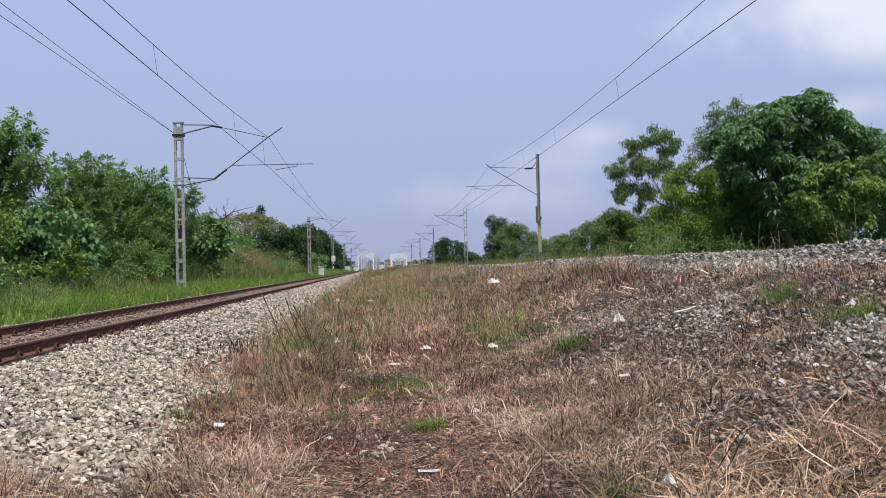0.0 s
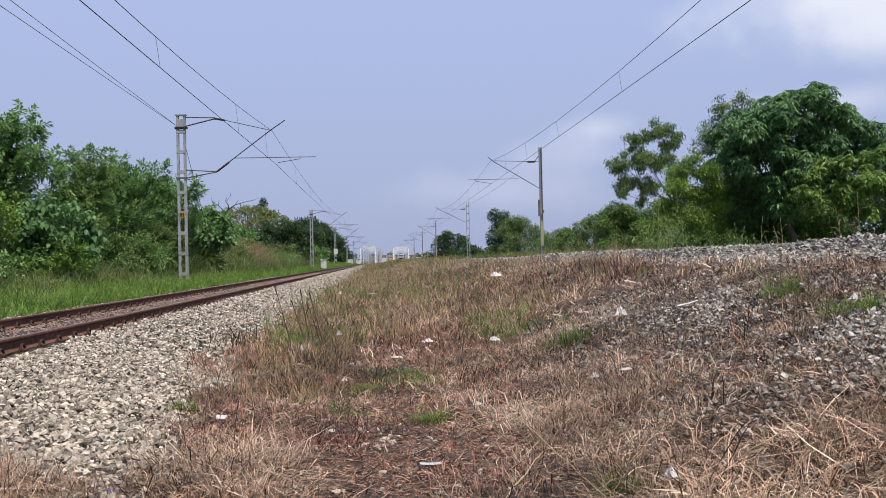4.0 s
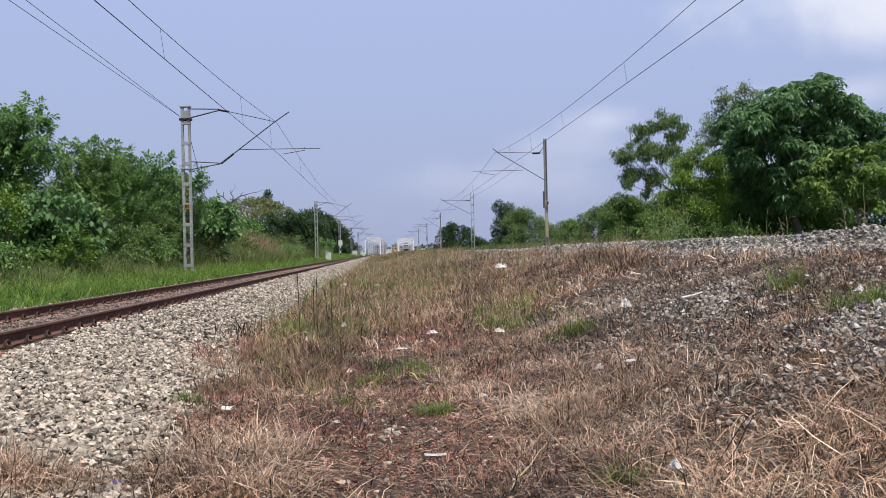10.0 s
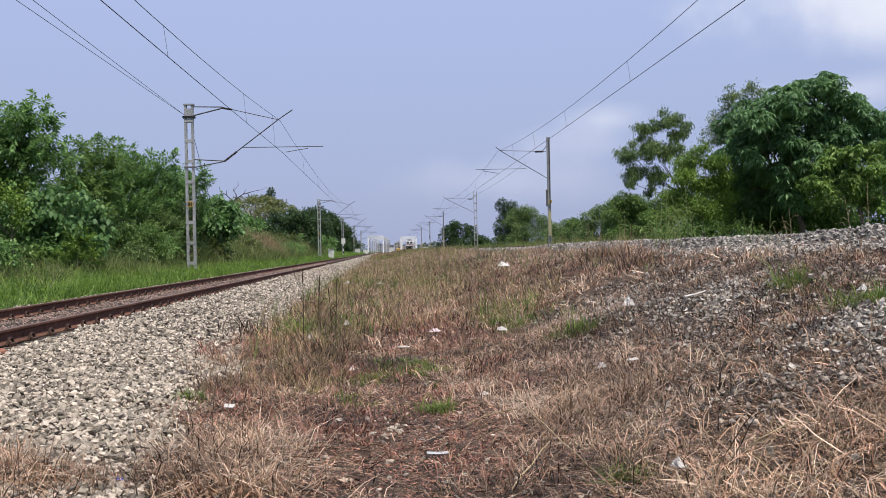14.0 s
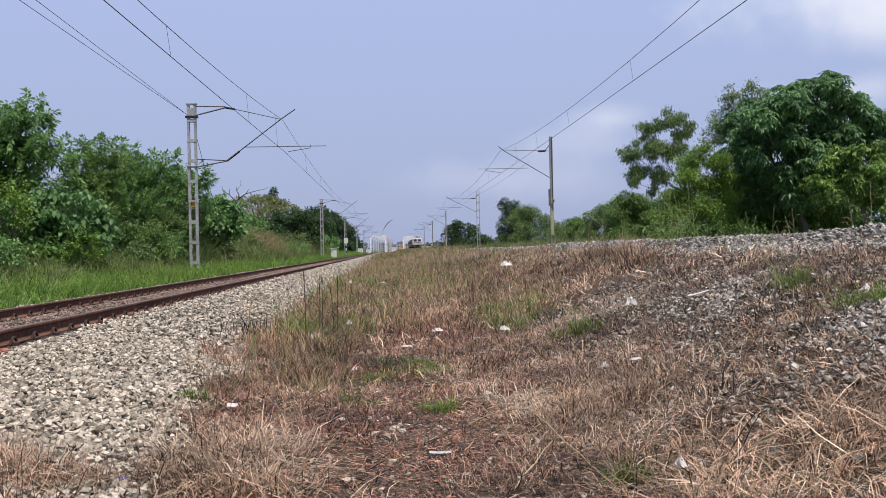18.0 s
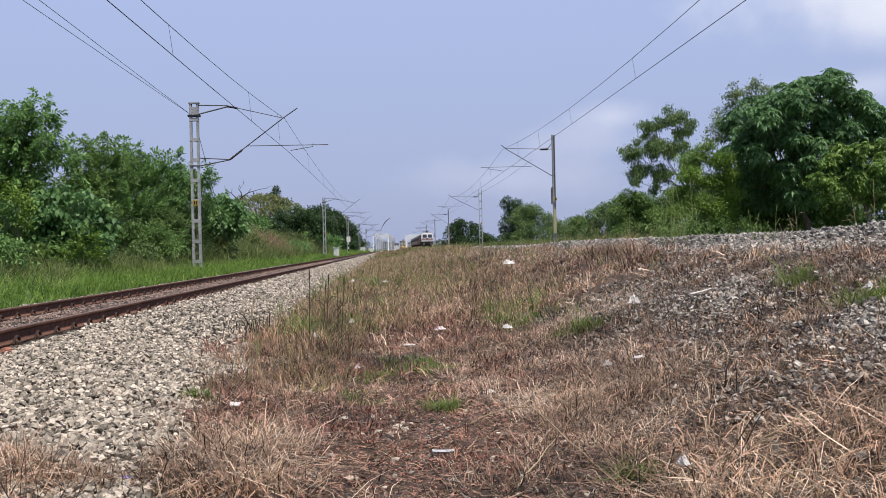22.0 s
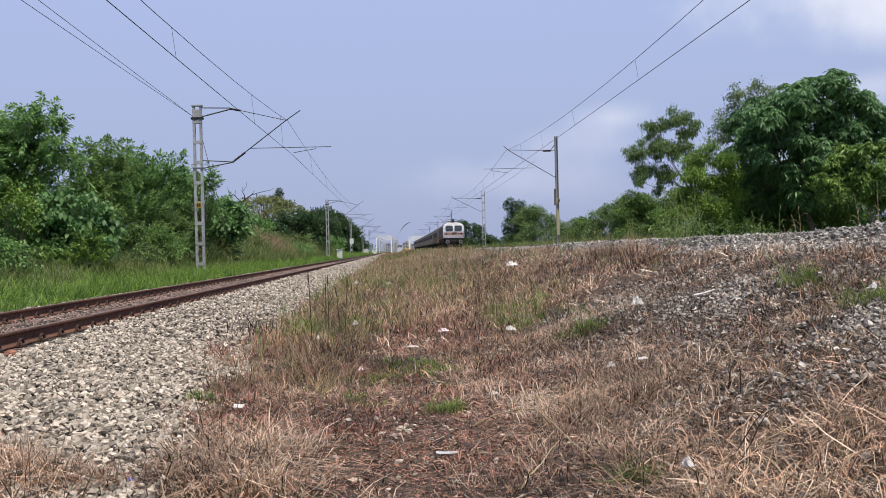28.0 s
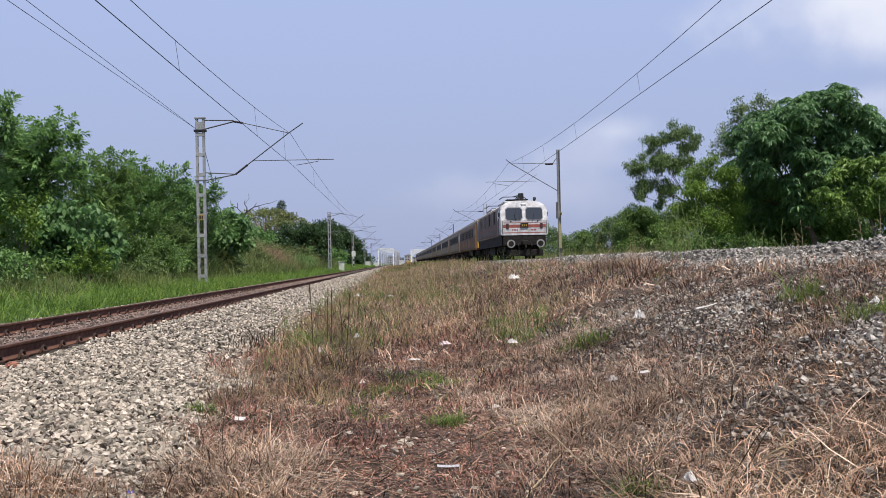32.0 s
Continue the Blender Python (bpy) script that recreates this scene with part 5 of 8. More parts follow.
grown("tree", "dark spreading tree with level branches behind the bank", "tree", 150, [(-17.79, 7.3, 1.3), (-15.01, 7.5, 1.4), (-19.66, 6.08, 1.2), (-16.44, 5.56, 1.4), (-13.2, 6.2, 1.4), (-10.9, 6.6, 1.3), (-12.0, 5.0, 1.2), (-18.6, 4.9, 1.2)], 26,
      loose_leaves, M_DARK, 1.6, 0.3, -15.5, 0.5, pieces=6, spread=1.0, per=300, size=0.34, slim=0.5, squash=0.45)
tree("tree", "large dark rounded tree beyond the second mast", "tree", -19.6, 246, 12.9, 20.5, 27, 20000, 0.58, M_DARK, 60, 0.25, 0.1, 0.5, 0.4, 0.14, umbrella=True)
tree("tree", "dark tree near the bridge", "tree", -15, 325, 8.0, 8, 28, 7000, 0.5, M_DARK, 24, 0.1, 0.1, 0.5, 0.3)
tree("tree", "dark tree near the bridge", "tree", -14, 362, 6.0, 7, 29, 5000, 0.5, M_DARK, 20, 0.05, 0.1, 0.5, 0.3)
tree("tree", "tall narrow feathery tree behind the rain tree", "tree", -25.5, 200, 14.0, 3.4, 30, 3000, 0.4, M_DARK, 20, 0.5, 0.2, 0.3, 0.25)
# right of the higher track
grown("tree", "large dense mango tree with drooping glossy leaves", "tree", 49.5, [
    (24.18, 9.91, 0.93), (22.64, 9.73, 0.87), (25.41, 9.00, 0.99), (21.22, 8.89, 0.99), (23.10, 8.33, 1.11), (26.60, 7.96, 0.87), (19.84, 8.05, 0.87), (24.61, 7.26, 1.17),
    (21.51, 7.08, 1.17), (26.89, 6.49, 0.9), (19.80, 6.37, 0.99), (23.05, 6.01, 1.05), (19.51, 4.79, 0.74), (20.98, 5.18, 0.87), (22.25, 3.95, 0.99), (25.3, 5.3, 1.1), (27.4, 5.2, 1.1), (28.2, 7.0, 0.9), (26.5, 8.75, 0.8), (27.3, 8.1, 0.85), (20.55, 8.0, 0.8), (20.3, 7.2, 0.85)], 41,
    rosettes, M_MANGO, 1.7, 0.17, 23.2, 0.35, pieces=6, spread=0.85, plump=1.25, fill=330, fill_size=0.28, slim=0.34, per=50, size=0.27)
grown("tree", "broad-leaved yellow-green tree beside the mango tree", "tree", 45.5, [
    (23.96, 5.97, 0.74), (25.21, 5.13, 0.91), (22.74, 5.40, 0.57), (22.41, 4.23, 0.80), (24.01, 3.97, 0.91), (25.47, 3.30, 0.6), 
    (26.09, 6.23, 0.63), (27.0, 4.6, 0.9)], 42, rosettes, M_BROADLEAF, 0.8, 0.09, pieces=5, spread=0.9, plump=1.15, fill=620, fill_size=0.2, per=90, size=0.20, slim=0.4, leaves=8, cap=0.4)
grown("tree", "olive-green tree behind the mango tree", "tree", 56, [(32.88, 8.15, 1.47), (34.15, 6.32, 1.92), (32.64, 5.98, 1.40), (31.2, 4.6, 1.3), (34.6, 3.9, 1.6)], 421, loose_leaves, M_OLIVE, 1.0, 0.2, pieces=6, per=700, size=0.18)
AIRY = grown("tree", "airy green tree with small leaves and bare gaps", "tree", 64, [
    (20.41, 10.37, 0.80), (18.74, 9.78, 0.80), (21.43, 9.42, 0.72), (17.38, 7.97, 0.76), (19.04, 8.23, 1.00), (20.69, 8.13, 0.88), (17.97, 6.54, 0.80), (19.62, 6.43, 0.80), (21.57, 6.69, 0.60), (17.42, 5.74, 0.40), (19.06, 5.30, 0.48)],
    43, loose_leaves, M_OLIVE, 0.8, 0.13, 21.4, 0.45, pieces=7, spread=0.95, fill=280, fill_size=0.14, per=1150, size=0.135, slim=0.5, droop=0.9, shell=0.3)
SPARSE = grown("tree", "thin light-green tree behind the mango tree", "tree", 53.5, [(20.86, 10.35, 0.6), (21.98, 10.61, 0.58), (22.96, 10.33, 0.6), (21.18, 9.42, 0.88), (22.41, 9.34, 0.95), (20.57, 8.4, 0.84), (21.68, 8.14, 0.98), (19.92, 7.66, 0.7)], 44,
               loose_leaves, M_PALE_LEAF, 0.6, 0.10, 22.0, 0.4, pieces=5, spread=1.0, fill=240, fill_size=0.15, per=900, size=0.14, slim=0.4, shell=0.3)
SAPLING = grown("shrub", "light green sapling with flat tiers of leaves before the mango tree", "shrub", 48.5, [(16.93, 5.99, 0.78), (18.06, 5.82, 0.73), (16.12, 4.99, 0.73), (17.40, 4.66, 0.92), (16.63, 3.52, 0.96), (17.74, 3.04, 0.96), (15.60, 3.02, 0.73), (18.48, 4.96, 0.73), (18.57, 3.95, 0.82), (17.29, 6.56, 0.46), (15.83, 4.04, 0.73)], 45,
                loose_leaves, M_LIGHT, 0.7, 0.08, group="shrubs beyond the higher track", per=2000, size=0.14, slim=0.4, squash=0.55, shell=0.2)
grown("shrub", "dense dark shrub in the shade of the mango tree", "shrub", 54, [(21.5, 3.4, 1.5), (23.6, 3.2, 1.6), (25.8, 3.4, 1.6), (19.4, 2.8, 1.2), (27.6, 3.2, 1.5), (22.5, 5.2, 1.6), (25.0, 5.4, 1.6)], 456, loose_leaves, M_MID, 1.2, 0.1, group="shrubs beyond the higher track", per=800, size=0.24)
grown("shrub", "long dense hedge of dark shrubs behind the trees", "hedge", 60, [(18.5, 2.3, 1.3), (20.6, 2.5, 1.4), (22.8, 2.4, 1.4), (25.0, 2.5, 1.5), (27.2, 2.4, 1.5), (29.6, 2.6, 1.5), (32.0, 2.6, 1.6), (34.6, 2.6, 1.6), (37.2, 2.6, 1.7),
    (21.5, 4.2, 1.2), (24.0, 4.3, 1.3), (27.0, 4.2, 1.4), (30.5, 4.3, 1.4), (34.0, 4.4, 1.5)], 458, loose_leaves, M_MID, 1.0, 0.08, group="shrubs beyond the higher track", back=False, per=430, size=0.3, shell=0.15)
grown("shrub", "low green shrub row at the foot of the trees", "hedge", 46, [(14.49, 2.0, 0.5), (15.38, 2.05, 0.55), (16.28, 2.05, 0.55), (17.18, 2.05, 0.55), (18.08, 2.1, 0.55), (18.9, 1.9, 0.45), (15.0, 1.4, 0.5), (16.7, 1.4, 0.5), (18.5, 1.4, 0.5)], 459,
      loose_leaves, M_MID, 0.5, 0.05, group="shrubs beyond the higher track", back=False, per=700, size=0.14)
tree("shrub", "dense dark shrub behind the airy tree", "shrub", 21.5, 67, 5.0, 6.5, 457, 22000, 0.16, M_MID, 26, 0.02, 0.4, 0.45, 0.08, 0.16, group="shrubs beyond the higher track")
tree("shrub", "rounded green shrub beyond the higher track", "shrub", 17.3, 64, 4.5, 5.0, 46, 24000, 0.15, M_MID, 26, 0.03, 0.4, 0.45, 0.08, 0.16, group="shrubs beyond the higher track")
tree("shrub", "dark green shrub beyond the higher track", "shrub", 17.0, 72, 4.0, 5.0, 47, 18000, 0.15, M_OLIVE, 22, 0.03, 0.4, 0.45, 0.08, 0.17, group="shrubs beyond the higher track")
tree("shrub", "low green shrub beyond the higher track", "shrub", 16.5, 78, 3.2, 4.0, 48, 13000, 0.15, M_MID, 18, 0.03, 0.4, 0.45, 0.08, 0.17, group="shrubs beyond the higher track")
tree("shrub", "low green shrub beyond the higher track", "shrub", 17.5, 88, 3.4, 5.0, 49, 14000, 0.16, M_OLIVE, 20, 0.03, 0.4, 0.45, 0.08, 0.17, group="shrubs beyond the higher track")
tree("tree", "rounded green tree with a dark side branch", "tree", 16.8, 109, 5.7, 7.6, 50, 30000, 0.18, M_OLIVE, 34, 0.04, 0.3, 0.45, 0.2, 0.15)
tree("tree", "small dark tree with a leaning crown", "tree", 15.9, 112, 6.9, 5.0, 51, 12000, 0.19, M_DARK, 20, 0.1, 0.3, 0.5, 0.2, lean=-0.25)
tree("tree", "dark green tree far along the higher track", "tree", 17.5, 229, 7.8, 12.5, 52, 14000, 0.38, M_DARK, 34, 0.04, 0.2, 0.5, 0.3, 0.13)
tree("shrub", "low dark shrub far along the higher track", "shrub", 17.5, 170, 3.0, 6.0, 53, 5000, 0.35, M_DARK, 16, 0.03, 0.2, 0.5, 0.1, group="shrubs beyond the higher track")
tree("shrub", "low dark shrub far along the higher track", "shrub", 20, 150, 3.4, 7.0, 54, 5000, 0.35, M_DARK, 16, 0.03, 0.2, 0.5, 0.1, group="shrubs beyond the higher track")
tree("shrub", "rounded green shrub beyond the higher track", "shrub", 18.8, 70, 4.6, 5.5, 55, 22000, 0.16, M_OLIVE, 24, 0.03, 0.4, 0.45, 0.08, 0.16, group="shrubs beyond the higher track")
for k, (hx, hy, hh, hw) in enumerate(((-20.5, 128, 4.2, 8.0), (-19.5, 142, 4.0, 8.0), (-18.0, 158, 4.2, 8.0), (-16.5, 178, 4.0, 8.0), (-15.5, 205, 4.4, 9.0), (-14.5, 285, 4.0, 8.0))):
    tree("shrub", "dark green shrub below the spreading trees", "shrub", hx, hy, hh, hw, 60 + k, 4600, 0.42, M_DARK if k % 2 else M_FEATHER, 20, 0.03, 0.3, 0.5, 0.08, 0.16, group="shrubs on the far bank")
tree("tree", "dark rounded tree beyond the second mast", "tree", -19.5, 238, 7.5, 14, 271, 10000, 0.6, M_DARK, 40, 0.05, 0.1, 0.5, 0.3, 0.14)


# ---------------------------------------------------------------- grass
def blades(x, y, z, height, width, bend, rng, lean=None, lite=False):
    """Curved tapering blades: arrays of vertices and triangles. bend 0 is upright, 1.5 lies over."""
    n = len(x)
    a = rng.rand(n) * math.tau if lean is None else lean
    d = np.stack([np.cos(a), np.sin(a), np.zeros(n)], 1)
    b = a + math.pi / 2 + rng.normal(size=n) * 0.5
    w = np.stack([np.cos(b), np.sin(b), np.zeros(n)], 1)
    base = np.stack([x, y, z], 1)
    curl = rng.normal(size=n) * 0.42
    levels = []
    for s, k in ((0.0, 0.8), (0.55, 0.9), (1.0, 0.0)) if lite else ((0.0, 0.8), (0.35, 1.0), (0.7, 0.7), (1.0, 0.0)):
        up = height * np.maximum(s - 0.5 * bend * s * s, -0.02)
        p = base + d * (height * bend * s * s * 0.75)[:, None] + np.array([0, 0, 1]) * up[:, None]
        p = p + np.stack([-d[:, 1], d[:, 0], d[:, 2]], 1) * (height * curl * s * s)[:, None]
        if k:
            levels += [p - w * (width * k * 0.5)[:, None], p + w * (width * k * 0.5)[:, None]]
        else:
            levels.append(p)
    v = np.stack(levels, 1).reshape(-1, 3)
    i = np.arange(n)[:, None] * (5 if lite else 7)
    faces = ((0, 1, 3), (0, 3, 2), (2, 3, 4)) if lite else ((0, 1, 3), (0, 3, 2), (2, 3, 5), (2, 5, 4), (4, 5, 6))
    return v, np.concatenate([i + np.array(q) for q in faces], 1).reshape(-1, 3)


def straws(x, y, z, length, width, rng, tilt=0.25):
    """Loose straight stems that lie about, a little raised."""
    n = len(x)
    a = rng.rand(n) * math.tau
    e = np.abs(rng.normal(size=n)) * tilt
    d = np.stack([np.cos(a) * np.cos(e), np.sin(a) * np.cos(e), np.sin(e)], 1)
    w = np.stack([-np.sin(a), np.cos(a), rng.normal(size=n) * 0.5], 1)
    p0 = np.stack([x, y, z + 0.01], 1)
    side = np.stack([-np.sin(a), np.cos(a), np.zeros(n)], 1)
    p1 = p0 + d * (length * 0.5)[:, None] + np.array([0, 0, 1]) * (length * 0.06 * rng.normal(size=n))[:, None] + side * (length * 0.10 * rng.normal(size=n))[:, None]
    p2 = p0 + d * length[:, None]
    hw = (width * 0.5)[:, None]
    v = np.stack([p0 - w * hw, p0 + w * hw, p1 - w * hw, p1 + w * hw, p2], 1).reshape(-1, 3)
    i = np.arange(n)[:, None] * 5
    t = np.concatenate([i + np.array(q) for q in ((0, 1, 3), (0, 3, 2), (2, 3, 4))], 1).reshape(-1, 3)
    return v, t


def tufts(seed, n, area, keep, h, w, bend, spread, per, loft=0.0):
    """Tussocks: bunches of blades that fan out from a common root."""
    rng = np.random.RandomState(seed)
    cx, cy = scatter(rng, n, *area, keep)
    m = len(cx)
    size = 0.55 + 0.9 * rng.rand(m) ** 1.5
    blow = rng.rand(m) * math.tau
    i = np.repeat(np.arange(m), per)
    off = rng.normal(size=(len(i), 2)) * (spread * size[i])[:, None]
    x, y = cx[i] + off[:, 0], cy[i] + off[:, 1]
    lean = np.arctan2(off[:, 1] + 0.5 * spread * np.sin(blow[i]), off[:, 0] + 0.5 * spread * np.cos(blow[i])) + rng.normal(size=len(i)) * 0.6
    height = (h[0] + (h[1] - h[0]) * rng.rand(len(i)) ** 1.2) * size[i]
    return blades(x, y, dip_z(x, y) + loft * rng.rand(len(i)), height, w[0] + (w[1] - w[0]) * rng.rand(len(i)), bend[0] + (bend[1] - bend[0]) * rng.rand(len(i)), rng, lean, lite=per < 46)


def scatter(rng, n, x0, x1, y0, y1, keep):
    """Random places in a rectangle, kept with the given chance."""
    x, y = x0 + (x1 - x0) * rng.rand(n), y0 + (y1 - y0) * rng.rand(n)
    k = rng.rand(n) < keep(x, y)
    return x[k], y[k]


def spot(x, y, cx, cy, rx, ry):
    return np.exp(-((x - cx) / rx) ** 2 - ((y - cy) / ry) ** 2)


def bare_stone(x, y):
    """How stony the slope below the higher track is."""
    rag = vnoise(x, y, 0.5) * 0.7 + vnoise(x + 9, y, 0.17) * 0.3
    edge = np.clip((x - 2.75) / 0.4, 0, 1) * np.clip((6.9 - y + (x - 3) * 0.3) / 0.5, 0, 1)
    mid = spot(x, y, 3.3, 9.5, 0.6, 1.2) * np.clip(rag * 2.2 - 0.6, 0, 1)
    crest = np.clip((x - 5.75 + 0.65 * np.clip((17 - y) / 4, 0, 1)) / 0.3, 0, 1)
    heap = np.clip((x - 4.9) / 0.5, 0, 1) * np.clip((8.5 - y) / 1.5, 0, 1) * np.clip(rag * 2.4 - 0.9, 0, 1)
    return np.clip(np.maximum.reduce([edge * np.clip(rag * 2.2 - 0.2, 0, 1), mid, crest, heap]) + 0.18 * (x > 1.6) * rag, 0, 1)


def rubble_at(x, y):
    """The broken slope where small rubble shows between withered stems."""
    rag = vnoise(x, y, 0.5) * 0.6 + vnoise(x + 9, y, 0.15) * 0.4
    return np.clip((x - 1.75) / 0.6, 0, 1) * np.clip((5.2 - x) / 0.4, 0, 1) * np.clip((y - 4.9 + 0.25 * (x - 2)) / 0.5, 0, 1) * np.clip((14.2 - y) / 2.0, 0, 1) * np.clip(rag * 2.6 - 0.55, 0, 1)


def path_bare(x, y):
    """The trodden strip with only thin cover."""
    return np.clip(spot(x, y, 0.25, 6.4, 0.95, 2.2) * 1.3 + spot(x, y, -0.1, 10.2, 0.6, 1.4) * 0.6, 0, 1)


def dip_z(x, y):
    on_bed = (x < toe(y)) & (x > -7.8)
    return np.where(on_bed, bed_left(x, y), np.where(x > 5.8, bed_right(x, y), ground(x, y)))


def in_dip(x, y):
    return np.clip((x - toe(y) + 0.05) / 0.25, 0, 1) * np.clip((5.4 - x) / 0.6, 0, 1)


def stuff(name, label, category, pieces, material):
    vs, ts, o = [], [], 0
    for v, t in pieces:
        vs.append(v)
        ts.append(t + o)
        o += len(v)
    ob = new(name, triangles(name, np.concatenate(vs), np.concatenate(ts), material))
    return tagged(ob, label, category, kind="stuff")


def field(seed, n, area, keep, h, w, bend):
    rng = np.random.RandomState(seed)
    x, y = scatter(rng, n, *area, keep)
    m = len(x)
    return blades(x, y, dip_z(x, y), h[0] + (h[1] - h[0]) * rng.rand(m) ** 1.3, w[0] + (w[1] - w[0]) * rng.rand(m), bend[0] + (bend[1] - bend[0]) * rng.rand(m), rng, lite=area[3] > 12.5)


def litter(seed, n, area, keep, length, w, tilt=0.25):
    rng = np.random.RandomState(seed)
    x, y = scatter(rng, n, *area, keep)
    m = len(x)
    return straws(x, y, dip_z(x, y), length[0] + (length[1] - length[0]) * rng.rand(m), w[0] + (w[1] - w[0]) * rng.rand(m), rng, tilt)


def clumpy(x, y):
    return np.clip((vnoise(x, y, 0.9) * 0.55 + vnoise(x + 20, y, 0.33) * 0.45) * 3.6 - 1.35, 0, 1)


def thick(x, y):
    """Where the dry grass stands thickest."""
    c = spot(x, y, -1.25, 6.0, 0.75, 0.55) + spot(x, y, -2.1, 4.9, 0.6, 0.45) + spot(x, y, -1.3, 13.5, 0.9, 2.6) + spot(x, y, 1.6, 5.0, 0.7, 0.6)
    return np.clip(c + spot(x, y, 1.5, 7.2, 0.55, 1.0) + spot(x, y, 2.6, 4.6, 0.9, 0.5) + spot(x, y, 2.0, 6.6, 0.5, 0.6) * 0.7, 0, 1)


NEAR, MID = (-3.2, 6.4, 3.3, 12.0), (-3.2, 6.4, 12.0, 34.0)
grow = lambda x, y: in_dip(x, y) * (1 - 0.8 * spot(x, y, 0.6, 14.0, 1.0, 4.0)) * (1 - 0.85 * bare_stone(x, y)) * (1 - 0.88 * rubble_at(x, y)) * (1 - 0.85 * path_bare(x, y)) * (0.12 + 0.88 * clumpy(x, y))
grow_far = lambda x, y: in_dip(x, y) * (0.2 + 0.8 * clumpy(x, y))
edge_clumps = lambda x, y: np.clip(spot(x, y, -1.1, 6.1, 0.36, 0.45) + 0.9 * spot(x, y, -2.15, 5.15, 0.16, 0.2) + 0.6 * spot(x, y, -1.72, 4.95, 0.14, 0.14) + spot(x, y, -1.75, 10.8, 0.25, 0.7), 0, 1)
straw_beds = lambda x, y: np.clip(spot(x, y, 1.9, 4.45, 0.9, 0.42) + spot(x, y, 1.25, 6.2, 0.35, 0.5) + spot(x, y, 1.7, 7.0, 0.45, 0.6) + 0.8 * spot(x, y, 2.7, 4.4, 0.5, 0.4) + 0.6 * spot(x, y, 3.3, 7.2, 0.3, 0.3), 0, 1)
crest = lambda x, y: np.clip(1 - np.abs(x - 5.25 + 0.4 * np.clip((18 - y) / 6, 0, 1)) / 0.42, 0, 1) * (0.05 + 0.95 * clumpy(x + 4, y)) * np.clip(0.35 + (y - 12) / 12, 0.35, 1)
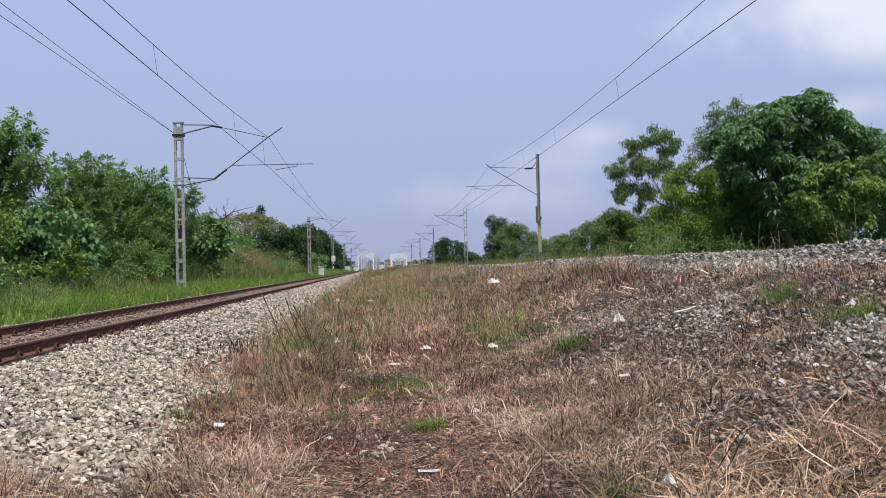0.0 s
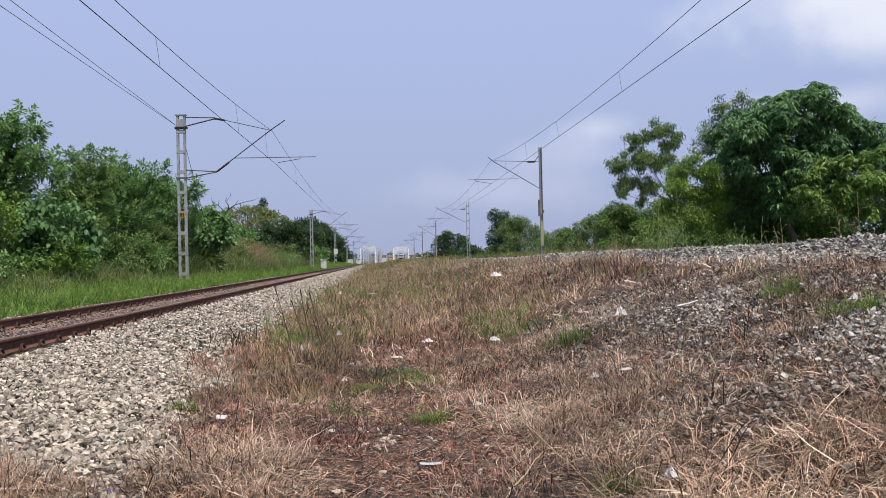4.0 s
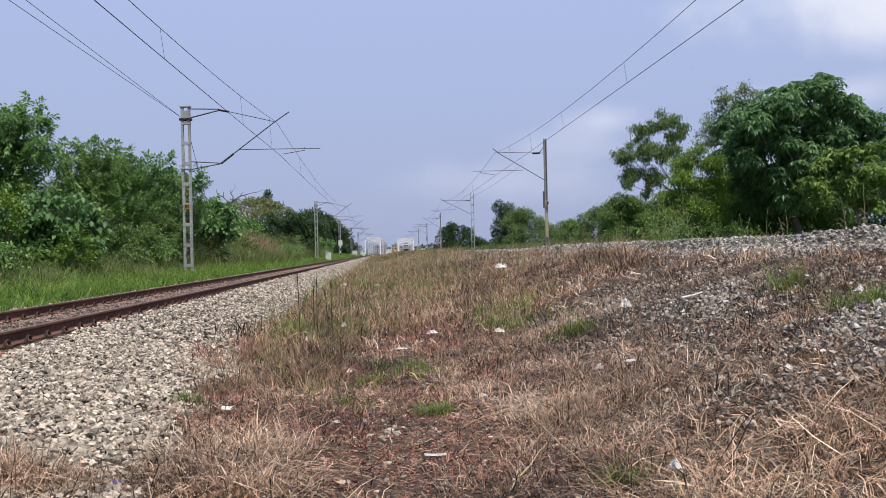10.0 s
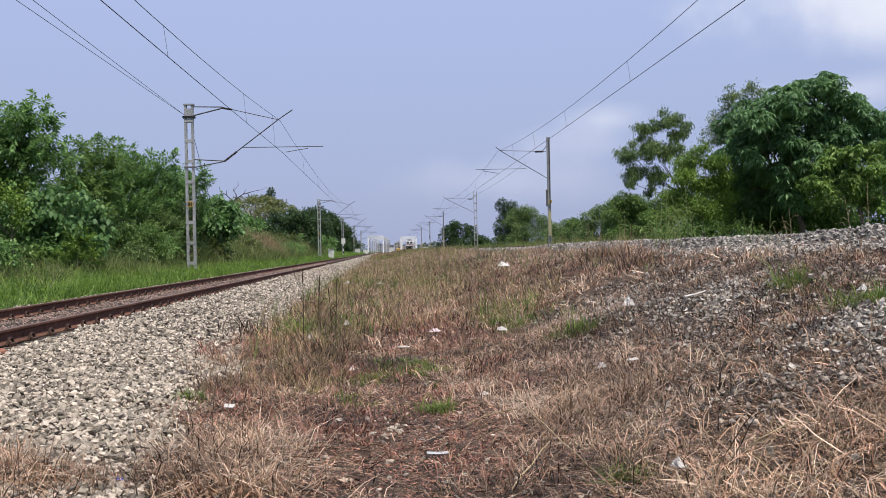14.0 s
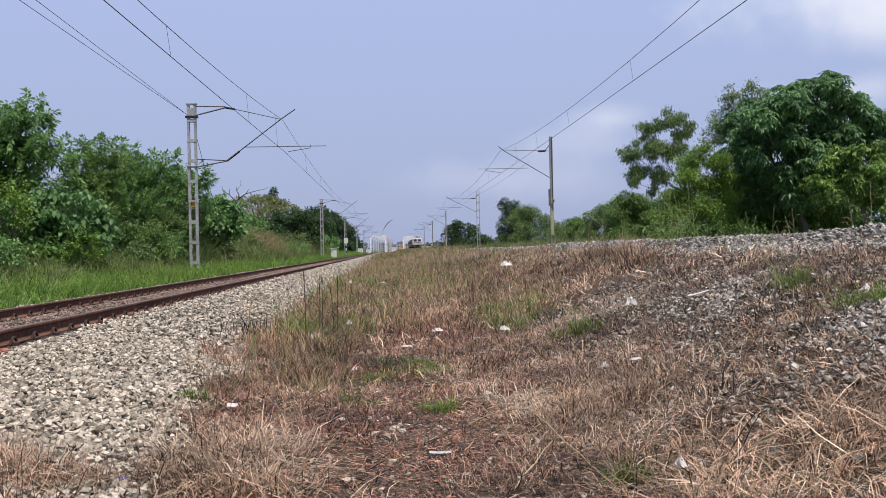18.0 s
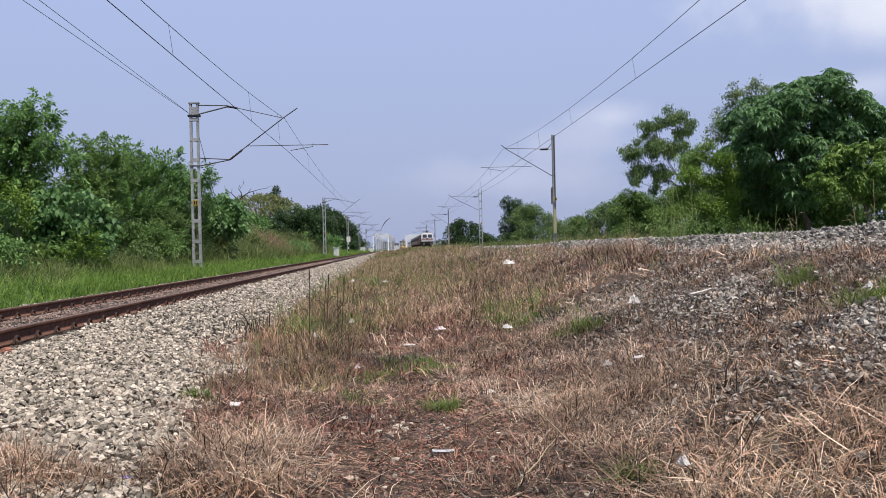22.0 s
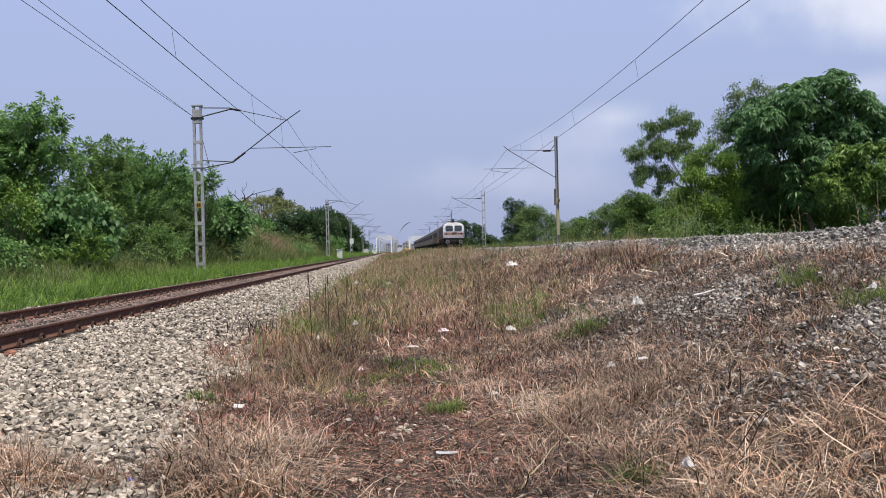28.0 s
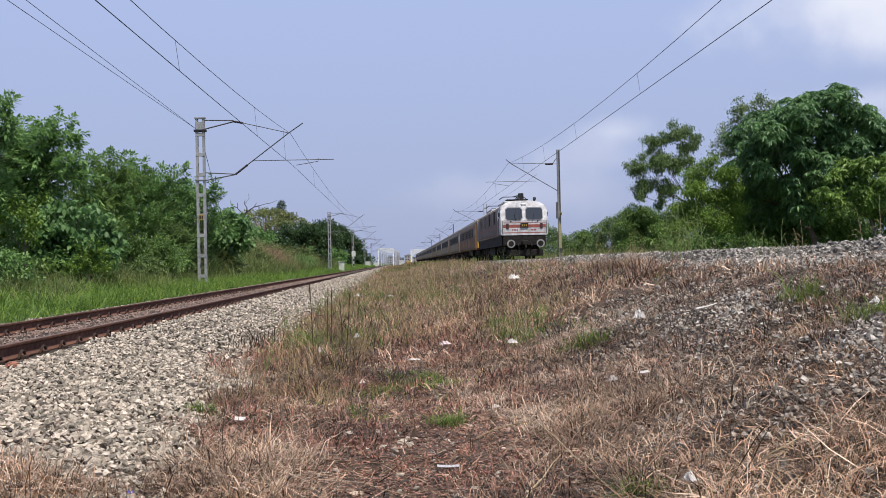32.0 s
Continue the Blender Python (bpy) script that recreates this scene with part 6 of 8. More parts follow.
stuff("dry_grass", "dry brown grass standing in tangled tufts between the tracks", "dry grass", [
    tufts(101, 2500, NEAR, grow, (0.05, 0.22), (0.004, 0.008), (0.3, 1.8), 0.06, 24),
    tufts(102, 380, (-2.8, -0.6, 3.9, 12.0), edge_clumps, (0.12, 0.38), (0.004, 0.007), (0.5, 2.1), 0.09, 52),
    tufts(100, 330, (0.5, 4.0, 3.6, 8.0), straw_beds, (0.12, 0.40), (0.0035, 0.0065), (0.7, 2.2), 0.10, 48),
    tufts(123, 240, (-2.0, -0.4, 9.0, 18.0), lambda x, y: in_dip(x, y) * np.clip(spot(x, y, -1.2, 13.0, 0.6, 3.2), 0, 1), (0.12, 0.42), (0.005, 0.010), (0.1, 1.2), 0.09, 22),
    tufts(103, 3300, MID, grow, (0.06, 0.30), (0.009, 0.016), (0.4, 2.0), 0.10, 15),
    tufts(190, 50, (-1.45, -0.72, 5.0, 5.9), lambda x, y: x * 0 + 1, (0.10, 0.32), (0.005, 0.009), (0.6, 2.2), 0.10, 40),
    tufts(129, 22, (-2.4, -1.95, 4.9, 5.4), lambda x, y: x * 0 + 1, (0.12, 0.34), (0.004, 0.007), (0.4, 2.0), 0.09, 40),
    tufts(130, 12, (-1.85, -1.55, 4.8, 5.15), lambda x, y: x * 0 + 1, (0.10, 0.30), (0.004, 0.006), (0.4, 2.0), 0.08, 34),
    tufts(128, 620, (-1.9, 2.8, 15.0, 46.0), lambda x, y: in_dip(x, y) * (0.1 + 0.9 * clumpy(x + 11, y)), (0.2, 0.6), (0.008, 0.014), (0.1, 1.5), 0.13, 12),
    tufts(197, 9, (4.05, 4.6, 15.3, 16.5), lambda x, y: x * 0 + 1, (0.2, 0.55), (0.005, 0.009), (0.2, 1.3), 0.12, 26),
    tufts(184, 16, (4.6, 5.3, 18.4, 20.6), lambda x, y: x * 0 + 1, (0.25, 0.62), (0.006, 0.010), (0.2, 1.2), 0.14, 34),
    tufts(110, 1250, (4.8, 6.2, 8.0, 36.0), crest, (0.08, 0.30), (0.006, 0.010), (0.1, 1.4), 0.08, 22),
    litter(95, 11000, MID, lambda x, y: in_dip(x, y), (0.06, 0.22), (0.008, 0.014), 0.45),
    field(103, 6000, MID, grow, (0.06, 0.24), (0.008, 0.014), (0.6, 2.1)),
    tufts(106, 1500, (-3.0, 6.0, -7.0, 3.6), lambda x, y: in_dip(x, y) * (0.2 + 0.8 * clumpy(x, y)), (0.06, 0.30), (0.004, 0.007), (0.3, 1.6), 0.07, 18),
    field(104, 26000, (-3.2, 6.0, 34.0, 75.0), lambda x, y: grow_far(x, y) * np.clip((5.6 - x) / 0.8, 0.15, 1), (0.10, 0.42), (0.008, 0.015), (0.1, 1.2)),
    field(97, 18000, (-3.2, 6.0, 75.0, 170.0), grow_far, (0.15, 0.45), (0.02, 0.035), (0.1, 1.0)),
    field(109, 7000, (-3.4, 6.0, 150.0, 400.0), lambda x, y: x * 0 + 0.8, (0.3, 0.7), (0.06, 0.12), (0.1, 0.9)),
    litter(99, 19000, (-2.2, 5.6, 3.3, 11.0), lambda x, y: in_dip(x, y) * (1 - 0.45 * bare_stone(x, y)) * (1 - 0.4 * path_bare(x, y)), (0.03, 0.11), (0.002, 0.005), 0.2),
    litter(107, 3500, (1.6, 5.2, 4.6, 13.5), rubble_at, (0.04, 0.20), (0.004, 0.008), 0.5),
    tufts(127, 420, (1.5, 4.8, 5.0, 11.5), lambda x, y: np.clip(0.25 + 0.75 * rubble_at(x, y), 0, 1) * (1 - 0.8 * bare_stone(x, y)) * np.clip(vnoise(x + 40, y, 0.7) * 2.2 - 0.6, 0, 1), (0.08, 0.30), (0.003, 0.006), (0.8, 2.3), 0.10, 34),
    litter(193, 7000, (1.2, 4.0, 3.9, 6.8), lambda x, y: 0.6 + 0.4 * straw_beds(x, y), (0.025, 0.10), (0.0025, 0.005), 0.5),
    tufts(194, 34, (-2.9, -1.6, 3.7, 5.2), lambda x, y: x * 0 + 0.7, (0.12, 0.38), (0.005, 0.009), (0.5, 2.1), 0.09, 30),
    litter(105, 14000, NEAR, lambda x, y: in_dip(x, y) * (1 - 0.6 * path_bare(x, y)) * (1 - 0.6 * bare_stone(x, y)) * (1 - 0.6 * rubble_at(x, y)), (0.05, 0.2), (0.004, 0.008), 0.35)], M_DRY)
stuff("straw", "pale straw lying loose among the dry grass", "straw", [
    tufts(111, 900, NEAR, grow, (0.07, 0.26), (0.003, 0.005), (0.6, 1.7), 0.07, 20),
    tufts(119, 330, (-2.8, -0.6, 3.7, 7.0), edge_clumps, (0.14, 0.38), (0.004, 0.006), (0.7, 2.1), 0.10, 22),
    tufts(192, 30, (-1.45, -0.72, 5.0, 6.0), lambda x, y: x * 0 + 1, (0.12, 0.34), (0.005, 0.009), (0.6, 2.2), 0.10, 30),
    tufts(195, 14, (-2.9, -1.7, 3.8, 5.2), lambda x, y: x * 0 + 1, (0.14, 0.40), (0.005, 0.008), (0.4, 2.0), 0.09, 20),
    tufts(196, 290, (0.75, 2.3, 5.0, 9.2), lambda x, y: 0.15 + 0.85 * clumpy(x + 44, y), (0.07, 0.24), (0.004, 0.007), (0.5, 2.1), 0.09, 20),
    tufts(112, 185, (0.5, 4.0, 3.6, 8.0), straw_beds, (0.12, 0.36), (0.0035, 0.0065), (1.0, 2.5), 0.13, 36),
    tufts(113, 1700, MID, grow, (0.08, 0.30), (0.008, 0.014), (0.5, 2.0), 0.10, 11),
    tufts(185, 330, (1.6, 3.6, 6.4, 12.5), lambda x, y: (0.15 + 0.85 * clumpy(x + 30, y)) * (1 - 0.7 * bare_stone(x, y)) * (1 - 0.7 * rubble_at(x, y)), (0.08, 0.28), (0.003, 0.006), (0.6, 2.1), 0.09, 18),
    tufts(115, 1000, (4.8, 6.2, 8.0, 36.0), crest, (0.08, 0.26), (0.005, 0.009), (0.3, 1.5), 0.07, 16),
    field(114, 25000, (-3.2, 6.0, 34.0, 110.0), lambda x, y: in_dip(x, y) * clumpy(x, y), (0.12, 0.42), (0.008, 0.016), (0.1, 1.2)),
    litter(116, 9000, NEAR, lambda x, y: in_dip(x, y) * (1 - 0.8 * path_bare(x, y)) * (1 - 0.7 * bare_stone(x, y)) * (1 - 0.6 * rubble_at(x, y)) * (0.3 + 0.7 * clumpy(x, y)), (0.06, 0.24), (0.002, 0.005), 0.25),
    litter(98, 15000, (-2.2, 5.6, 3.3, 11.0), lambda x, y: in_dip(x, y) * (0.25 + 0.75 * clumpy(x + 7, y)) * (1 - 0.7 * path_bare(x, y)) * (1 - 0.6 * rubble_at(x, y)), (0.03, 0.12), (0.002, 0.004), 0.2),
    litter(96, 7000, MID, lambda x, y: in_dip(x, y) * (0.3 + 0.7 * clumpy(x + 7, y)), (0.08, 0.26), (0.007, 0.013), 0.45),
    litter(117, 280, (0.9, 3.6, 3.7, 6.2), lambda x, y: 0.12 + 0.88 * straw_beds(x, y), (0.15, 0.45), (0.004, 0.007), 0.25),
    litter(118, 160, (-2.4, 0.4, 4.4, 6.6), lambda x, y: 0.05 + 0.95 * edge_clumps(x, y), (0.2, 0.45), (0.004, 0.006), 0.5)], M_STRAW)
stuff("olive_stems", "tall thin olive-tan grass stems along the strip", "dry grass", [
    tufts(181, 980, (-1.9, 3.0, 14.0, 46.0), lambda x, y: in_dip(x, y) * (0.08 + 0.92 * clumpy(x + 17, y)), (0.18, 0.56), (0.008, 0.014), (0.1, 1.6), 0.13, 13),
    tufts(182, 800, (-2.0, 5.4, 46.0, 90.0), lambda x, y: in_dip(x, y) * (0.2 + 0.8 * clumpy(x + 17, y)), (0.25, 0.7), (0.010, 0.018), (0.05, 1.0), 0.2, 10),
    tufts(183, 160, (-1.9, -0.5, 8.0, 15.0), lambda x, y: in_dip(x, y), (0.15, 0.5), (0.003, 0.006), (0.1, 1.2), 0.06, 12)],
    leaf_material("olive_tan_blade", (0.24, 0.18, 0.085), (0.50, 0.385, 0.20), 0.6, 0.15, 0.02))
stuff("red_brown_cover", "low reddish-brown withered ground cover", "withered plants", [
    tufts(126, 1500, (-2.0, 5.2, 14.0, 40.0), lambda x, y: in_dip(x, y) * np.clip(vnoise(x + 15, y, 1.5) * 2.0 - 0.7, 0, 1), (0.05, 0.24), (0.008, 0.014), (0.3, 1.6), 0.12, 15),
    tufts(121, 3000, (-1.6, 2.4, 5.0, 22.0), lambda x, y: in_dip(x, y) * np.clip(vnoise(x + 5, y, 0.9) * 1.6 - 0.75 + spot(x, y, 0.6, 14, 1.1, 4.2) + 0.5 * spot(x, y, -0.5, 7.0, 0.5, 1.0), 0, 1), (0.03, 0.13), (0.006, 0.012), (0.3, 1.5), 0.08, 16),
    tufts(188, 16, (-2.3, -1.5, 10.6, 13.2), lambda x, y: x * 0 + 1, (0.10, 0.36), (0.008, 0.014), (0.3, 1.6), 0.10, 22),
    tufts(189, 26, (-1.9, -1.2, 7.0, 9.4), lambda x, y: x * 0 + 0.8, (0.05, 0.17), (0.005, 0.010), (0.3, 1.7), 0.07, 24),
    tufts(124, 45, (-2.0, -0.4, 9.0, 18.0), lambda x, y: in_dip(x, y) * np.clip(spot(x, y, -1.2, 13.0, 0.6, 3.2), 0, 1), (0.12, 0.42), (0.005, 0.010), (0.1, 1.2), 0.09, 26),
    tufts(191, 70, (2.0, 2.9, 7.6, 9.2), lambda x, y: x * 0 + 0.8, (0.03, 0.10), (0.005, 0.010), (0.5, 1.8), 0.07, 16),
    tufts(122, 500, (1.5, 5.5, 6.0, 14.0), lambda x, y: np.clip(vnoise(x + 50, y, 0.7) * 2.4 - 1.3, 0, 1), (0.03, 0.12), (0.005, 0.010), (0.3, 1.5), 0.07, 14),
    litter(125, 19000, (-1.4, 1.2, 4.4, 9.0), lambda x, y: np.clip(path_bare(x, y), 0, 1), (0.012, 0.06), (0.003, 0.007), 0.15)],
    leaf_material("red_brown_blade", (0.26, 0.118, 0.078), (0.46, 0.24, 0.16), 0.6, 0.1, 0.012))
# withered stems, most added near-black to paint shade into the gaps of the grass
stuff("dark_stems", "thin dark withered stems, many standing in for shade gaps in the dry grass", "withered plants", [
    tufts(171, 1300, (-2.4, 5.6, 3.4, 12.0), lambda x, y: in_dip(x, y) * (0.12 + 0.88 * clumpy(x + 2, y)) * (1 - 0.5 * path_bare(x, y)), (0.05, 0.22), (0.005, 0.009), (0.2, 1.8), 0.07, 15),
    tufts(176, 130, (-2.0, -0.4, 9.0, 18.0), lambda x, y: in_dip(x, y) * np.clip(spot(x, y, -1.2, 13.0, 0.6, 3.2), 0, 1), (0.12, 0.42), (0.005, 0.010), (0.1, 1.2), 0.09, 18),
    tufts(186, 8, (-2.5, -1.85, 12.2, 14.2), lambda x, y: x * 0 + 1, (0.12, 0.46), (0.008, 0.015), (0.1, 1.2), 0.10, 20),
    tufts(187, 12, (-0.95, -0.6, 10.8, 11.6), lambda x, y: x * 0 + 1, (0.12, 0.40), (0.007, 0.012), (0.2, 1.4), 0.08, 18),
    tufts(179, 14, (-2.9, -1.6, 3.7, 5.2), lambda x, y: x * 0 + 0.6, (0.14, 0.42), (0.004, 0.007), (0.1, 1.2), 0.08, 24),
    tufts(174, 100, (-2.8, -0.6, 3.9, 12.0), edge_clumps, (0.10, 0.30), (0.004, 0.007), (0.2, 1.5), 0.08, 26),
    tufts(172, 1300, (-2.6, 6.0, 12.0, 40.0), lambda x, y: in_dip(x, y) * (0.15 + 0.85 * clumpy(x + 2, y)), (0.08, 0.36), (0.007, 0.014), (0.2, 1.7), 0.12, 14),
    tufts(175, 11, (4.05, 4.55, 15.3, 16.5), lambda x, y: x * 0 + 0.9, (0.2, 0.55), (0.006, 0.010), (0.1, 0.9), 0.12, 26),
    tufts(178, 8, (5.7, 6.0, 18.6, 20.2), lambda x, y: x * 0 + 0.9, (0.25, 0.55), (0.006, 0.010), (0.1, 0.9), 0.10, 26),
    litter(177, 9000, (1.6, 5.2, 4.6, 13.5), rubble_at, (0.04, 0.18), (0.003, 0.006), 0.3),
    litter(173, 26000, (-2.2, 5.6, 3.4, 11.0), lambda x, y: in_dip(x, y) * (1 - 0.5 * path_bare(x, y)), (0.03, 0.14), (0.004, 0.009), 0.35)],
    leaf_material("dark_stem_and_gap_blade", (0.030, 0.020, 0.014), (0.09, 0.058, 0.040), 0.5, 0.02))
GREEN = [(1.9, 14.0, 0.35, 1.2), (1.65, 12.4, 0.25, 0.7), (2.1, 10.25, 0.2, 0.3), (0.38, 7.38, 0.16, 0.2), (-0.23, 9.25, 0.4, 0.4), (0.28, 9.75, 0.35, 0.35), (-1.66, 7.85, 0.1, 0.14), (4.0, 8.6, 0.2, 0.25),
         (3.95, 7.25, 0.35, 0.3), (-1.5, 18.0, 0.4, 1.2), (-0.95, 6.2, 0.16, 0.2), (-0.4, 7.9, 0.25, 0.25), (-1.3, 32, 0.9, 6.0), (-0.9, 70, 1.6, 26), (-0.9, 14.5, 0.5, 1.2), (-1.6, 22, 0.5, 2.0), (4.0, 70, 1.6, 20), (3.0, 110, 3.0, 30), (2.3, 13, 0.4, 1.0), (1.4, 62, 1.4, 14), (0.6, 45, 0.8, 8), (2.1, 42, 0.5, 6), (1.3, 28, 0.3, 4)]
green_at = lambda x, y: np.clip(sum(spot(x, y, *g) for g in GREEN), 0, 1) * (0.35 + 0.65 * clumpy(x + 3, y))
stuff("green_grass", "small tufts of green grass growing through the dry cover", "green grass", [
    tufts(131, 4600, (-2.6, 5.2, 4.4, 12.5), lambda x, y: green_at(x, y), (0.03, 0.15), (0.004, 0.009), (0.1, 1.4), 0.05, 20),
    tufts(132, 3200, (-2.6, 6.2, 12.0, 36.0), green_at, (0.12, 0.42), (0.006, 0.012), (0.1, 1.3), 0.08, 15),
    tufts(135, 260, (-2.4, 6.0, 14.0, 46.0), lambda x, y: in_dip(x, y) * (0.3 + 0.7 * clumpy(x + 8, y)), (0.35, 0.95), (0.006, 0.011), (0.05, 0.6), 0.06, 7),
    field(133, 13000, (-2.8, 6.2, 34.0, 140.0), green_at, (0.15, 0.45), (0.010, 0.022), (0.1, 0.9)),
    *[tufts(136 + k, 9, (gx - gr, gx + gr, gy - gr, gy + gr), lambda x, y: x * 0 + 1, (0.08, gh), (0.005, 0.010), (0.2, 1.5), 0.045, 26)
      for k, (gx, gy, gr, gh) in enumerate(((-1.67, 7.92, 0.07, 0.12), (2.12, 10.3, 0.2, 0.32), (2.02, 14.9, 0.5, 0.42), (1.75, 13.4, 0.4, 0.36), (4.08, 8.75, 0.20, 0.40), (3.85, 7.12, 0.18, 0.28), (0.37, 7.34, 0.09, 0.13), (-1.33, 13.3, 0.16, 0.62), (-1.28, 13.5, 0.12, 0.6), (-1.36, 13.2, 0.14, 0.6), (-1.25, 13.35, 0.16, 0.55), (0.3, 10.2, 0.3, 0.12), (0.1, 10.4, 0.3, 0.12), (-0.52, 20.3, 0.3, 0.5), (-1.25, 14.2, 0.2, 0.45), (-1.0, 12.0, 0.25, 0.36), (-1.5, 13.0, 0.25, 0.40), (-0.7, 15.6, 0.3, 0.4), (1.15, 4.6, 0.10, 0.16)))],
    field(134, 3000, (-3.2, 6.0, 100.0, 400.0), lambda x, y: x * 0 + 0.9, (0.3, 0.7), (0.05, 0.10), (0.1, 0.9))],
    leaf_material("tuft_green_blade", (0.135, 0.205, 0.040), (0.24, 0.325, 0.075), 0.5))
verge = lambda x, y: np.clip((-7.75 - x) / 0.5, 0, 1)
near_verge = lambda x, y: np.clip((-7.75 - x) / 0.5, 0, 1) * np.clip(1.25 - (-9.2 - x) / 3.0, 0.25, 1) * (0.4 + 0.6 * clumpy(x, y * 0.7))
weedy = lambda x, y: np.clip((-9.3 - x) / 1.6, 0, 1) * (0.35 + 0.65 * clumpy(x + 6, y * 0.6))
stuff("verge_grass", "lush green grass along the far side of the rusty track", "grass", [
    tufts(141, 3000, (-12.5, -7.6, 14.0, 60.0), near_verge, (0.16, 0.60), (0.012, 0.024), (0.4, 1.8), 0.14, 18),
    tufts(145, 420, (-12.5, -7.6, -7.0, 14.0), verge, (0.16, 0.60), (0.012, 0.024), (0.4, 1.8), 0.16, 16),
    field(144, 9000, (-12.5, -7.6, 14.0, 60.0), verge, (0.08, 0.3), (0.014, 0.026), (0.3, 1.4)),
    tufts(142, 1500, (-11.5, -7.6, 60.0, 150.0), near_verge, (0.15, 0.6), (0.025, 0.045), (0.1, 1.2), 0.2, 10),
    field(143, 7000, (-14.0, -7.8, 150.0, 385.0), verge, (0.4, 0.9), (0.06, 0.12), (0.1, 0.9))], M_GRASS)
stuff("tall_grass", "tall dull green grass and weeds on the bank below the thicket", "tall grass", [
    tufts(155, 1300, (-14.0, -9.0, 14.0, 60.0), weedy, (0.2, 0.85), (0.014, 0.030), (0.3, 1.7), 0.18, 18),
    tufts(151, 700, (-16.0, -10.8, 22.0, 60.0), lambda x, y: np.clip((-10.6 - x) / 1.0, 0, 1), (0.35, 1.1), (0.016, 0.032), (0.2, 1.5), 0.22, 18),
    tufts(156, 640, (-13.4, -10.7, 72.0, 93.0), lambda x, y: 0.3 + 0.7 * clumpy(x * 0.5, y * 0.3), (0.7, 1.7), (0.02, 0.045), (0.2, 1.4), 0.35, 18),
    tufts(152, 1700, (-21.0, -10.4, 52.0, 190.0), lambda x, y: np.clip((-10.2 - x) / 1.4, 0, 1) * (0.3 + 0.7 * clumpy(x * 0.5, y * 0.2)), (0.7, 2.2), (0.03, 0.055), (0.1, 1.1), 0.35, 14),
    field(153, 13000, (13.0, 18.0, 52.0, 130.0), lambda x, y: np.clip((x - 11.0) / 1.0, 0, 1), (0.5, 1.4), (0.02, 0.04), (0.1, 0.8)),
    field(157, 6000, (16.0, 34.0, 62.0, 125.0), lambda x, y: np.clip((x / y - 0.2) * 20, 0, 1), (0.8, 1.9), (0.03, 0.06), (0.1, 0.9)),
    field(154, 8000, (11.0, 22.0, 130.0, 385.0), lambda x, y: x * 0 + 1, (0.6, 1.4), (0.06, 0.12), (0.1, 0.8))], M_WEED)
stuff("reddish_grass", "tall reddish-brown flowering grass on top of the bank", "tall grass", [
    tufts(161, 640, (-16.0, -10.2, 76.0, 104.0), lambda x, y: np.clip(1.2 * spot(x, y, -13.3, 95, 1.2, 6), 0, 1), (1.2, 2.4), (0.03, 0.055), (0.1, 1.0), 0.4, 18)], M_GRASS_RED)


# ---------------------------------------------------------------- stones
def ico_stone(seed):
    rng = np.random.RandomState(seed)
    g = (1 + 5 ** 0.5) / 2
    v = np.array([(-1, g, 0), (1, g, 0), (-1, -g, 0), (1, -g, 0), (0, -1, g), (0, 1, g), (0, -1, -g), (0, 1, -g), (g, 0, -1), (g, 0, 1), (-g, 0, -1), (-g, 0, 1)], dtype=float)
    v /= np.linalg.norm(v, axis=1)[:, None]
    v *= (0.55 + 0.75 * rng.rand(12))[:, None]
    v *= np.array([0.62, 0.46, 0.34]) * (0.8 + 0.4 * rng.rand(3))
    t = np.array([(0, 11, 5), (0, 5, 1), (0, 1, 7), (0, 7, 10), (0, 10, 11), (1, 5, 9), (5, 11, 4), (11, 10, 2), (10, 7, 6), (7, 1, 8),
                  (3, 9, 4), (3, 4, 2), (3, 2, 6), (3, 6, 8), (3, 8, 9), (4, 9, 5), (2, 4, 11), (6, 2, 10), (8, 6, 7), (9, 8, 1)])
    return v, t


def chip_stone(seed):
    rng = np.random.RandomState(seed)
    v = np.array([(1, 0, 0), (-1, 0, 0), (0, 1, 0), (0, -1, 0), (0, 0, 1), (0, 0, -1)], dtype=float) * (0.4 + 0.5 * rng.rand(6))[:, None] * np.array([0.7, 0.55, 0.45])
    t = np.array([(0, 2, 4), (2, 1, 4), (1, 3, 4), (3, 0, 4), (2, 0, 5), (1, 2, 5), (3, 1, 5), (0, 3, 5)])
    return v, t


def block_stone(seed):
    """An angular broken block."""
    rng = np.random.RandomState(1000 + seed)
    v = np.array([(a, b, d) for a in (-1, 1) for b in (-1, 1) for d in (-1, 1)], dtype=float)
    v = (v + rng.normal(size=(8, 3)) * 0.33) * np.array([0.44, 0.33, 0.25]) * (0.8 + 0.4 * rng.rand(3))
    t = np.array([(0, 1, 3), (0, 3, 2), (4, 6, 7), (4, 7, 5), (0, 4, 5), (0, 5, 1), (2, 3, 7), (2, 7, 6), (0, 2, 6), (0, 6, 4), (1, 5, 7), (1, 7, 3)])
    return v, t


BLOCKS = [block_stone(k) for k in range(12)]
STONES = [ico_stone(k) for k in range(10)]
CHIPS = [chip_stone(k) for k in range(6)]


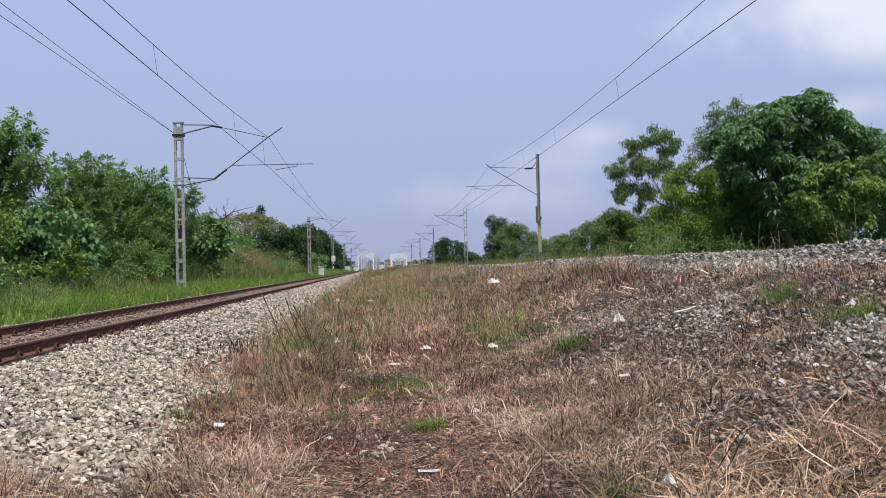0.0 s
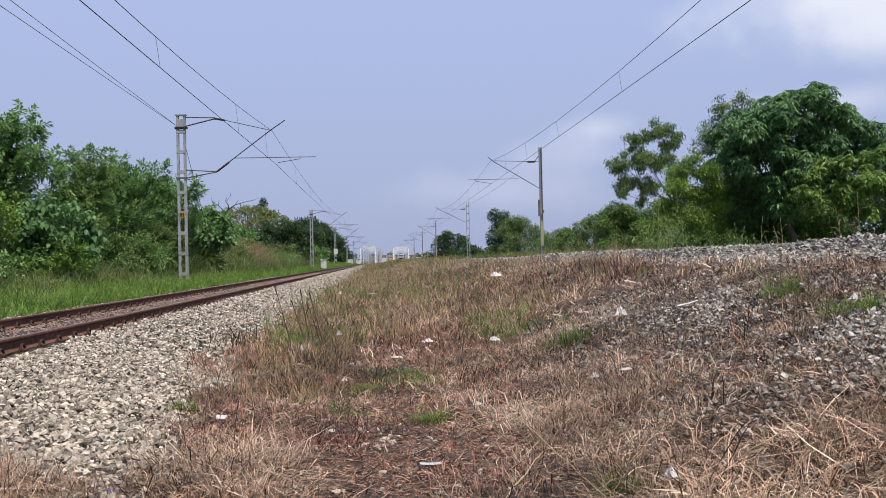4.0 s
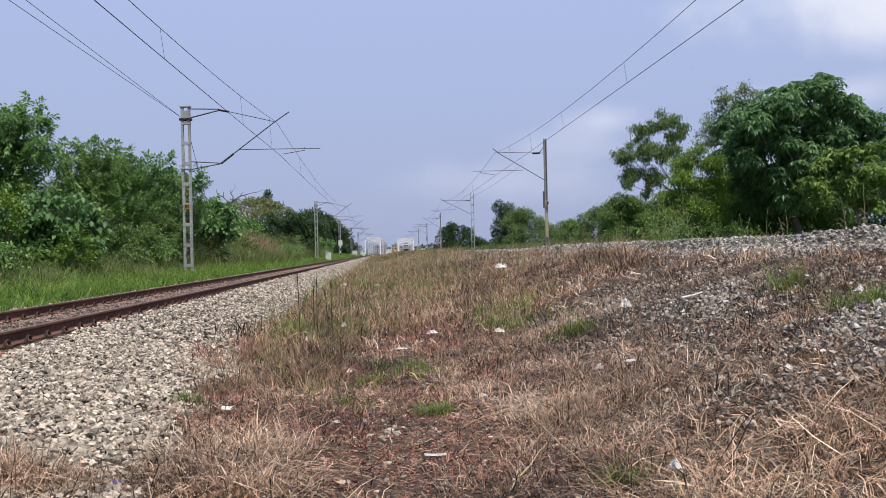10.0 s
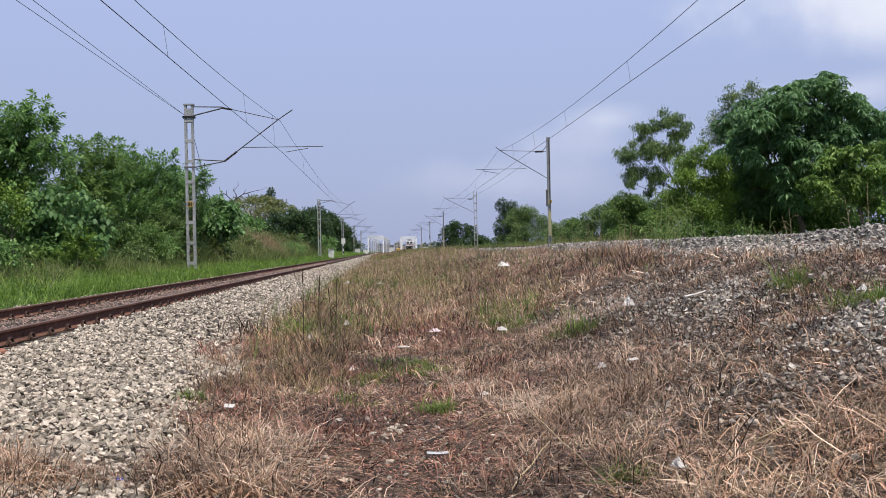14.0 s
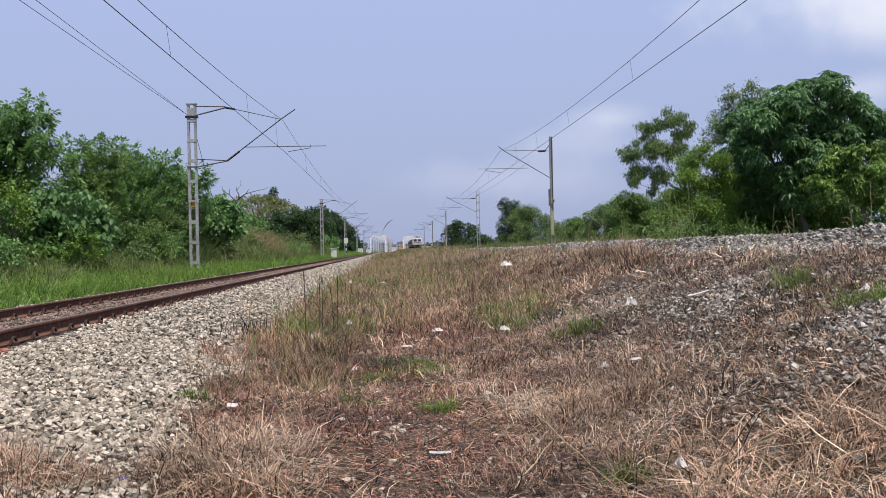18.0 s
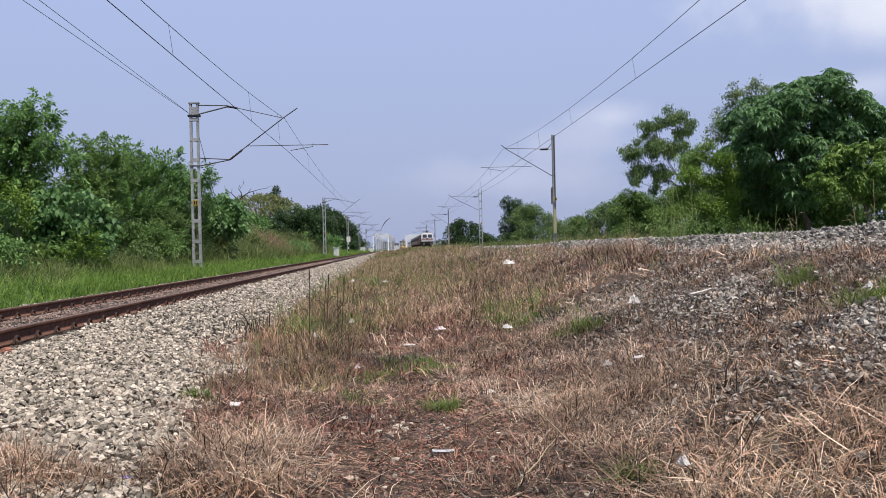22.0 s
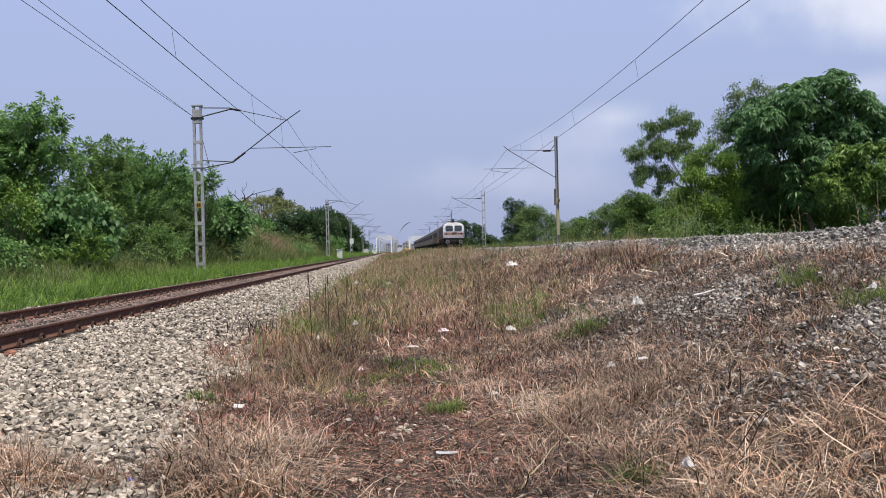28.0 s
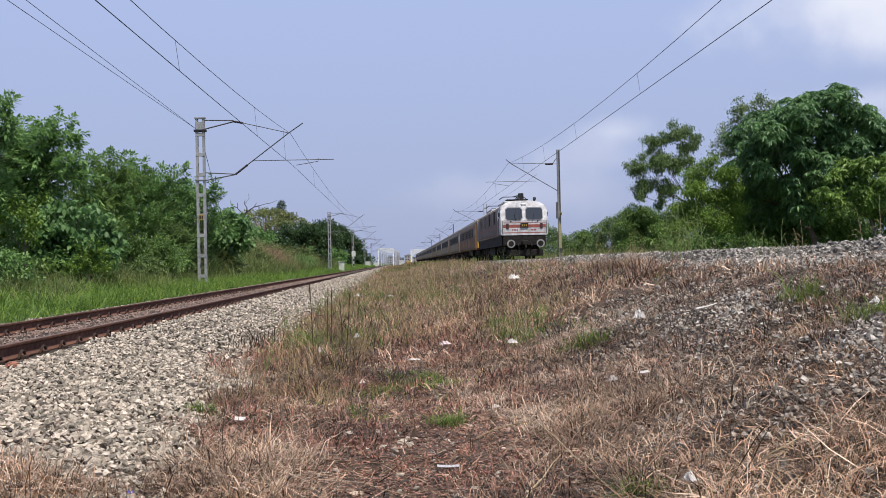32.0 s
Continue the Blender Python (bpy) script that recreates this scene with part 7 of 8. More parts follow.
def turns(rng, n, flat=0.6):
    """Random rotation matrices, mostly lying on the flat side."""
    a, b, c = rng.rand(n) * math.tau, rng.normal(size=n) * flat, rng.normal(size=n) * flat
    ca, sa, cb, sb, cc, sc = np.cos(a), np.sin(a), np.cos(b), np.sin(b), np.cos(c), np.sin(c)
    z = np.zeros(n)
    o = np.ones(n)
    rz = np.stack([ca, -sa, z, sa, ca, z, z, z, o], 1).reshape(n, 3, 3)
    rx = np.stack([o, z, z, z, cb, -sb, z, sb, cb], 1).reshape(n, 3, 3)
    ry = np.stack([cc, z, sc, z, o, z, -sc, z, cc], 1).reshape(n, 3, 3)
    return rz @ rx @ ry


def pile(seed, n, area, keep, size, height, kinds=STONES, rise=(0.0, 0.5)):
    rng = np.random.RandomState(seed)
    x, y = scatter(rng, n, *area, keep)
    m = len(x)
    s = size[0] + (size[1] - size[0]) * rng.rand(m) ** 1.4
    z = height(x, y) + s * (rise[0] + (rise[1] - rise[0]) * rng.rand(m)) * 0.5
    rot = turns(rng, m)
    kind = rng.randint(len(kinds), size=m)
    vs, ts, o = [], [], 0
    for k, (bv, bt) in enumerate(kinds):
        q = np.where(kind == k)[0]
        v = np.einsum("nij,vj->nvi", rot[q], bv) * s[q, None, None] + np.stack([x, y, z], 1)[q, None, :]
        vs.append(v.reshape(-1, 3))
        ts.append((np.arange(len(q))[:, None, None] * len(bv) + bt[None]).reshape(-1, 3) + o)
        o += len(q) * len(bv)
    return np.concatenate(vs), np.concatenate(ts)


rag_toe = lambda x, y: np.clip((toe(y) + 0.12 - x) / 0.2 + (vnoise(x, y, 0.12) - 0.5) * 1.5, 0, 1)
stuff("ballast_stones", "pale angular crushed-stone ballast beside the rusty track", "ballast", [
    pile(201, 17500, (-4.08, -0.9, 4.0, 12.0), rag_toe, (0.026, 0.053), bed_left, BLOCKS, (0.2, 1.7)),
    pile(207, 5200, (-4.08, -0.9, 4.0, 12.0), rag_toe, (0.030, 0.058), bed_left, STONES, (0.4, 1.9)),
    pile(202, 3000, (-4.12, -0.9, 4.0, 12.0), rag_toe, (0.025, 0.05), bed_left, CHIPS, (0.0, 0.9)),
    pile(203, 11500, (-4.12, -1.4, 12.0, 24.0), rag_toe, (0.055, 0.10), bed_left, CHIPS, (0.2, 1.7)),
    pile(204, 8000, (-4.18, -1.8, 24.0, 50.0), rag_toe, (0.07, 0.13), bed_left, CHIPS, (0.2, 1.4)),
    pile(205, 4200, (-4.34, -2.0, 50.0, 110.0), rag_toe, (0.10, 0.18), bed_left, CHIPS, (0.1, 0.8)),
    pile(208, 6500, (-4.1, -0.6, -7.0, 4.0), rag_toe, (0.04, 0.075), bed_left, CHIPS, (0.2, 1.4)),
    pile(212, 5200, (-7.8, -6.5, 12.0, 60.0), lambda x, y: np.clip((-6.3 - x) / 0.6, 0, 1), (0.05, 0.10), bed_left, CHIPS, (0.2, 1.0)),
    pile(206, 2200, (-4.34, -2.0, 110.0, 385.0), rag_toe, (0.22, 0.36), bed_left, CHIPS, (0.0, 0.5))], M_STONE_L)
stuff("dusty_ballast_stones", "reddish dusty ballast between and beyond the rusty rails", "ballast", [
    pile(211, 6000, (-6.05, -4.52, 6.0, 30.0), lambda x, y: x * 0 + 1, (0.035, 0.075), bed_left, CHIPS, (0.0, 0.6)),
    pile(213, 3000, (-6.05, -4.52, 30.0, 80.0), lambda x, y: x * 0 + 1, (0.06, 0.11), bed_left, CHIPS, (0.0, 0.5))],
    surface("dusty_granite", (0.20, 0.13, 0.10), (0.38, 0.28, 0.225), 30.0, 0.9, bump=0.4, island=0.35))
stony = lambda x, y: np.clip(bare_stone(x, y) * 1.1 - 0.04, 0, 1)
stuff("loose_stones", "grey crushed stone spilled down the slope below the higher track", "stones", [
    pile(221, 9000, (1.6, 6.0, 3.8, 16.0), stony, (0.024, 0.060), dip_z, BLOCKS, (0.1, 1.2)),
    pile(222, 12000, (1.4, 6.0, 3.8, 14.0), lambda x, y: np.clip(stony(x, y) + 0.10, 0, 1), (0.02, 0.055), dip_z, CHIPS, (0.0, 0.8)),
    pile(244, 3600, (2.5, 4.1, 5.2, 7.5), lambda x, y: np.clip(1.3 * spot(x, y, 3.55, 6.15, 0.34, 0.7), 0, 1), (0.022, 0.052), dip_z, BLOCKS, (0.4, 2.0)),
    pile(245, 2600, (2.6, 4.8, 7.8, 11.2), lambda x, y: spot(x, y, 3.65, 9.3, 0.65, 1.0), (0.022, 0.055), dip_z, BLOCKS, (0.4, 1.8)),
    pile(246, 1500, (2.2, 3.9, 10.2, 13.6), lambda x, y: spot(x, y, 2.95, 11.9, 0.5, 0.9), (0.024, 0.055), dip_z, BLOCKS, (0.4, 1.8)),
    pile(223, 9500, (4.95, 8.0, 6.5, 17.0), lambda x, y: np.clip((x - 4.95) / 0.5 + vnoise(x, y, 0.4) - 0.4, 0, 1), (0.04, 0.08), dip_z, CHIPS, (0.2, 1.4)),
    pile(224, 6000, (5.7, 7.6, 16.0, 32.0), lambda x, y: x * 0 + 1, (0.05, 0.10), dip_z, CHIPS, (0.2, 1.0)),
    pile(225, 5000, (5.7, 7.4, 32.0, 75.0), lambda x, y: x * 0 + 1, (0.08, 0.15), dip_z, CHIPS, (0.2, 1.0)),
    pile(229, 1500, (5.6, 7.6, -7.0, 6.5), lambda x, y: x * 0 + 1, (0.045, 0.085), dip_z, CHIPS, (0.2, 1.2)),
    pile(226, 5000, (4.0, 6.0, 12.0, 34.0), lambda x, y: 0.6 * clumpy(x, y), (0.04, 0.08), dip_z, CHIPS, (0.1, 0.8))], M_STONE_R)
stuff("rubble", "small dusty broken stone on the slope between withered stems", "rubble", [
    pile(241, 20000, (1.6, 5.4, 4.6, 14.2), lambda x, y: np.clip(rubble_at(x, y) * 1.1 - 0.05, 0, 1), (0.018, 0.048), dip_z, BLOCKS, (0.1, 1.6)),
    pile(228, 8500, (2.3, 4.7, 4.4, 8.4), lambda x, y: np.clip((x - 2.85) / 0.25, 0, 1) * np.clip((6.9 - y) / 0.5, 0, 1) * np.clip(vnoise(x, y, 0.5) * 2.4 - 0.6, 0, 1), (0.012, 0.036), dip_z, BLOCKS, (0.3, 2.0)),
    pile(247, 6000, (1.5, 3.4, 4.2, 6.4), lambda x, y: 0.25 + 0.75 * np.clip(vnoise(x + 60, y, 0.35) * 2.4 - 0.7, 0, 1), (0.010, 0.026), dip_z, CHIPS, (0.2, 1.4))], M_RUBBLE)
stuff("grit", "brown grit and small clods on the trodden soil", "soil", [
    pile(242, 9500, (-1.6, 2.4, 4.3, 8.5), lambda x, y: 0.25 + 0.75 * path_bare(x, y), (0.008, 0.026), dip_z, CHIPS, (0.2, 1.4)),
    pile(243, 4500, (-1.8, 2.6, 8.5, 14.0), lambda x, y: 0.6 + x * 0, (0.014, 0.036), dip_z, CHIPS, (0.2, 1.2))],
    surface("brown_grit", (0.085, 0.055, 0.038), (0.41, 0.305, 0.23), 40.0, 0.95, bump=0.3, island=0.6))
stuff("pebbles", "small pale stones scattered on the trodden soil", "stones", [
    pile(231, 5000, (-1.6, 2.2, 4.2, 9.5), lambda x, y: 0.10 + 0.55 * spot(x, y, 0.0, 6.75, 0.3, 0.3) + 0.35 * (x < toe(y) + 0.5) + 0.2 * spot(x, y, 0.3, 6.2, 0.8, 0.6), (0.012, 0.045), dip_z, STONES, (0.2, 0.9)),
    pile(232, 900, (-1.9, 2.4, 9.5, 20.0), lambda x, y: 0.2 + x * 0, (0.03, 0.06), dip_z, CHIPS, (0.2, 0.9))], M_STONE_L)


# ---------------------------------------------------------------- beside the line
def cabinet(x, y, w, d, h, label):
    z = float(ground(x, y))
    t = thing("trackside_cabinet", label, "cabinet", pose(x, y, z - 0.02), "white trackside cabinets")
    part("plinth", boxed(-w / 2 - 0.05, -d / 2 - 0.05, -0.4, w / 2 + 0.05, d / 2 + 0.05, 0.12), M_SLEEPER, t)
    part("body", boxed(-w / 2, -d / 2, 0.12, w / 2, d / 2, h, 0.03), M_WHITE_BOX, t)
    part("lid", boxed(-w / 2 - 0.06, -d / 2 - 0.08, h, w / 2 + 0.06, d / 2 + 0.08, h + 0.08, 0.02), M_WHITE_BOX, t)
    for s in (-1, 1):
        a, b = sorted((s * 0.02, s * (w / 2 - 0.05)))
        door = part("door", boxed(a, -d / 2 - 0.025, 0.22, b, -d / 2 - 0.003, h - 0.1), M_WHITE_BOX, t)
        part("handle", boxed(s * 0.07 - 0.015, -d / 2 - 0.05, h * 0.5, s * 0.07 + 0.015, -d / 2 - 0.025, h * 0.5 + 0.15), M_GALV, door)


cabinet(-8.35, 133, 0.8, 0.5, 1.4, "white steel trackside cabinet with two doors on the verge")
cabinet(-9.6, 285, 1.5, 0.9, 1.6, "white trackside cabinet near the bridge")
cabinet(-7.9, 318, 1.7, 0.9, 1.5, "white trackside cabinet near the bridge")
cabinet(1.2, 352, 1.7, 0.9, 1.9, "white trackside cabinet between the two bridges")
cabinet(13.6, 330, 1.6, 0.9, 1.5, "white trackside cabinet beside the higher track")


def signal_board(x, y):
    z = float(ground(x, y))
    t = thing("signal_board", "white board on a black and white striped post", "trackside sign", pose(x, y, z))
    for k in range(5):
        part("post_band", tubed([(0, 0, 0.5 * k - (0.3 if k == 0 else 0)), (0, 0, 0.5 * k + 0.5)], 0.09, 8), M_BLACK if k % 2 else M_WHITE_BOX, t)
    part("board", boxed(-0.4, -0.12, 2.5, 0.4, -0.06, 3.6, 0.01), M_WHITE_BOX, t, "plain white board")
    part("bracket", boxed(-0.3, -0.06, 2.9, 0.3, 0.06, 3.0), M_DULL, t)


signal_board(-9.1, 185)


def dead_tree(x, y):
    z = float(ground(x, y))
    t = thing("dead_tree", "bare dead tree with twisted grey-brown branches", "dead tree", pose(x, y, z))
    part("trunk", tubed([(-0.6, 0, -0.2), (-0.7, 0, 1.6), (-0.3, 0, 3.0), (0.1, 0, 3.9)], [0.2, 0.17, 0.14, 0.11], 8), M_DEADWOOD, t)
    for pts, r in (([(0.1, 0, 3.9), (0.55, 0.1, 4.6), (1.2, 0.2, 5.05), (2.3, 0.3, 5.35)], 0.09), ([(0.1, 0, 3.9), (0.05, 0.2, 4.6), (-0.35, 0.3, 5.0), (-0.3, 0.3, 5.5)], 0.07),
                   ([(0.55, 0.1, 4.6), (0.6, 0, 5.0), (0.35, 0, 5.4), (0.45, 0, 5.75)], 0.06), ([(-0.3, 0, 3.0), (-1.0, 0.2, 3.9), (-1.6, 0.2, 4.3), (-1.7, 0.2, 4.8)], 0.08),
                   ([(0.3, 0, 4.2), (0.9, -0.2, 3.9), (1.1, -0.2, 3.3)], 0.06), ([(1.2, 0.2, 5.05), (1.5, 0.2, 5.5)], 0.04), ([(0.1, 0, 3.9), (0.7, -0.3, 3.4), (0.8, -0.3, 2.6)], 0.07), ([(2.3, 0.3, 5.35), (2.9, 0.3, 5.45), (3.4, 0.3, 5.7)], 0.03),
                   ([(-0.3, 0.3, 5.0), (-0.9, 0.3, 5.3), (-1.0, 0.3, 5.8)], 0.045), ([(0.45, 0, 5.4), (0.8, 0.1, 5.9), (0.75, 0.1, 6.3)], 0.035), ([(1.6, 0.2, 5.15), (1.9, 0.1, 4.8), (2.5, 0.1, 4.9)], 0.03), ([(-1.0, 0.2, 3.9), (-1.7, 0.1, 3.8), (-2.2, 0.1, 4.1)], 0.045), ([(0.9, -0.2, 3.9), (1.5, -0.2, 4.1), (1.7, -0.2, 3.7)], 0.04)):
        part("branch", tubed(pts, [r * (1 - 0.75 * k / (len(pts) - 1)) for k in range(len(pts))], 6), M_DEADWOOD, t)


dead_tree(-14.6, 85)


def far_block(x, y, w, h, storeys, bays, wall):
    t = thing("apartment_building", "pale apartment building far beyond the bridges", "building", pose(x, y, 0.5), "far buildings")
    part("wall", boxed(-w / 2, 0, -1, w / 2, 12, h), wall, t)
    part("roof", boxed(-w / 2 - 0.3, -0.3, h, w / 2 + 0.3, 12.3, h + 0.5), M_DULL, t)
    part("roof_tank", boxed(-w / 6, 3, h + 0.5, w / 8, 6, h + 2.5), wall, t)
    for i in range(storeys):
        for k in range(bays):
            xx, zz = -w / 2 + w * (k + 0.5) / bays, h * (i + 0.35) / storeys
            part("window", boxed(xx - 0.7, -0.06, zz, xx + 0.7, 0.05, zz + 1.4), M_GLASS, t)


# bluish-grey walls: the haze of distance is mixed into the plaster colour
M_PALE = surface("haze_toned_plaster", (0.36, 0.37, 0.40), (0.45, 0.46, 0.49), 0.5, 0.9, broad=0.2)
M_CREAM = surface("cream_plaster", (0.42, 0.38, 0.33), (0.50, 0.46, 0.40), 0.5, 0.9, broad=0.2)
for bx, by, bw, bh, st, wall in ((1, 1100, 12, 7, 2, M_PALE), (13, 1150, 10, 10, 3, M_CREAM), (26, 1200, 14, 8, 3, M_PALE), (-10, 1180, 11, 9, 3, M_PALE), (44, 1140, 14, 7, 2, M_CREAM), (62, 1200, 13, 10, 3, M_PALE)):
    far_block(bx, by, bw, bh, st, max(3, int(bw / 3)), wall)


def yellow_machine(x, y):
    t = thing("excavator", "yellow construction machine standing beyond the bridges", "excavator", pose(x, y, 0.9))
    for s in (-1.0, 1.0):
        part("crawler", boxed(-1.7, s - 0.3, -0.4, 1.7, s + 0.3, 0.5, 0.15), M_UNDER, t)
    part("body", boxed(-1.8, -1.2, 0.5, 1.4, 1.2, 1.9, 0.15), M_COACH_END, t)
    cab = part("cab", boxed(0.3, -1.2, 1.9, 1.4, -0.1, 3.0, 0.1), M_COACH_END, t)
    part("pane", boxed(0.45, -1.23, 2.1, 1.25, -1.19, 2.85), M_GLASS, cab)
    part("boom", beamed((1.2, 0.3, 1.6), (3.2, 0.3, 3.6), 0.4, 0.5), M_COACH_END, t)
    part("stick", beamed((3.2, 0.3, 3.6), (4.4, 0.3, 1.6), 0.3, 0.35), M_COACH_END, t)
    part("bucket", boxed(4.0, -0.2, 0.8, 4.8, 0.8, 1.6, 0.1), M_UNDER, t)


yellow_machine(8.0, 700)
rng = np.random.RandomState(300)
cs = [(x, 560 + 240 * rng.rand(), 1.5 + 2.5 * rng.rand()) for x in np.concatenate([np.linspace(-240, -18, 60), np.linspace(26, 260, 60)])]
v, tr = leaf_cloud(cs, [4 + 3 * rng.rand() for _ in cs], 14000, 1.4, rng, 0.1, 0.6, 0.4)
tagged(new("far_woods", triangles("far_woods", v, tr, M_DARK)), "low dark woods beyond the river", "woods", kind="stuff")


# ---------------------------------------------------------------- litter and single stones
M_PLASTIC = surface("white_plastic", (0.54, 0.50, 0.46), (0.78, 0.74, 0.69), 20.0, 0.5, bump=0.2)
M_PINKISH = surface("pinkish_plastic", (0.72, 0.56, 0.56), (0.82, 0.68, 0.66), 20.0, 0.5, bump=0.2)
M_PAPER = surface("tan_paper", (0.50, 0.37, 0.27), (0.66, 0.52, 0.40), 20.0, 0.9, bump=0.3)
M_BLUE = surface("blue_plastic", (0.08, 0.09, 0.32), (0.14, 0.16, 0.45), 20.0, 0.5, bump=0.2)
M_BRICK = surface("brick_red", (0.26, 0.11, 0.075), (0.38, 0.18, 0.12), 20.0, 0.9, bump=0.4)


def crumple(name, label, category, x, y, size, material, seed, turn=0.0, group="", lift=0.0, rough=0.09):
    rng = np.random.RandomState(seed)
    bm = bmesh.new()
    bmesh.ops.create_icosphere(bm, subdivisions=3, radius=0.5)
    off = Vector((rng.rand() * 50, rng.rand() * 50, 0))
    for v in bm.verts:
        fold = noise.noise(v.co * 5 + off) + 0.6 * abs(noise.noise(v.co * 11 + off))
        k = 1 + rough * (2.6 * fold + 0.35 * rng.normal())
        v.co = Vector((v.co.x * size[0] * k, v.co.y * size[1] * k, v.co.z * size[2] * (k + rough * 0.8 * rng.normal())))
    low = min(v.co.z for v in bm.verts)
    ob = part(name, bm, material)
    z = float(dip_z(np.array([x]), np.array([y]))[0])
    ob.matrix_basis = pose(x, y, z - low * 0.6 + lift, 0, 0, turn)
    return tagged(ob, label, category, group)


def torn(name, label, category, x, y, size, material, seed, turn=0.0, group="", lift=0.0):
    """A torn, crumpled piece of thin plastic or paper."""
    rng = np.random.RandomState(seed)
    off = Vector((rng.rand() * 50, rng.rand() * 50, rng.rand() * 50))
    bm = bmesh.new()
    n, m = 11, 8
    upper, lower = [], []
    for i in range(n):
        for j in range(m):
            u, v = 2 * i / (n - 1) - 1, 2 * j / (m - 1) - 1
            a = math.atan2(v, u)
            reach = 0.62 + 0.45 * noise.noise(Vector((2.2 * math.cos(a), 2.2 * math.sin(a), 0)) + off) + 0.06 * rng.normal()
            q = Vector((u * 1.6, v * 1.6, 0)) + off
            ridge = 0.28 + abs(noise.noise(q * 1.1)) * 1.0 + abs(noise.noise(q * 2.8)) * 0.5
            fall = 1 - 0.9 * max(abs(u), abs(v)) ** 2.5
            co = Vector((size[0] * 0.54 * u * reach + 0.03 * size[0] * rng.normal(), size[1] * 0.8 * v * reach, size[2] * (0.1 + ridge * fall) * 0.95 + 0.04 * size[2] * rng.normal()))
            upper.append(bm.verts.new(co))
            lower.append(bm.verts.new(co - Vector((0, 0, 0.004))))
    for i in range(n - 1):
        for j in range(m - 1):
            a, b, c, d = i * m + j, (i + 1) * m + j, (i + 1) * m + j + 1, i * m + j + 1
            bm.faces.new((upper[a], upper[b], upper[c], upper[d]))
            bm.faces.new((lower[d], lower[c], lower[b], lower[a]))
    rim = [i * m for i in range(n)] + [(n - 1) * m + j for j in range(1, m)] + [i * m + m - 1 for i in range(n - 2, -1, -1)] + list(range(m - 2, 0, -1))
    for a, b in zip(rim, rim[1:] + rim[:1]):
        bm.faces.new((upper[b], upper[a], lower[a], lower[b]))
    bmesh.ops.triangulate(bm, faces=bm.faces[:])
    ob = part(name, bm, material)
    ob.matrix_basis = pose(x, y, float(dip_z(np.array([x]), np.array([y]))[0]) + lift, 0, 0, turn)
    return tagged(ob, label, category, group)


strip = bmesh.new()
pts = [(-0.078, 0.012), (-0.06, 0.0), (-0.02, -0.012), (0.03, -0.012), (0.066, 0.0), (0.08, 0.008)]
rows_ = [[strip.verts.new((px, py + s * 0.016, 0.008 + 0.004 * s)) for s in (-1, 1)] for px, py in pts]
for a, b in zip(rows_, rows_[1:]):
    strip.faces.new((a[0], b[0], b[1], a[1]))
bmesh.ops.solidify(strip, geom=strip.faces[:], thickness=0.006)
ob = part("plastic_strip", strip, M_WHITE)
ob.matrix_basis = pose(0.30, 5.81, float(ground(0.30, 5.81)) + 0.015)
tagged(ob, "curved strip of white plastic lying on bare soil", "litter")
torn("paper_scrap", "crumpled scrap of tan paper on bare soil", "litter", -0.28, 5.38, (0.11, 0.06, 0.025), M_PAPER, 1, 20, lift=0.01)
torn("plastic_bag", "crumpled white plastic bag in the dry grass", "litter", 1.82, 7.7, (0.11, 0.07, 0.06), M_PLASTIC, 2, 10, "plastic litter", 0.05)
torn("plastic_bag", "flat white plastic bag in the dry grass", "litter", 2.07, 7.59, (0.15, 0.055, 0.023), M_PLASTIC, 3, 25, "plastic litter", 0.08)
torn("plastic_bag", "crumpled white plastic bag on the stony slope", "litter", 2.79, 10.45, (0.20, 0.10, 0.12), M_PLASTIC, 4, 40, "plastic litter", 0.07)
torn("plastic_bag", "white plastic sack caught in the grass below the track", "litter", 3.35, 26.09, (0.42, 0.16, 0.15), M_PLASTIC, 5, 30, "plastic litter", 0.10)
torn("plastic_bag", "small white plastic bag in the grass", "litter", -0.70, 14.92, (0.125, 0.078, 0.078), M_PLASTIC, 6, 0, "plastic litter", 0.10)
torn("plastic_bag", "small white plastic bag in the grass", "litter", -1.09, 12.49, (0.133, 0.078, 0.078), M_PLASTIC, 7, 0, "plastic litter", 0.10)
torn("plastic_bag", "pinkish plastic bag in the withered ground cover", "litter", 0.67, 13.53, (0.24, 0.10, 0.06), M_PINKISH, 8, 10, "plastic litter", 0.06)
torn("plastic_bag", "white plastic bag beside green grass", "litter", 1.48, 11.95, (0.17, 0.078, 0.078), M_PLASTIC, 9, 10, "plastic litter", 0.08)
torn("plastic_scrap", "scrap of white plastic on the soil", "litter", -0.42, 9.84, (0.09, 0.05, 0.04), M_PLASTIC, 10, 10, "plastic litter", 0.03)
torn("plastic_scrap", "flat scrap of white plastic on the soil", "litter", 0.18, 12.01, (0.19, 0.06, 0.03), M_PLASTIC, 11, 5, "plastic litter", 0.03)
torn("plastic_scrap", "scrap of white plastic on the soil", "litter", 0.81, 7.81, (0.09, 0.04, 0.03), M_PLASTIC, 12, 40, "plastic litter", 0.02)
torn("plastic_wrapper", "crumpled white and dark wrapper in straw", "litter", 1.42, 4.43, (0.075, 0.06, 0.06), M_PLASTIC, 13, 30, "plastic litter", 0.07)
torn("plastic_wrapper", "crumpled white wrapper at the stony edge", "litter", 3.98, 7.37, (0.11, 0.06, 0.06), M_PLASTIC, 14, 30, "plastic litter", 0.06)
crumple("bottle_cap", "small bright blue plastic piece on the ballast", "litter", -1.50, 5.07, (0.04, 0.03, 0.03), M_BLUE, 15, 0, lift=0.03, rough=0.2)
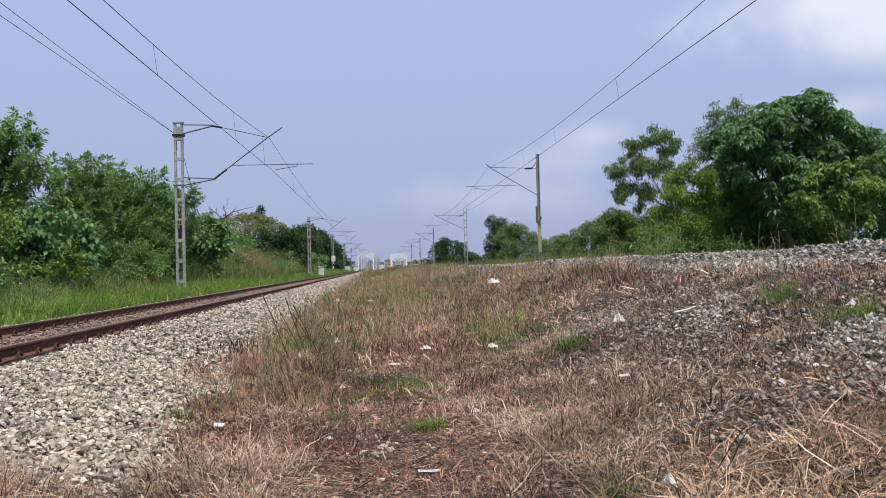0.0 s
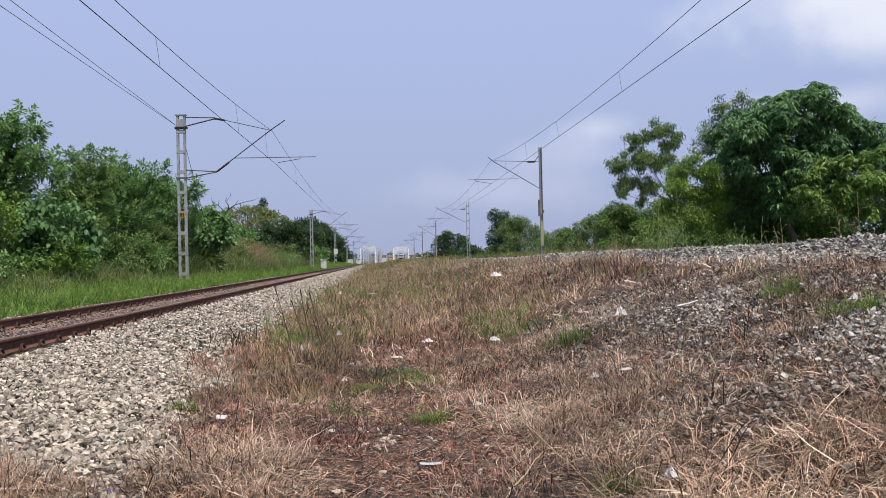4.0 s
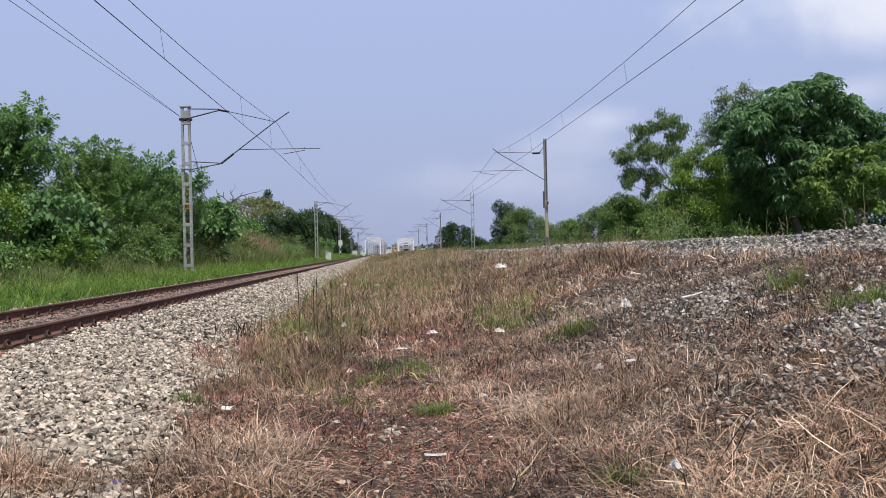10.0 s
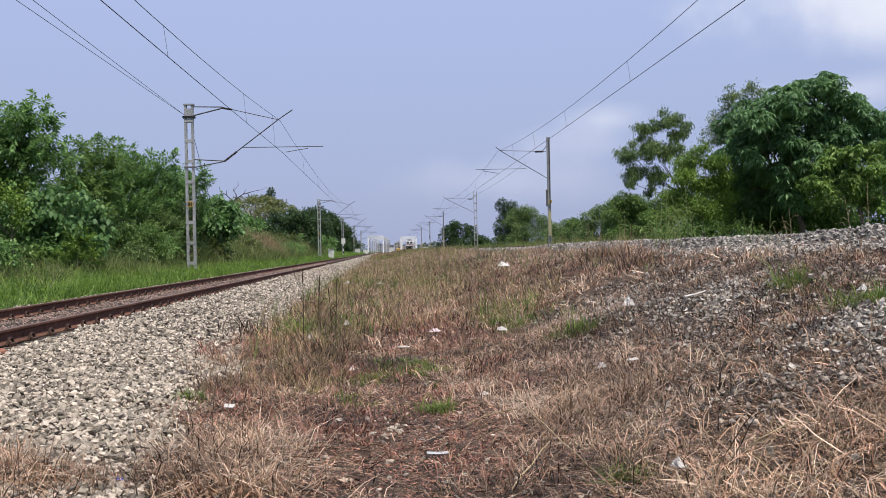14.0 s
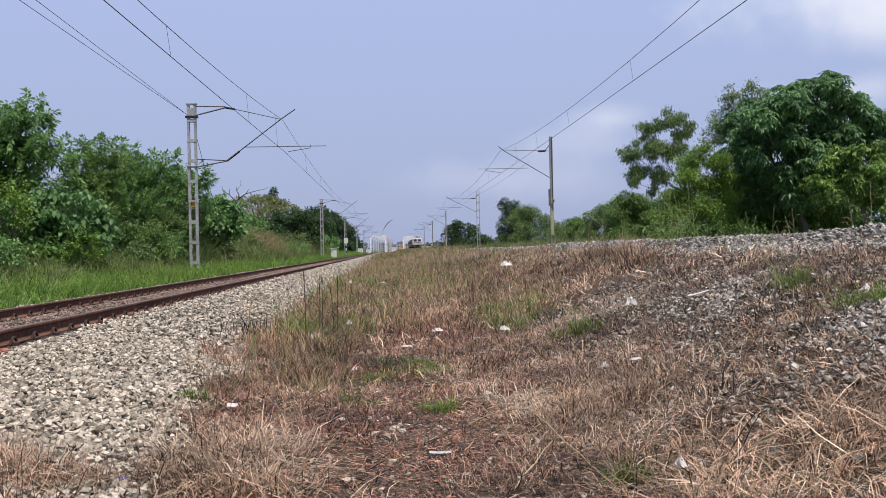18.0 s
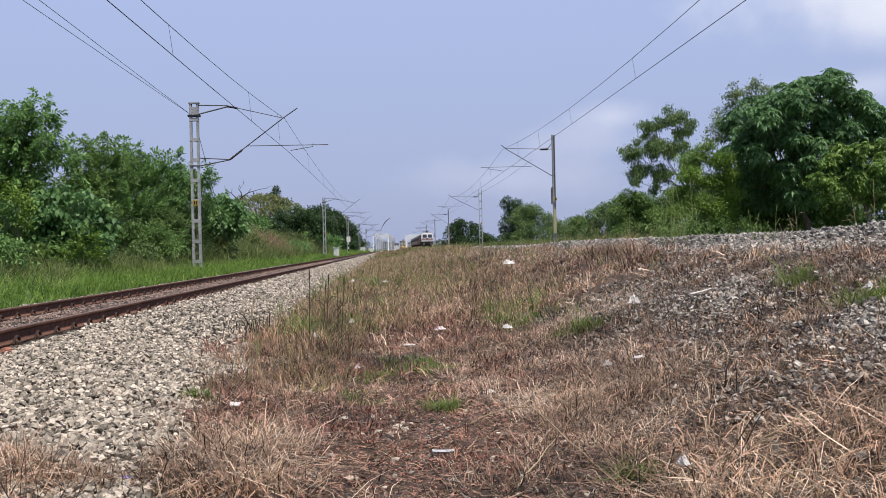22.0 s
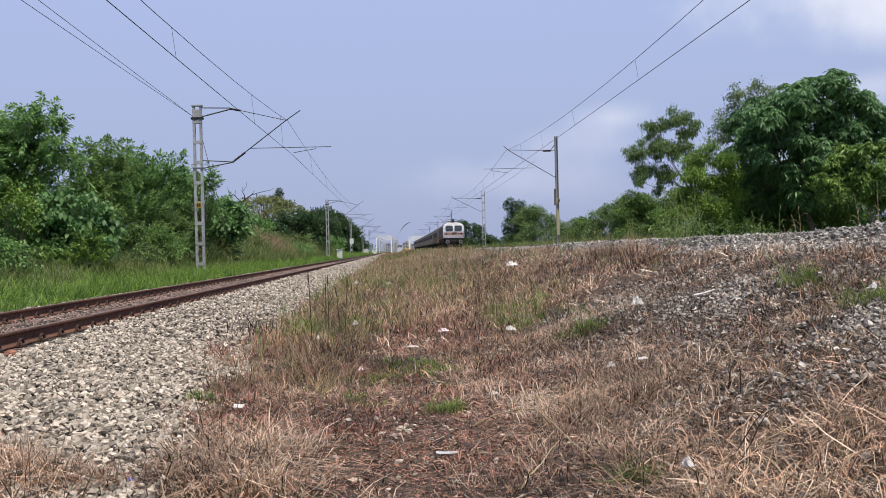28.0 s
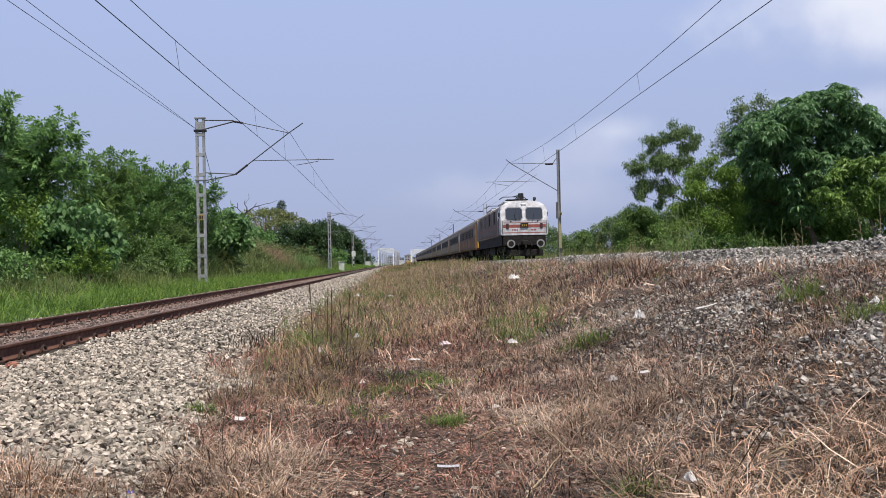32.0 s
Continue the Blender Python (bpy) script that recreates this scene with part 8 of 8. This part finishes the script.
torn("plastic_scrap", "flat scrap of white plastic far down the strip", "litter", -0.31, 31.85, (0.28, 0.12, 0.06), M_PLASTIC, 16, 5, "plastic litter", 0.12)
torn("plastic_scrap", "scrap of white plastic far down the strip", "litter", -1.48, 32.79, (0.28, 0.14, 0.10), M_PLASTIC, 17, 5, "plastic litter", 0.12)
crumple("brick_bat", "broken piece of red brick on the ballast", "brick", -3.85, 9.2, (0.12, 0.09, 0.07), M_BRICK, 18, 20, lift=0.03, rough=0.15)
card = part("white_card", boxed(-0.04, -0.024, 0.0, 0.04, 0.024, 0.012, 0.003), M_PLASTIC)
card.matrix_basis = pose(-1.31, 7.41, float(ground(-1.31, 7.41)) + 0.05, 28, 4, 5)
tagged(card, "flat white card lying on withered grass", "litter")
stick = part("bleached_stick", tubed([(-0.14, -0.05, 0.05), (0.0, 0.0, 0.07), (0.15, 0.1, 0.10)], [0.014, 0.012, 0.008], 6), M_PLASTIC)
stick.matrix_basis = pose(3.38, 9.82, float(ground(3.38, 9.82)) + 0.0)
tagged(stick, "bleached white stick on the stony slope", "stick")
for k, (sx, sy, ss) in enumerate(((-0.41, 7.02, 0.075), (-0.13, 6.47, 0.06), (0.0, 6.70, 0.085), (0.06, 6.57, 0.06), (-0.19, 7.10, 0.05), (0.21, 6.21, 0.045), (-0.44, 5.91, 0.06), (3.44, 8.11, 0.10), (0.04, 6.86, 0.05), (-0.62, 6.6, 0.04), (0.55, 7.2, 0.045), (2.35, 6.3, 0.09), (2.7, 5.1, 0.07), (-0.95, 8.9, 0.06))):
    crumple("stone", "pale rounded stone on trodden soil", "stone", sx, sy, (ss, ss * 0.75, ss * 0.6), M_STONE_L, 400 + k, 30 * k, "single stones", 0.0, 0.12)


# ---------------------------------------------------------------- tall weeds
def stalk(x, y, height, seed, label, colour, leaves=4, spread=0.10, group="tall thin weed stalks", thick=1.0):
    """A thin upright weed with a few narrow leaves and a seed head."""
    rng = np.random.RandomState(seed)
    z = float(dip_z(np.array([x]), np.array([y]))[0])
    t = thing("weed_stalk", label, "weed", pose(x, y, z), group)
    bow = rng.normal() * 0.05
    line = [(0, 0, -0.05), (bow * 0.4, 0, height * 0.4), (bow, 0.02, height * 0.75), (bow * 1.6, 0.02, height)]
    part("stem", tubed(line, [r * thick for r in (0.008, 0.007, 0.005, 0.002)], 5), colour, t)
    part("seed_head", tubed([(bow * 1.3, 0.02, height * 0.86), (bow * 1.5, 0.02, height * 0.93), (bow * 1.7, 0.02, height * 1.02)], [r * thick for r in (0.005, 0.010, 0.002)], 5), colour, t)
    for k in range(leaves):
        f = 0.15 + 0.6 * k / max(1, leaves)
        a = rng.rand() * math.tau
        l = spread * (0.7 + 0.8 * rng.rand())
        bx, bz = bow * f, height * f
        part("leaf", tubed([(bx, 0, bz), (bx + math.cos(a) * l * 0.6, math.sin(a) * l * 0.6, bz + l * 0.7), (bx + math.cos(a) * l * 1.3, math.sin(a) * l * 1.3, bz + l * 0.6)], [r * thick for r in (0.003, 0.006, 0.002)], 4), colour, t)
    return t


M_STALK = surface("dark_stalk", (0.06, 0.045, 0.028), (0.12, 0.085, 0.05), 20.0, 0.9, bump=0.1)
M_STALK_GREEN = surface("green_stalk", (0.19, 0.25, 0.075), (0.30, 0.36, 0.13), 20.0, 0.8, bump=0.1)
M_STALK_DRY = surface("pale_stalk", (0.36, 0.27, 0.15), (0.50, 0.39, 0.24), 20.0, 0.9, bump=0.1)
SWAYING = [stalk(sx, sy, sh, 500 + k, "thin dark weed stalk standing above the dry grass", M_STALK) for k, (sx, sy, sh) in enumerate(
    ((-1.10, 11.6, 1.05), (-0.93, 12.2, 0.98), (-0.72, 12.0, 0.95), (-1.02, 12.8, 0.85), (-0.80, 12.6, 0.8)))]
for k, (sx, sy, sh) in enumerate(((-1.35, 6.35, 0.42), (-1.28, 6.5, 0.48), (-1.05, 6.4, 0.36))):
    stalk(sx, sy, sh, 520 + k, "short dark weed stalk in the dry tuft", M_STALK, 5, 0.07, "short weed stalks", 0.45)
for k in range(11):
    r = np.random.RandomState(540 + k)
    stalk(6.15 + 0.45 * r.rand(), 19.0 + 1.6 * r.rand(), 0.6 + 0.75 * r.rand(), 540 + k, "tall green grass stem on the ballast shoulder", M_STALK_GREEN, 5, 0.2, "green stems on the shoulder", 0.9)
for k in range(26):
    r = np.random.RandomState(580 + k)
    stalk(5.9 + 0.9 * r.rand(), 11.0 + 26 * r.rand(), 0.3 + 0.5 * r.rand(), 580 + k, "dry stem on the ballast shoulder", M_STALK_DRY if k % 3 else M_STALK_GREEN, 3, 0.12, "dry stems on the shoulder", 0.5)
for k in range(12):
    r = np.random.RandomState(620 + k)
    stalk(12.2 + 1.5 * r.rand(), 40 + 40 * r.rand(), 1.2 + 1.0 * r.rand(), 620 + k, "tall thin stem beyond the higher track", M_STALK_DRY, 3, 0.25, "tall stems beyond the track")


def fallen_stem(points, r, material, label, category):
    """A long bent stem that lies over the straw."""
    x, y, z = points[0]
    line = [Vector(p) - Vector(points[0]) for p in points]
    smooth = [line[0]]
    for a, b in zip(line, line[1:]):
        smooth += [a.lerp(b, 0.5) + Vector((0, 0, 0.012)), b]
    ob = part("fallen_stem", tubed(smooth, [r * (1 - 0.6 * k / (len(smooth) - 1)) for k in range(len(smooth))], 6), material)
    ob.matrix_basis = pose(x, y, z)
    return tagged(ob, label, category, "stems lying in the straw")


for stem in ([(0.54, 6.56, 0.02), (0.77, 6.48, 0.12), (0.96, 6.38, 0.15), (1.01, 5.3, 0.14), (1.07, 4.87, 0.10), (1.12, 4.53, 0.07)], [(0.62, 4.72, 0.03), (0.77, 4.97, 0.10), (0.92, 5.23, 0.17)],
             [(1.83, 4.58, 0.23), (1.94, 4.54, 0.32), (2.36, 4.89, 0.37)], [(1.82, 3.91, 0.19), (1.73, 4.06, 0.25), (1.71, 4.27, 0.29)]):
    fallen_stem(stem, 0.0055, M_STALK_DRY, "long pale fallen grass stem lying over the straw", "grass stem")
for stem in ([(1.55, 4.33, 0.14), (1.66, 4.36, 0.3), (1.72, 4.19, 0.51)], [(1.65, 4.41, 0.15), (1.74, 4.42, 0.3), (1.78, 4.32, 0.46)]):
    fallen_stem(stem, 0.0045, M_STALK, "dark bare twig leaning out of the straw", "twig")


def reed(x, y, height):
    """A tall thin reed with an arching plume."""
    t = thing("reed", "tall thin reed with a drooping plume above the grass", "reed", pose(x, y, float(ground(x, y))))
    arch = [(0.42 * max(0.0, f - 0.55) ** 1.6 * 2.2, 0, height * (f - 0.30 * max(0.0, f - 0.72) ** 2 * 4)) for f in (-0.05, 0.3, 0.55, 0.68, 0.78, 0.86, 0.93, 0.98, 1.03, 1.08)]
    part("stem", tubed(arch[:6], [0.0026, 0.0022, 0.002, 0.0018, 0.0017, 0.0016], 5), M_STALK_GREEN, t)
    part("plume", tubed(arch[5:], [0.002, 0.006, 0.008, 0.006, 0.002], 5), M_STALK, t)
    part("leaf", tubed([(0, 0, height * 0.2), (-0.12, 0.05, height * 0.4), (-0.3, 0.1, height * 0.42)], [0.003, 0.009, 0.002], 4), M_STALK_GREEN, t)
    return t


def foxtail(x, y, height):
    """A grass stem with a pale nodding plume."""
    t = thing("foxtail_weed", "thin green weed stem with a pale nodding plume", "weed", pose(x, y, float(dip_z(np.array([x]), np.array([y]))[0])))
    part("stem", tubed([(0, 0, -0.05), (0.0, 0, height * 0.45), (0.02, 0, height * 0.75)], [0.006, 0.005, 0.003], 5), M_STALK_GREEN, t)
    part("plume", tubed([(0.02, 0, height * 0.66), (0.04, 0, height * 0.82), (0.09, 0, height * 0.95), (0.16, 0, height)], [0.004, 0.014, 0.012, 0.003], 6), M_STALK_DRY, t, "pale plume")
    for a, b in ((-0.14, 0.35), (0.12, 0.3), (0.05, 0.42)):
        part("leaf", tubed([(0, 0, height * 0.08), (a * 0.6, 0.03, height * b), (a * 1.5, 0.05, height * b * 1.05)], [0.003, 0.006, 0.001], 4), M_STALK_GREEN, t)
    return t


FOXTAIL = foxtail(-1.58, 10.6, 0.76)
REED = reed(-0.13, 16.0, 1.98)


# ---------------------------------------------------------------- a dragonfly that crosses the view
def dragonfly():
    t = thing("dragonfly", "small dark dragonfly in flight with clear wings", "insect")
    part("body", tubed([(0, 0, 0), (0.012, 0, 0.002), (0.02, 0, 0.0), (0.06, 0, -0.002)], [0.004, 0.006, 0.003, 0.002], 6), M_BLACK, t)
    for s in (-1, 1):
        for dx in (0.008, 0.016):
            part("wing", boxed(dx, min(s * 0.002, s * 0.04), 0.003, dx + 0.008, max(s * 0.002, s * 0.04), 0.004), M_DULL, t)
    return t


fly = dragonfly()
FLY_ROWS = [(0, (40, 60, 14)), (16, (14, 54, 12)), (18.2, (10.8, 48, 8.2)), (18.6, (3.65, 32.5, 5.2)), (18.8, (1.75, 25, 4.3)), (19.0, (0.0, 20, 3.9)), (19.2, (-2.2, 15.5, 3.9)), (19.5, (-9, 12, 4.6)), (21, (-14, -4, 4)), (32, (-60, -40, 10))]


# ---------------------------------------------------------------- the nearest stones, piece by piece
def stone_meshes(kinds, material, name):
    out = []
    for bv, bt in kinds[:6]:
        out.append(triangles(name, bv, bt, material))
    return out


M_PIECE_L = surface("pale_granite_piece", (0.262, 0.216, 0.165), (0.575, 0.496, 0.395), 1.6, 0.9, bump=0.5, vary=0.4, hue_spread=0.012)
M_PIECE_R = surface("grey_granite_piece", (0.165, 0.150, 0.128), (0.45, 0.418, 0.368), 1.6, 0.9, bump=0.5, vary=0.5, hue_spread=0.012)


def set_stones(parent, meshes, seed, count, area, keep, size):
    rng = np.random.RandomState(seed)
    x, y = scatter(rng, count * 6, *area, keep)
    x, y = x[:count], y[:count]
    z = dip_z(x, y)
    rot = turns(rng, len(x))
    for k in range(len(x)):
        s = size[0] + (size[1] - size[0]) * rng.rand()
        m = Matrix.Translation((x[k], y[k], z[k] + s * 0.45)) @ Matrix(rot[k].tolist()).to_4x4() @ Matrix.Diagonal((s, s, s, 1))
        share("stone", meshes[k % len(meshes)], parent, m)


beds = [o for o in scene.collection.objects if o.name.startswith("ballast_bed")]
set_stones(beds[0], stone_meshes(BLOCKS, M_PIECE_L, "stone"), 701, 300, (-3.4, -1.3, 4.8, 7.4), rag_toe, (0.034, 0.056))
set_stones(beds[1], stone_meshes(BLOCKS, M_PIECE_R, "stone"), 702, 200, (5.8, 6.7, 10.0, 14.0), lambda x, y: x * 0 + 1, (0.05, 0.09))


# ---------------------------------------------------------------- what moves
def motions():
    """The train runs along the higher track towards the camera; the trees and thin weeds sway; an insect crosses."""
    def run(vehicle, behind):
        rows = []
        for t in np.arange(0, 32.5, 1.0):
            y = float(np.interp(t, [r[0] for r in LOCO_ROWS], [r[1] for r in LOCO_ROWS])) + behind
            a, b = (float(drift(q) + slew(q)) for q in (y, y + 20.0))
            rows.append((float(t), pose(RIGHT_TRACK + a, y, RIGHT_RAIL, 0, 0, -math.degrees(math.atan2(b - a, 20.0)))))
        walk(vehicle, rows)
    run(loco, 0.0)
    for k, c in enumerate(coaches):
        run(c, 20.5 + 22.9 * k)
    sway = [(0, -24), (1.5, -20), (3.5, -15), (6, -8), (7.5, -2), (9, -3), (11, 2), (13, 0), (15.5, 4), (17, -1), (19, 2), (21, 5), (23, 2), (25.5, 4), (28, 1), (30, -3), (32, 2)]
    for k, s in enumerate(SWAYING):
        home = s.matrix_basis.copy()
        walk(s, [(t, home @ pose(0, 0, 0, 2 * math.sin(t + k), a * (0.8 + 0.1 * k) + 2.5 * math.sin(1.7 * t + 2 * k), 0)) for t, a in sway])
    home = REED.matrix_basis.copy()
    bend = [(0, -82), (12, -80), (14, -66), (16.5, -22), (18, -5), (19, -2), (21, -9), (23, -5), (25, -2), (27, 0), (28, 2), (30, -9), (32, -30)]
    walk(REED, [(t, home @ pose(0, 0, 0, 0, a, 0)) for t, a in bend])
    home = FOXTAIL.matrix_basis.copy()
    nod = [(0, 78), (8, 72), (10, 52), (12, 36), (14, 8), (17, -8), (19, -11), (21, -9), (23, -12), (25, -9), (27, -11), (29, -8), (31, 5), (32, 14)]
    walk(FOXTAIL, [(t, home @ pose(0, 0, 0, 0, a, 0)) for t, a in nod])
    lean = [(0, -2.4), (2, -2.0), (4, -1.8), (6, -1.4), (8, -2.4), (10, -1.0), (12, 0.0), (13, 0.6), (14.5, -0.8), (16.5, -2.8), (19, -3.0), (21, -1.8), (23, -1.5), (25, -2.4), (27, -1.4), (28, -0.2), (28.5, 1.8), (29, 3.6), (29.5, 5.2), (30, 4.8), (31, 3.2), (32, 4.6)]
    home = FEATHERY.matrix_basis.copy()
    walk(FEATHERY, [(t, home @ pose(0, 0, 0, 0, a, 0)) for t, a in lean])
    home = LEANING.matrix_basis.copy()
    walk(LEANING, [(t, home @ pose(0, 0, 0, 0, (a if t < 28 else 1.5 * a + 1.2), 0)) for t, a in lean])
    for k, (plant, size) in enumerate(((FINGERED, 0.9), (AIRY, 0.35), (SPARSE, 0.5), (SAPLING, 0.6))):
        home = plant.matrix_basis.copy()
        walk(plant, [(float(t), home @ pose(0, 0, 0, 0.4 * size * math.sin(0.9 * t + k), size * math.sin(0.7 * t + 2 * k) + 0.4 * size * math.sin(1.9 * t), 0)) for t in range(33)])
    walk(fly, [(t, pose(*p, 0, 0, 15)) for t, p in FLY_ROWS])


motions()
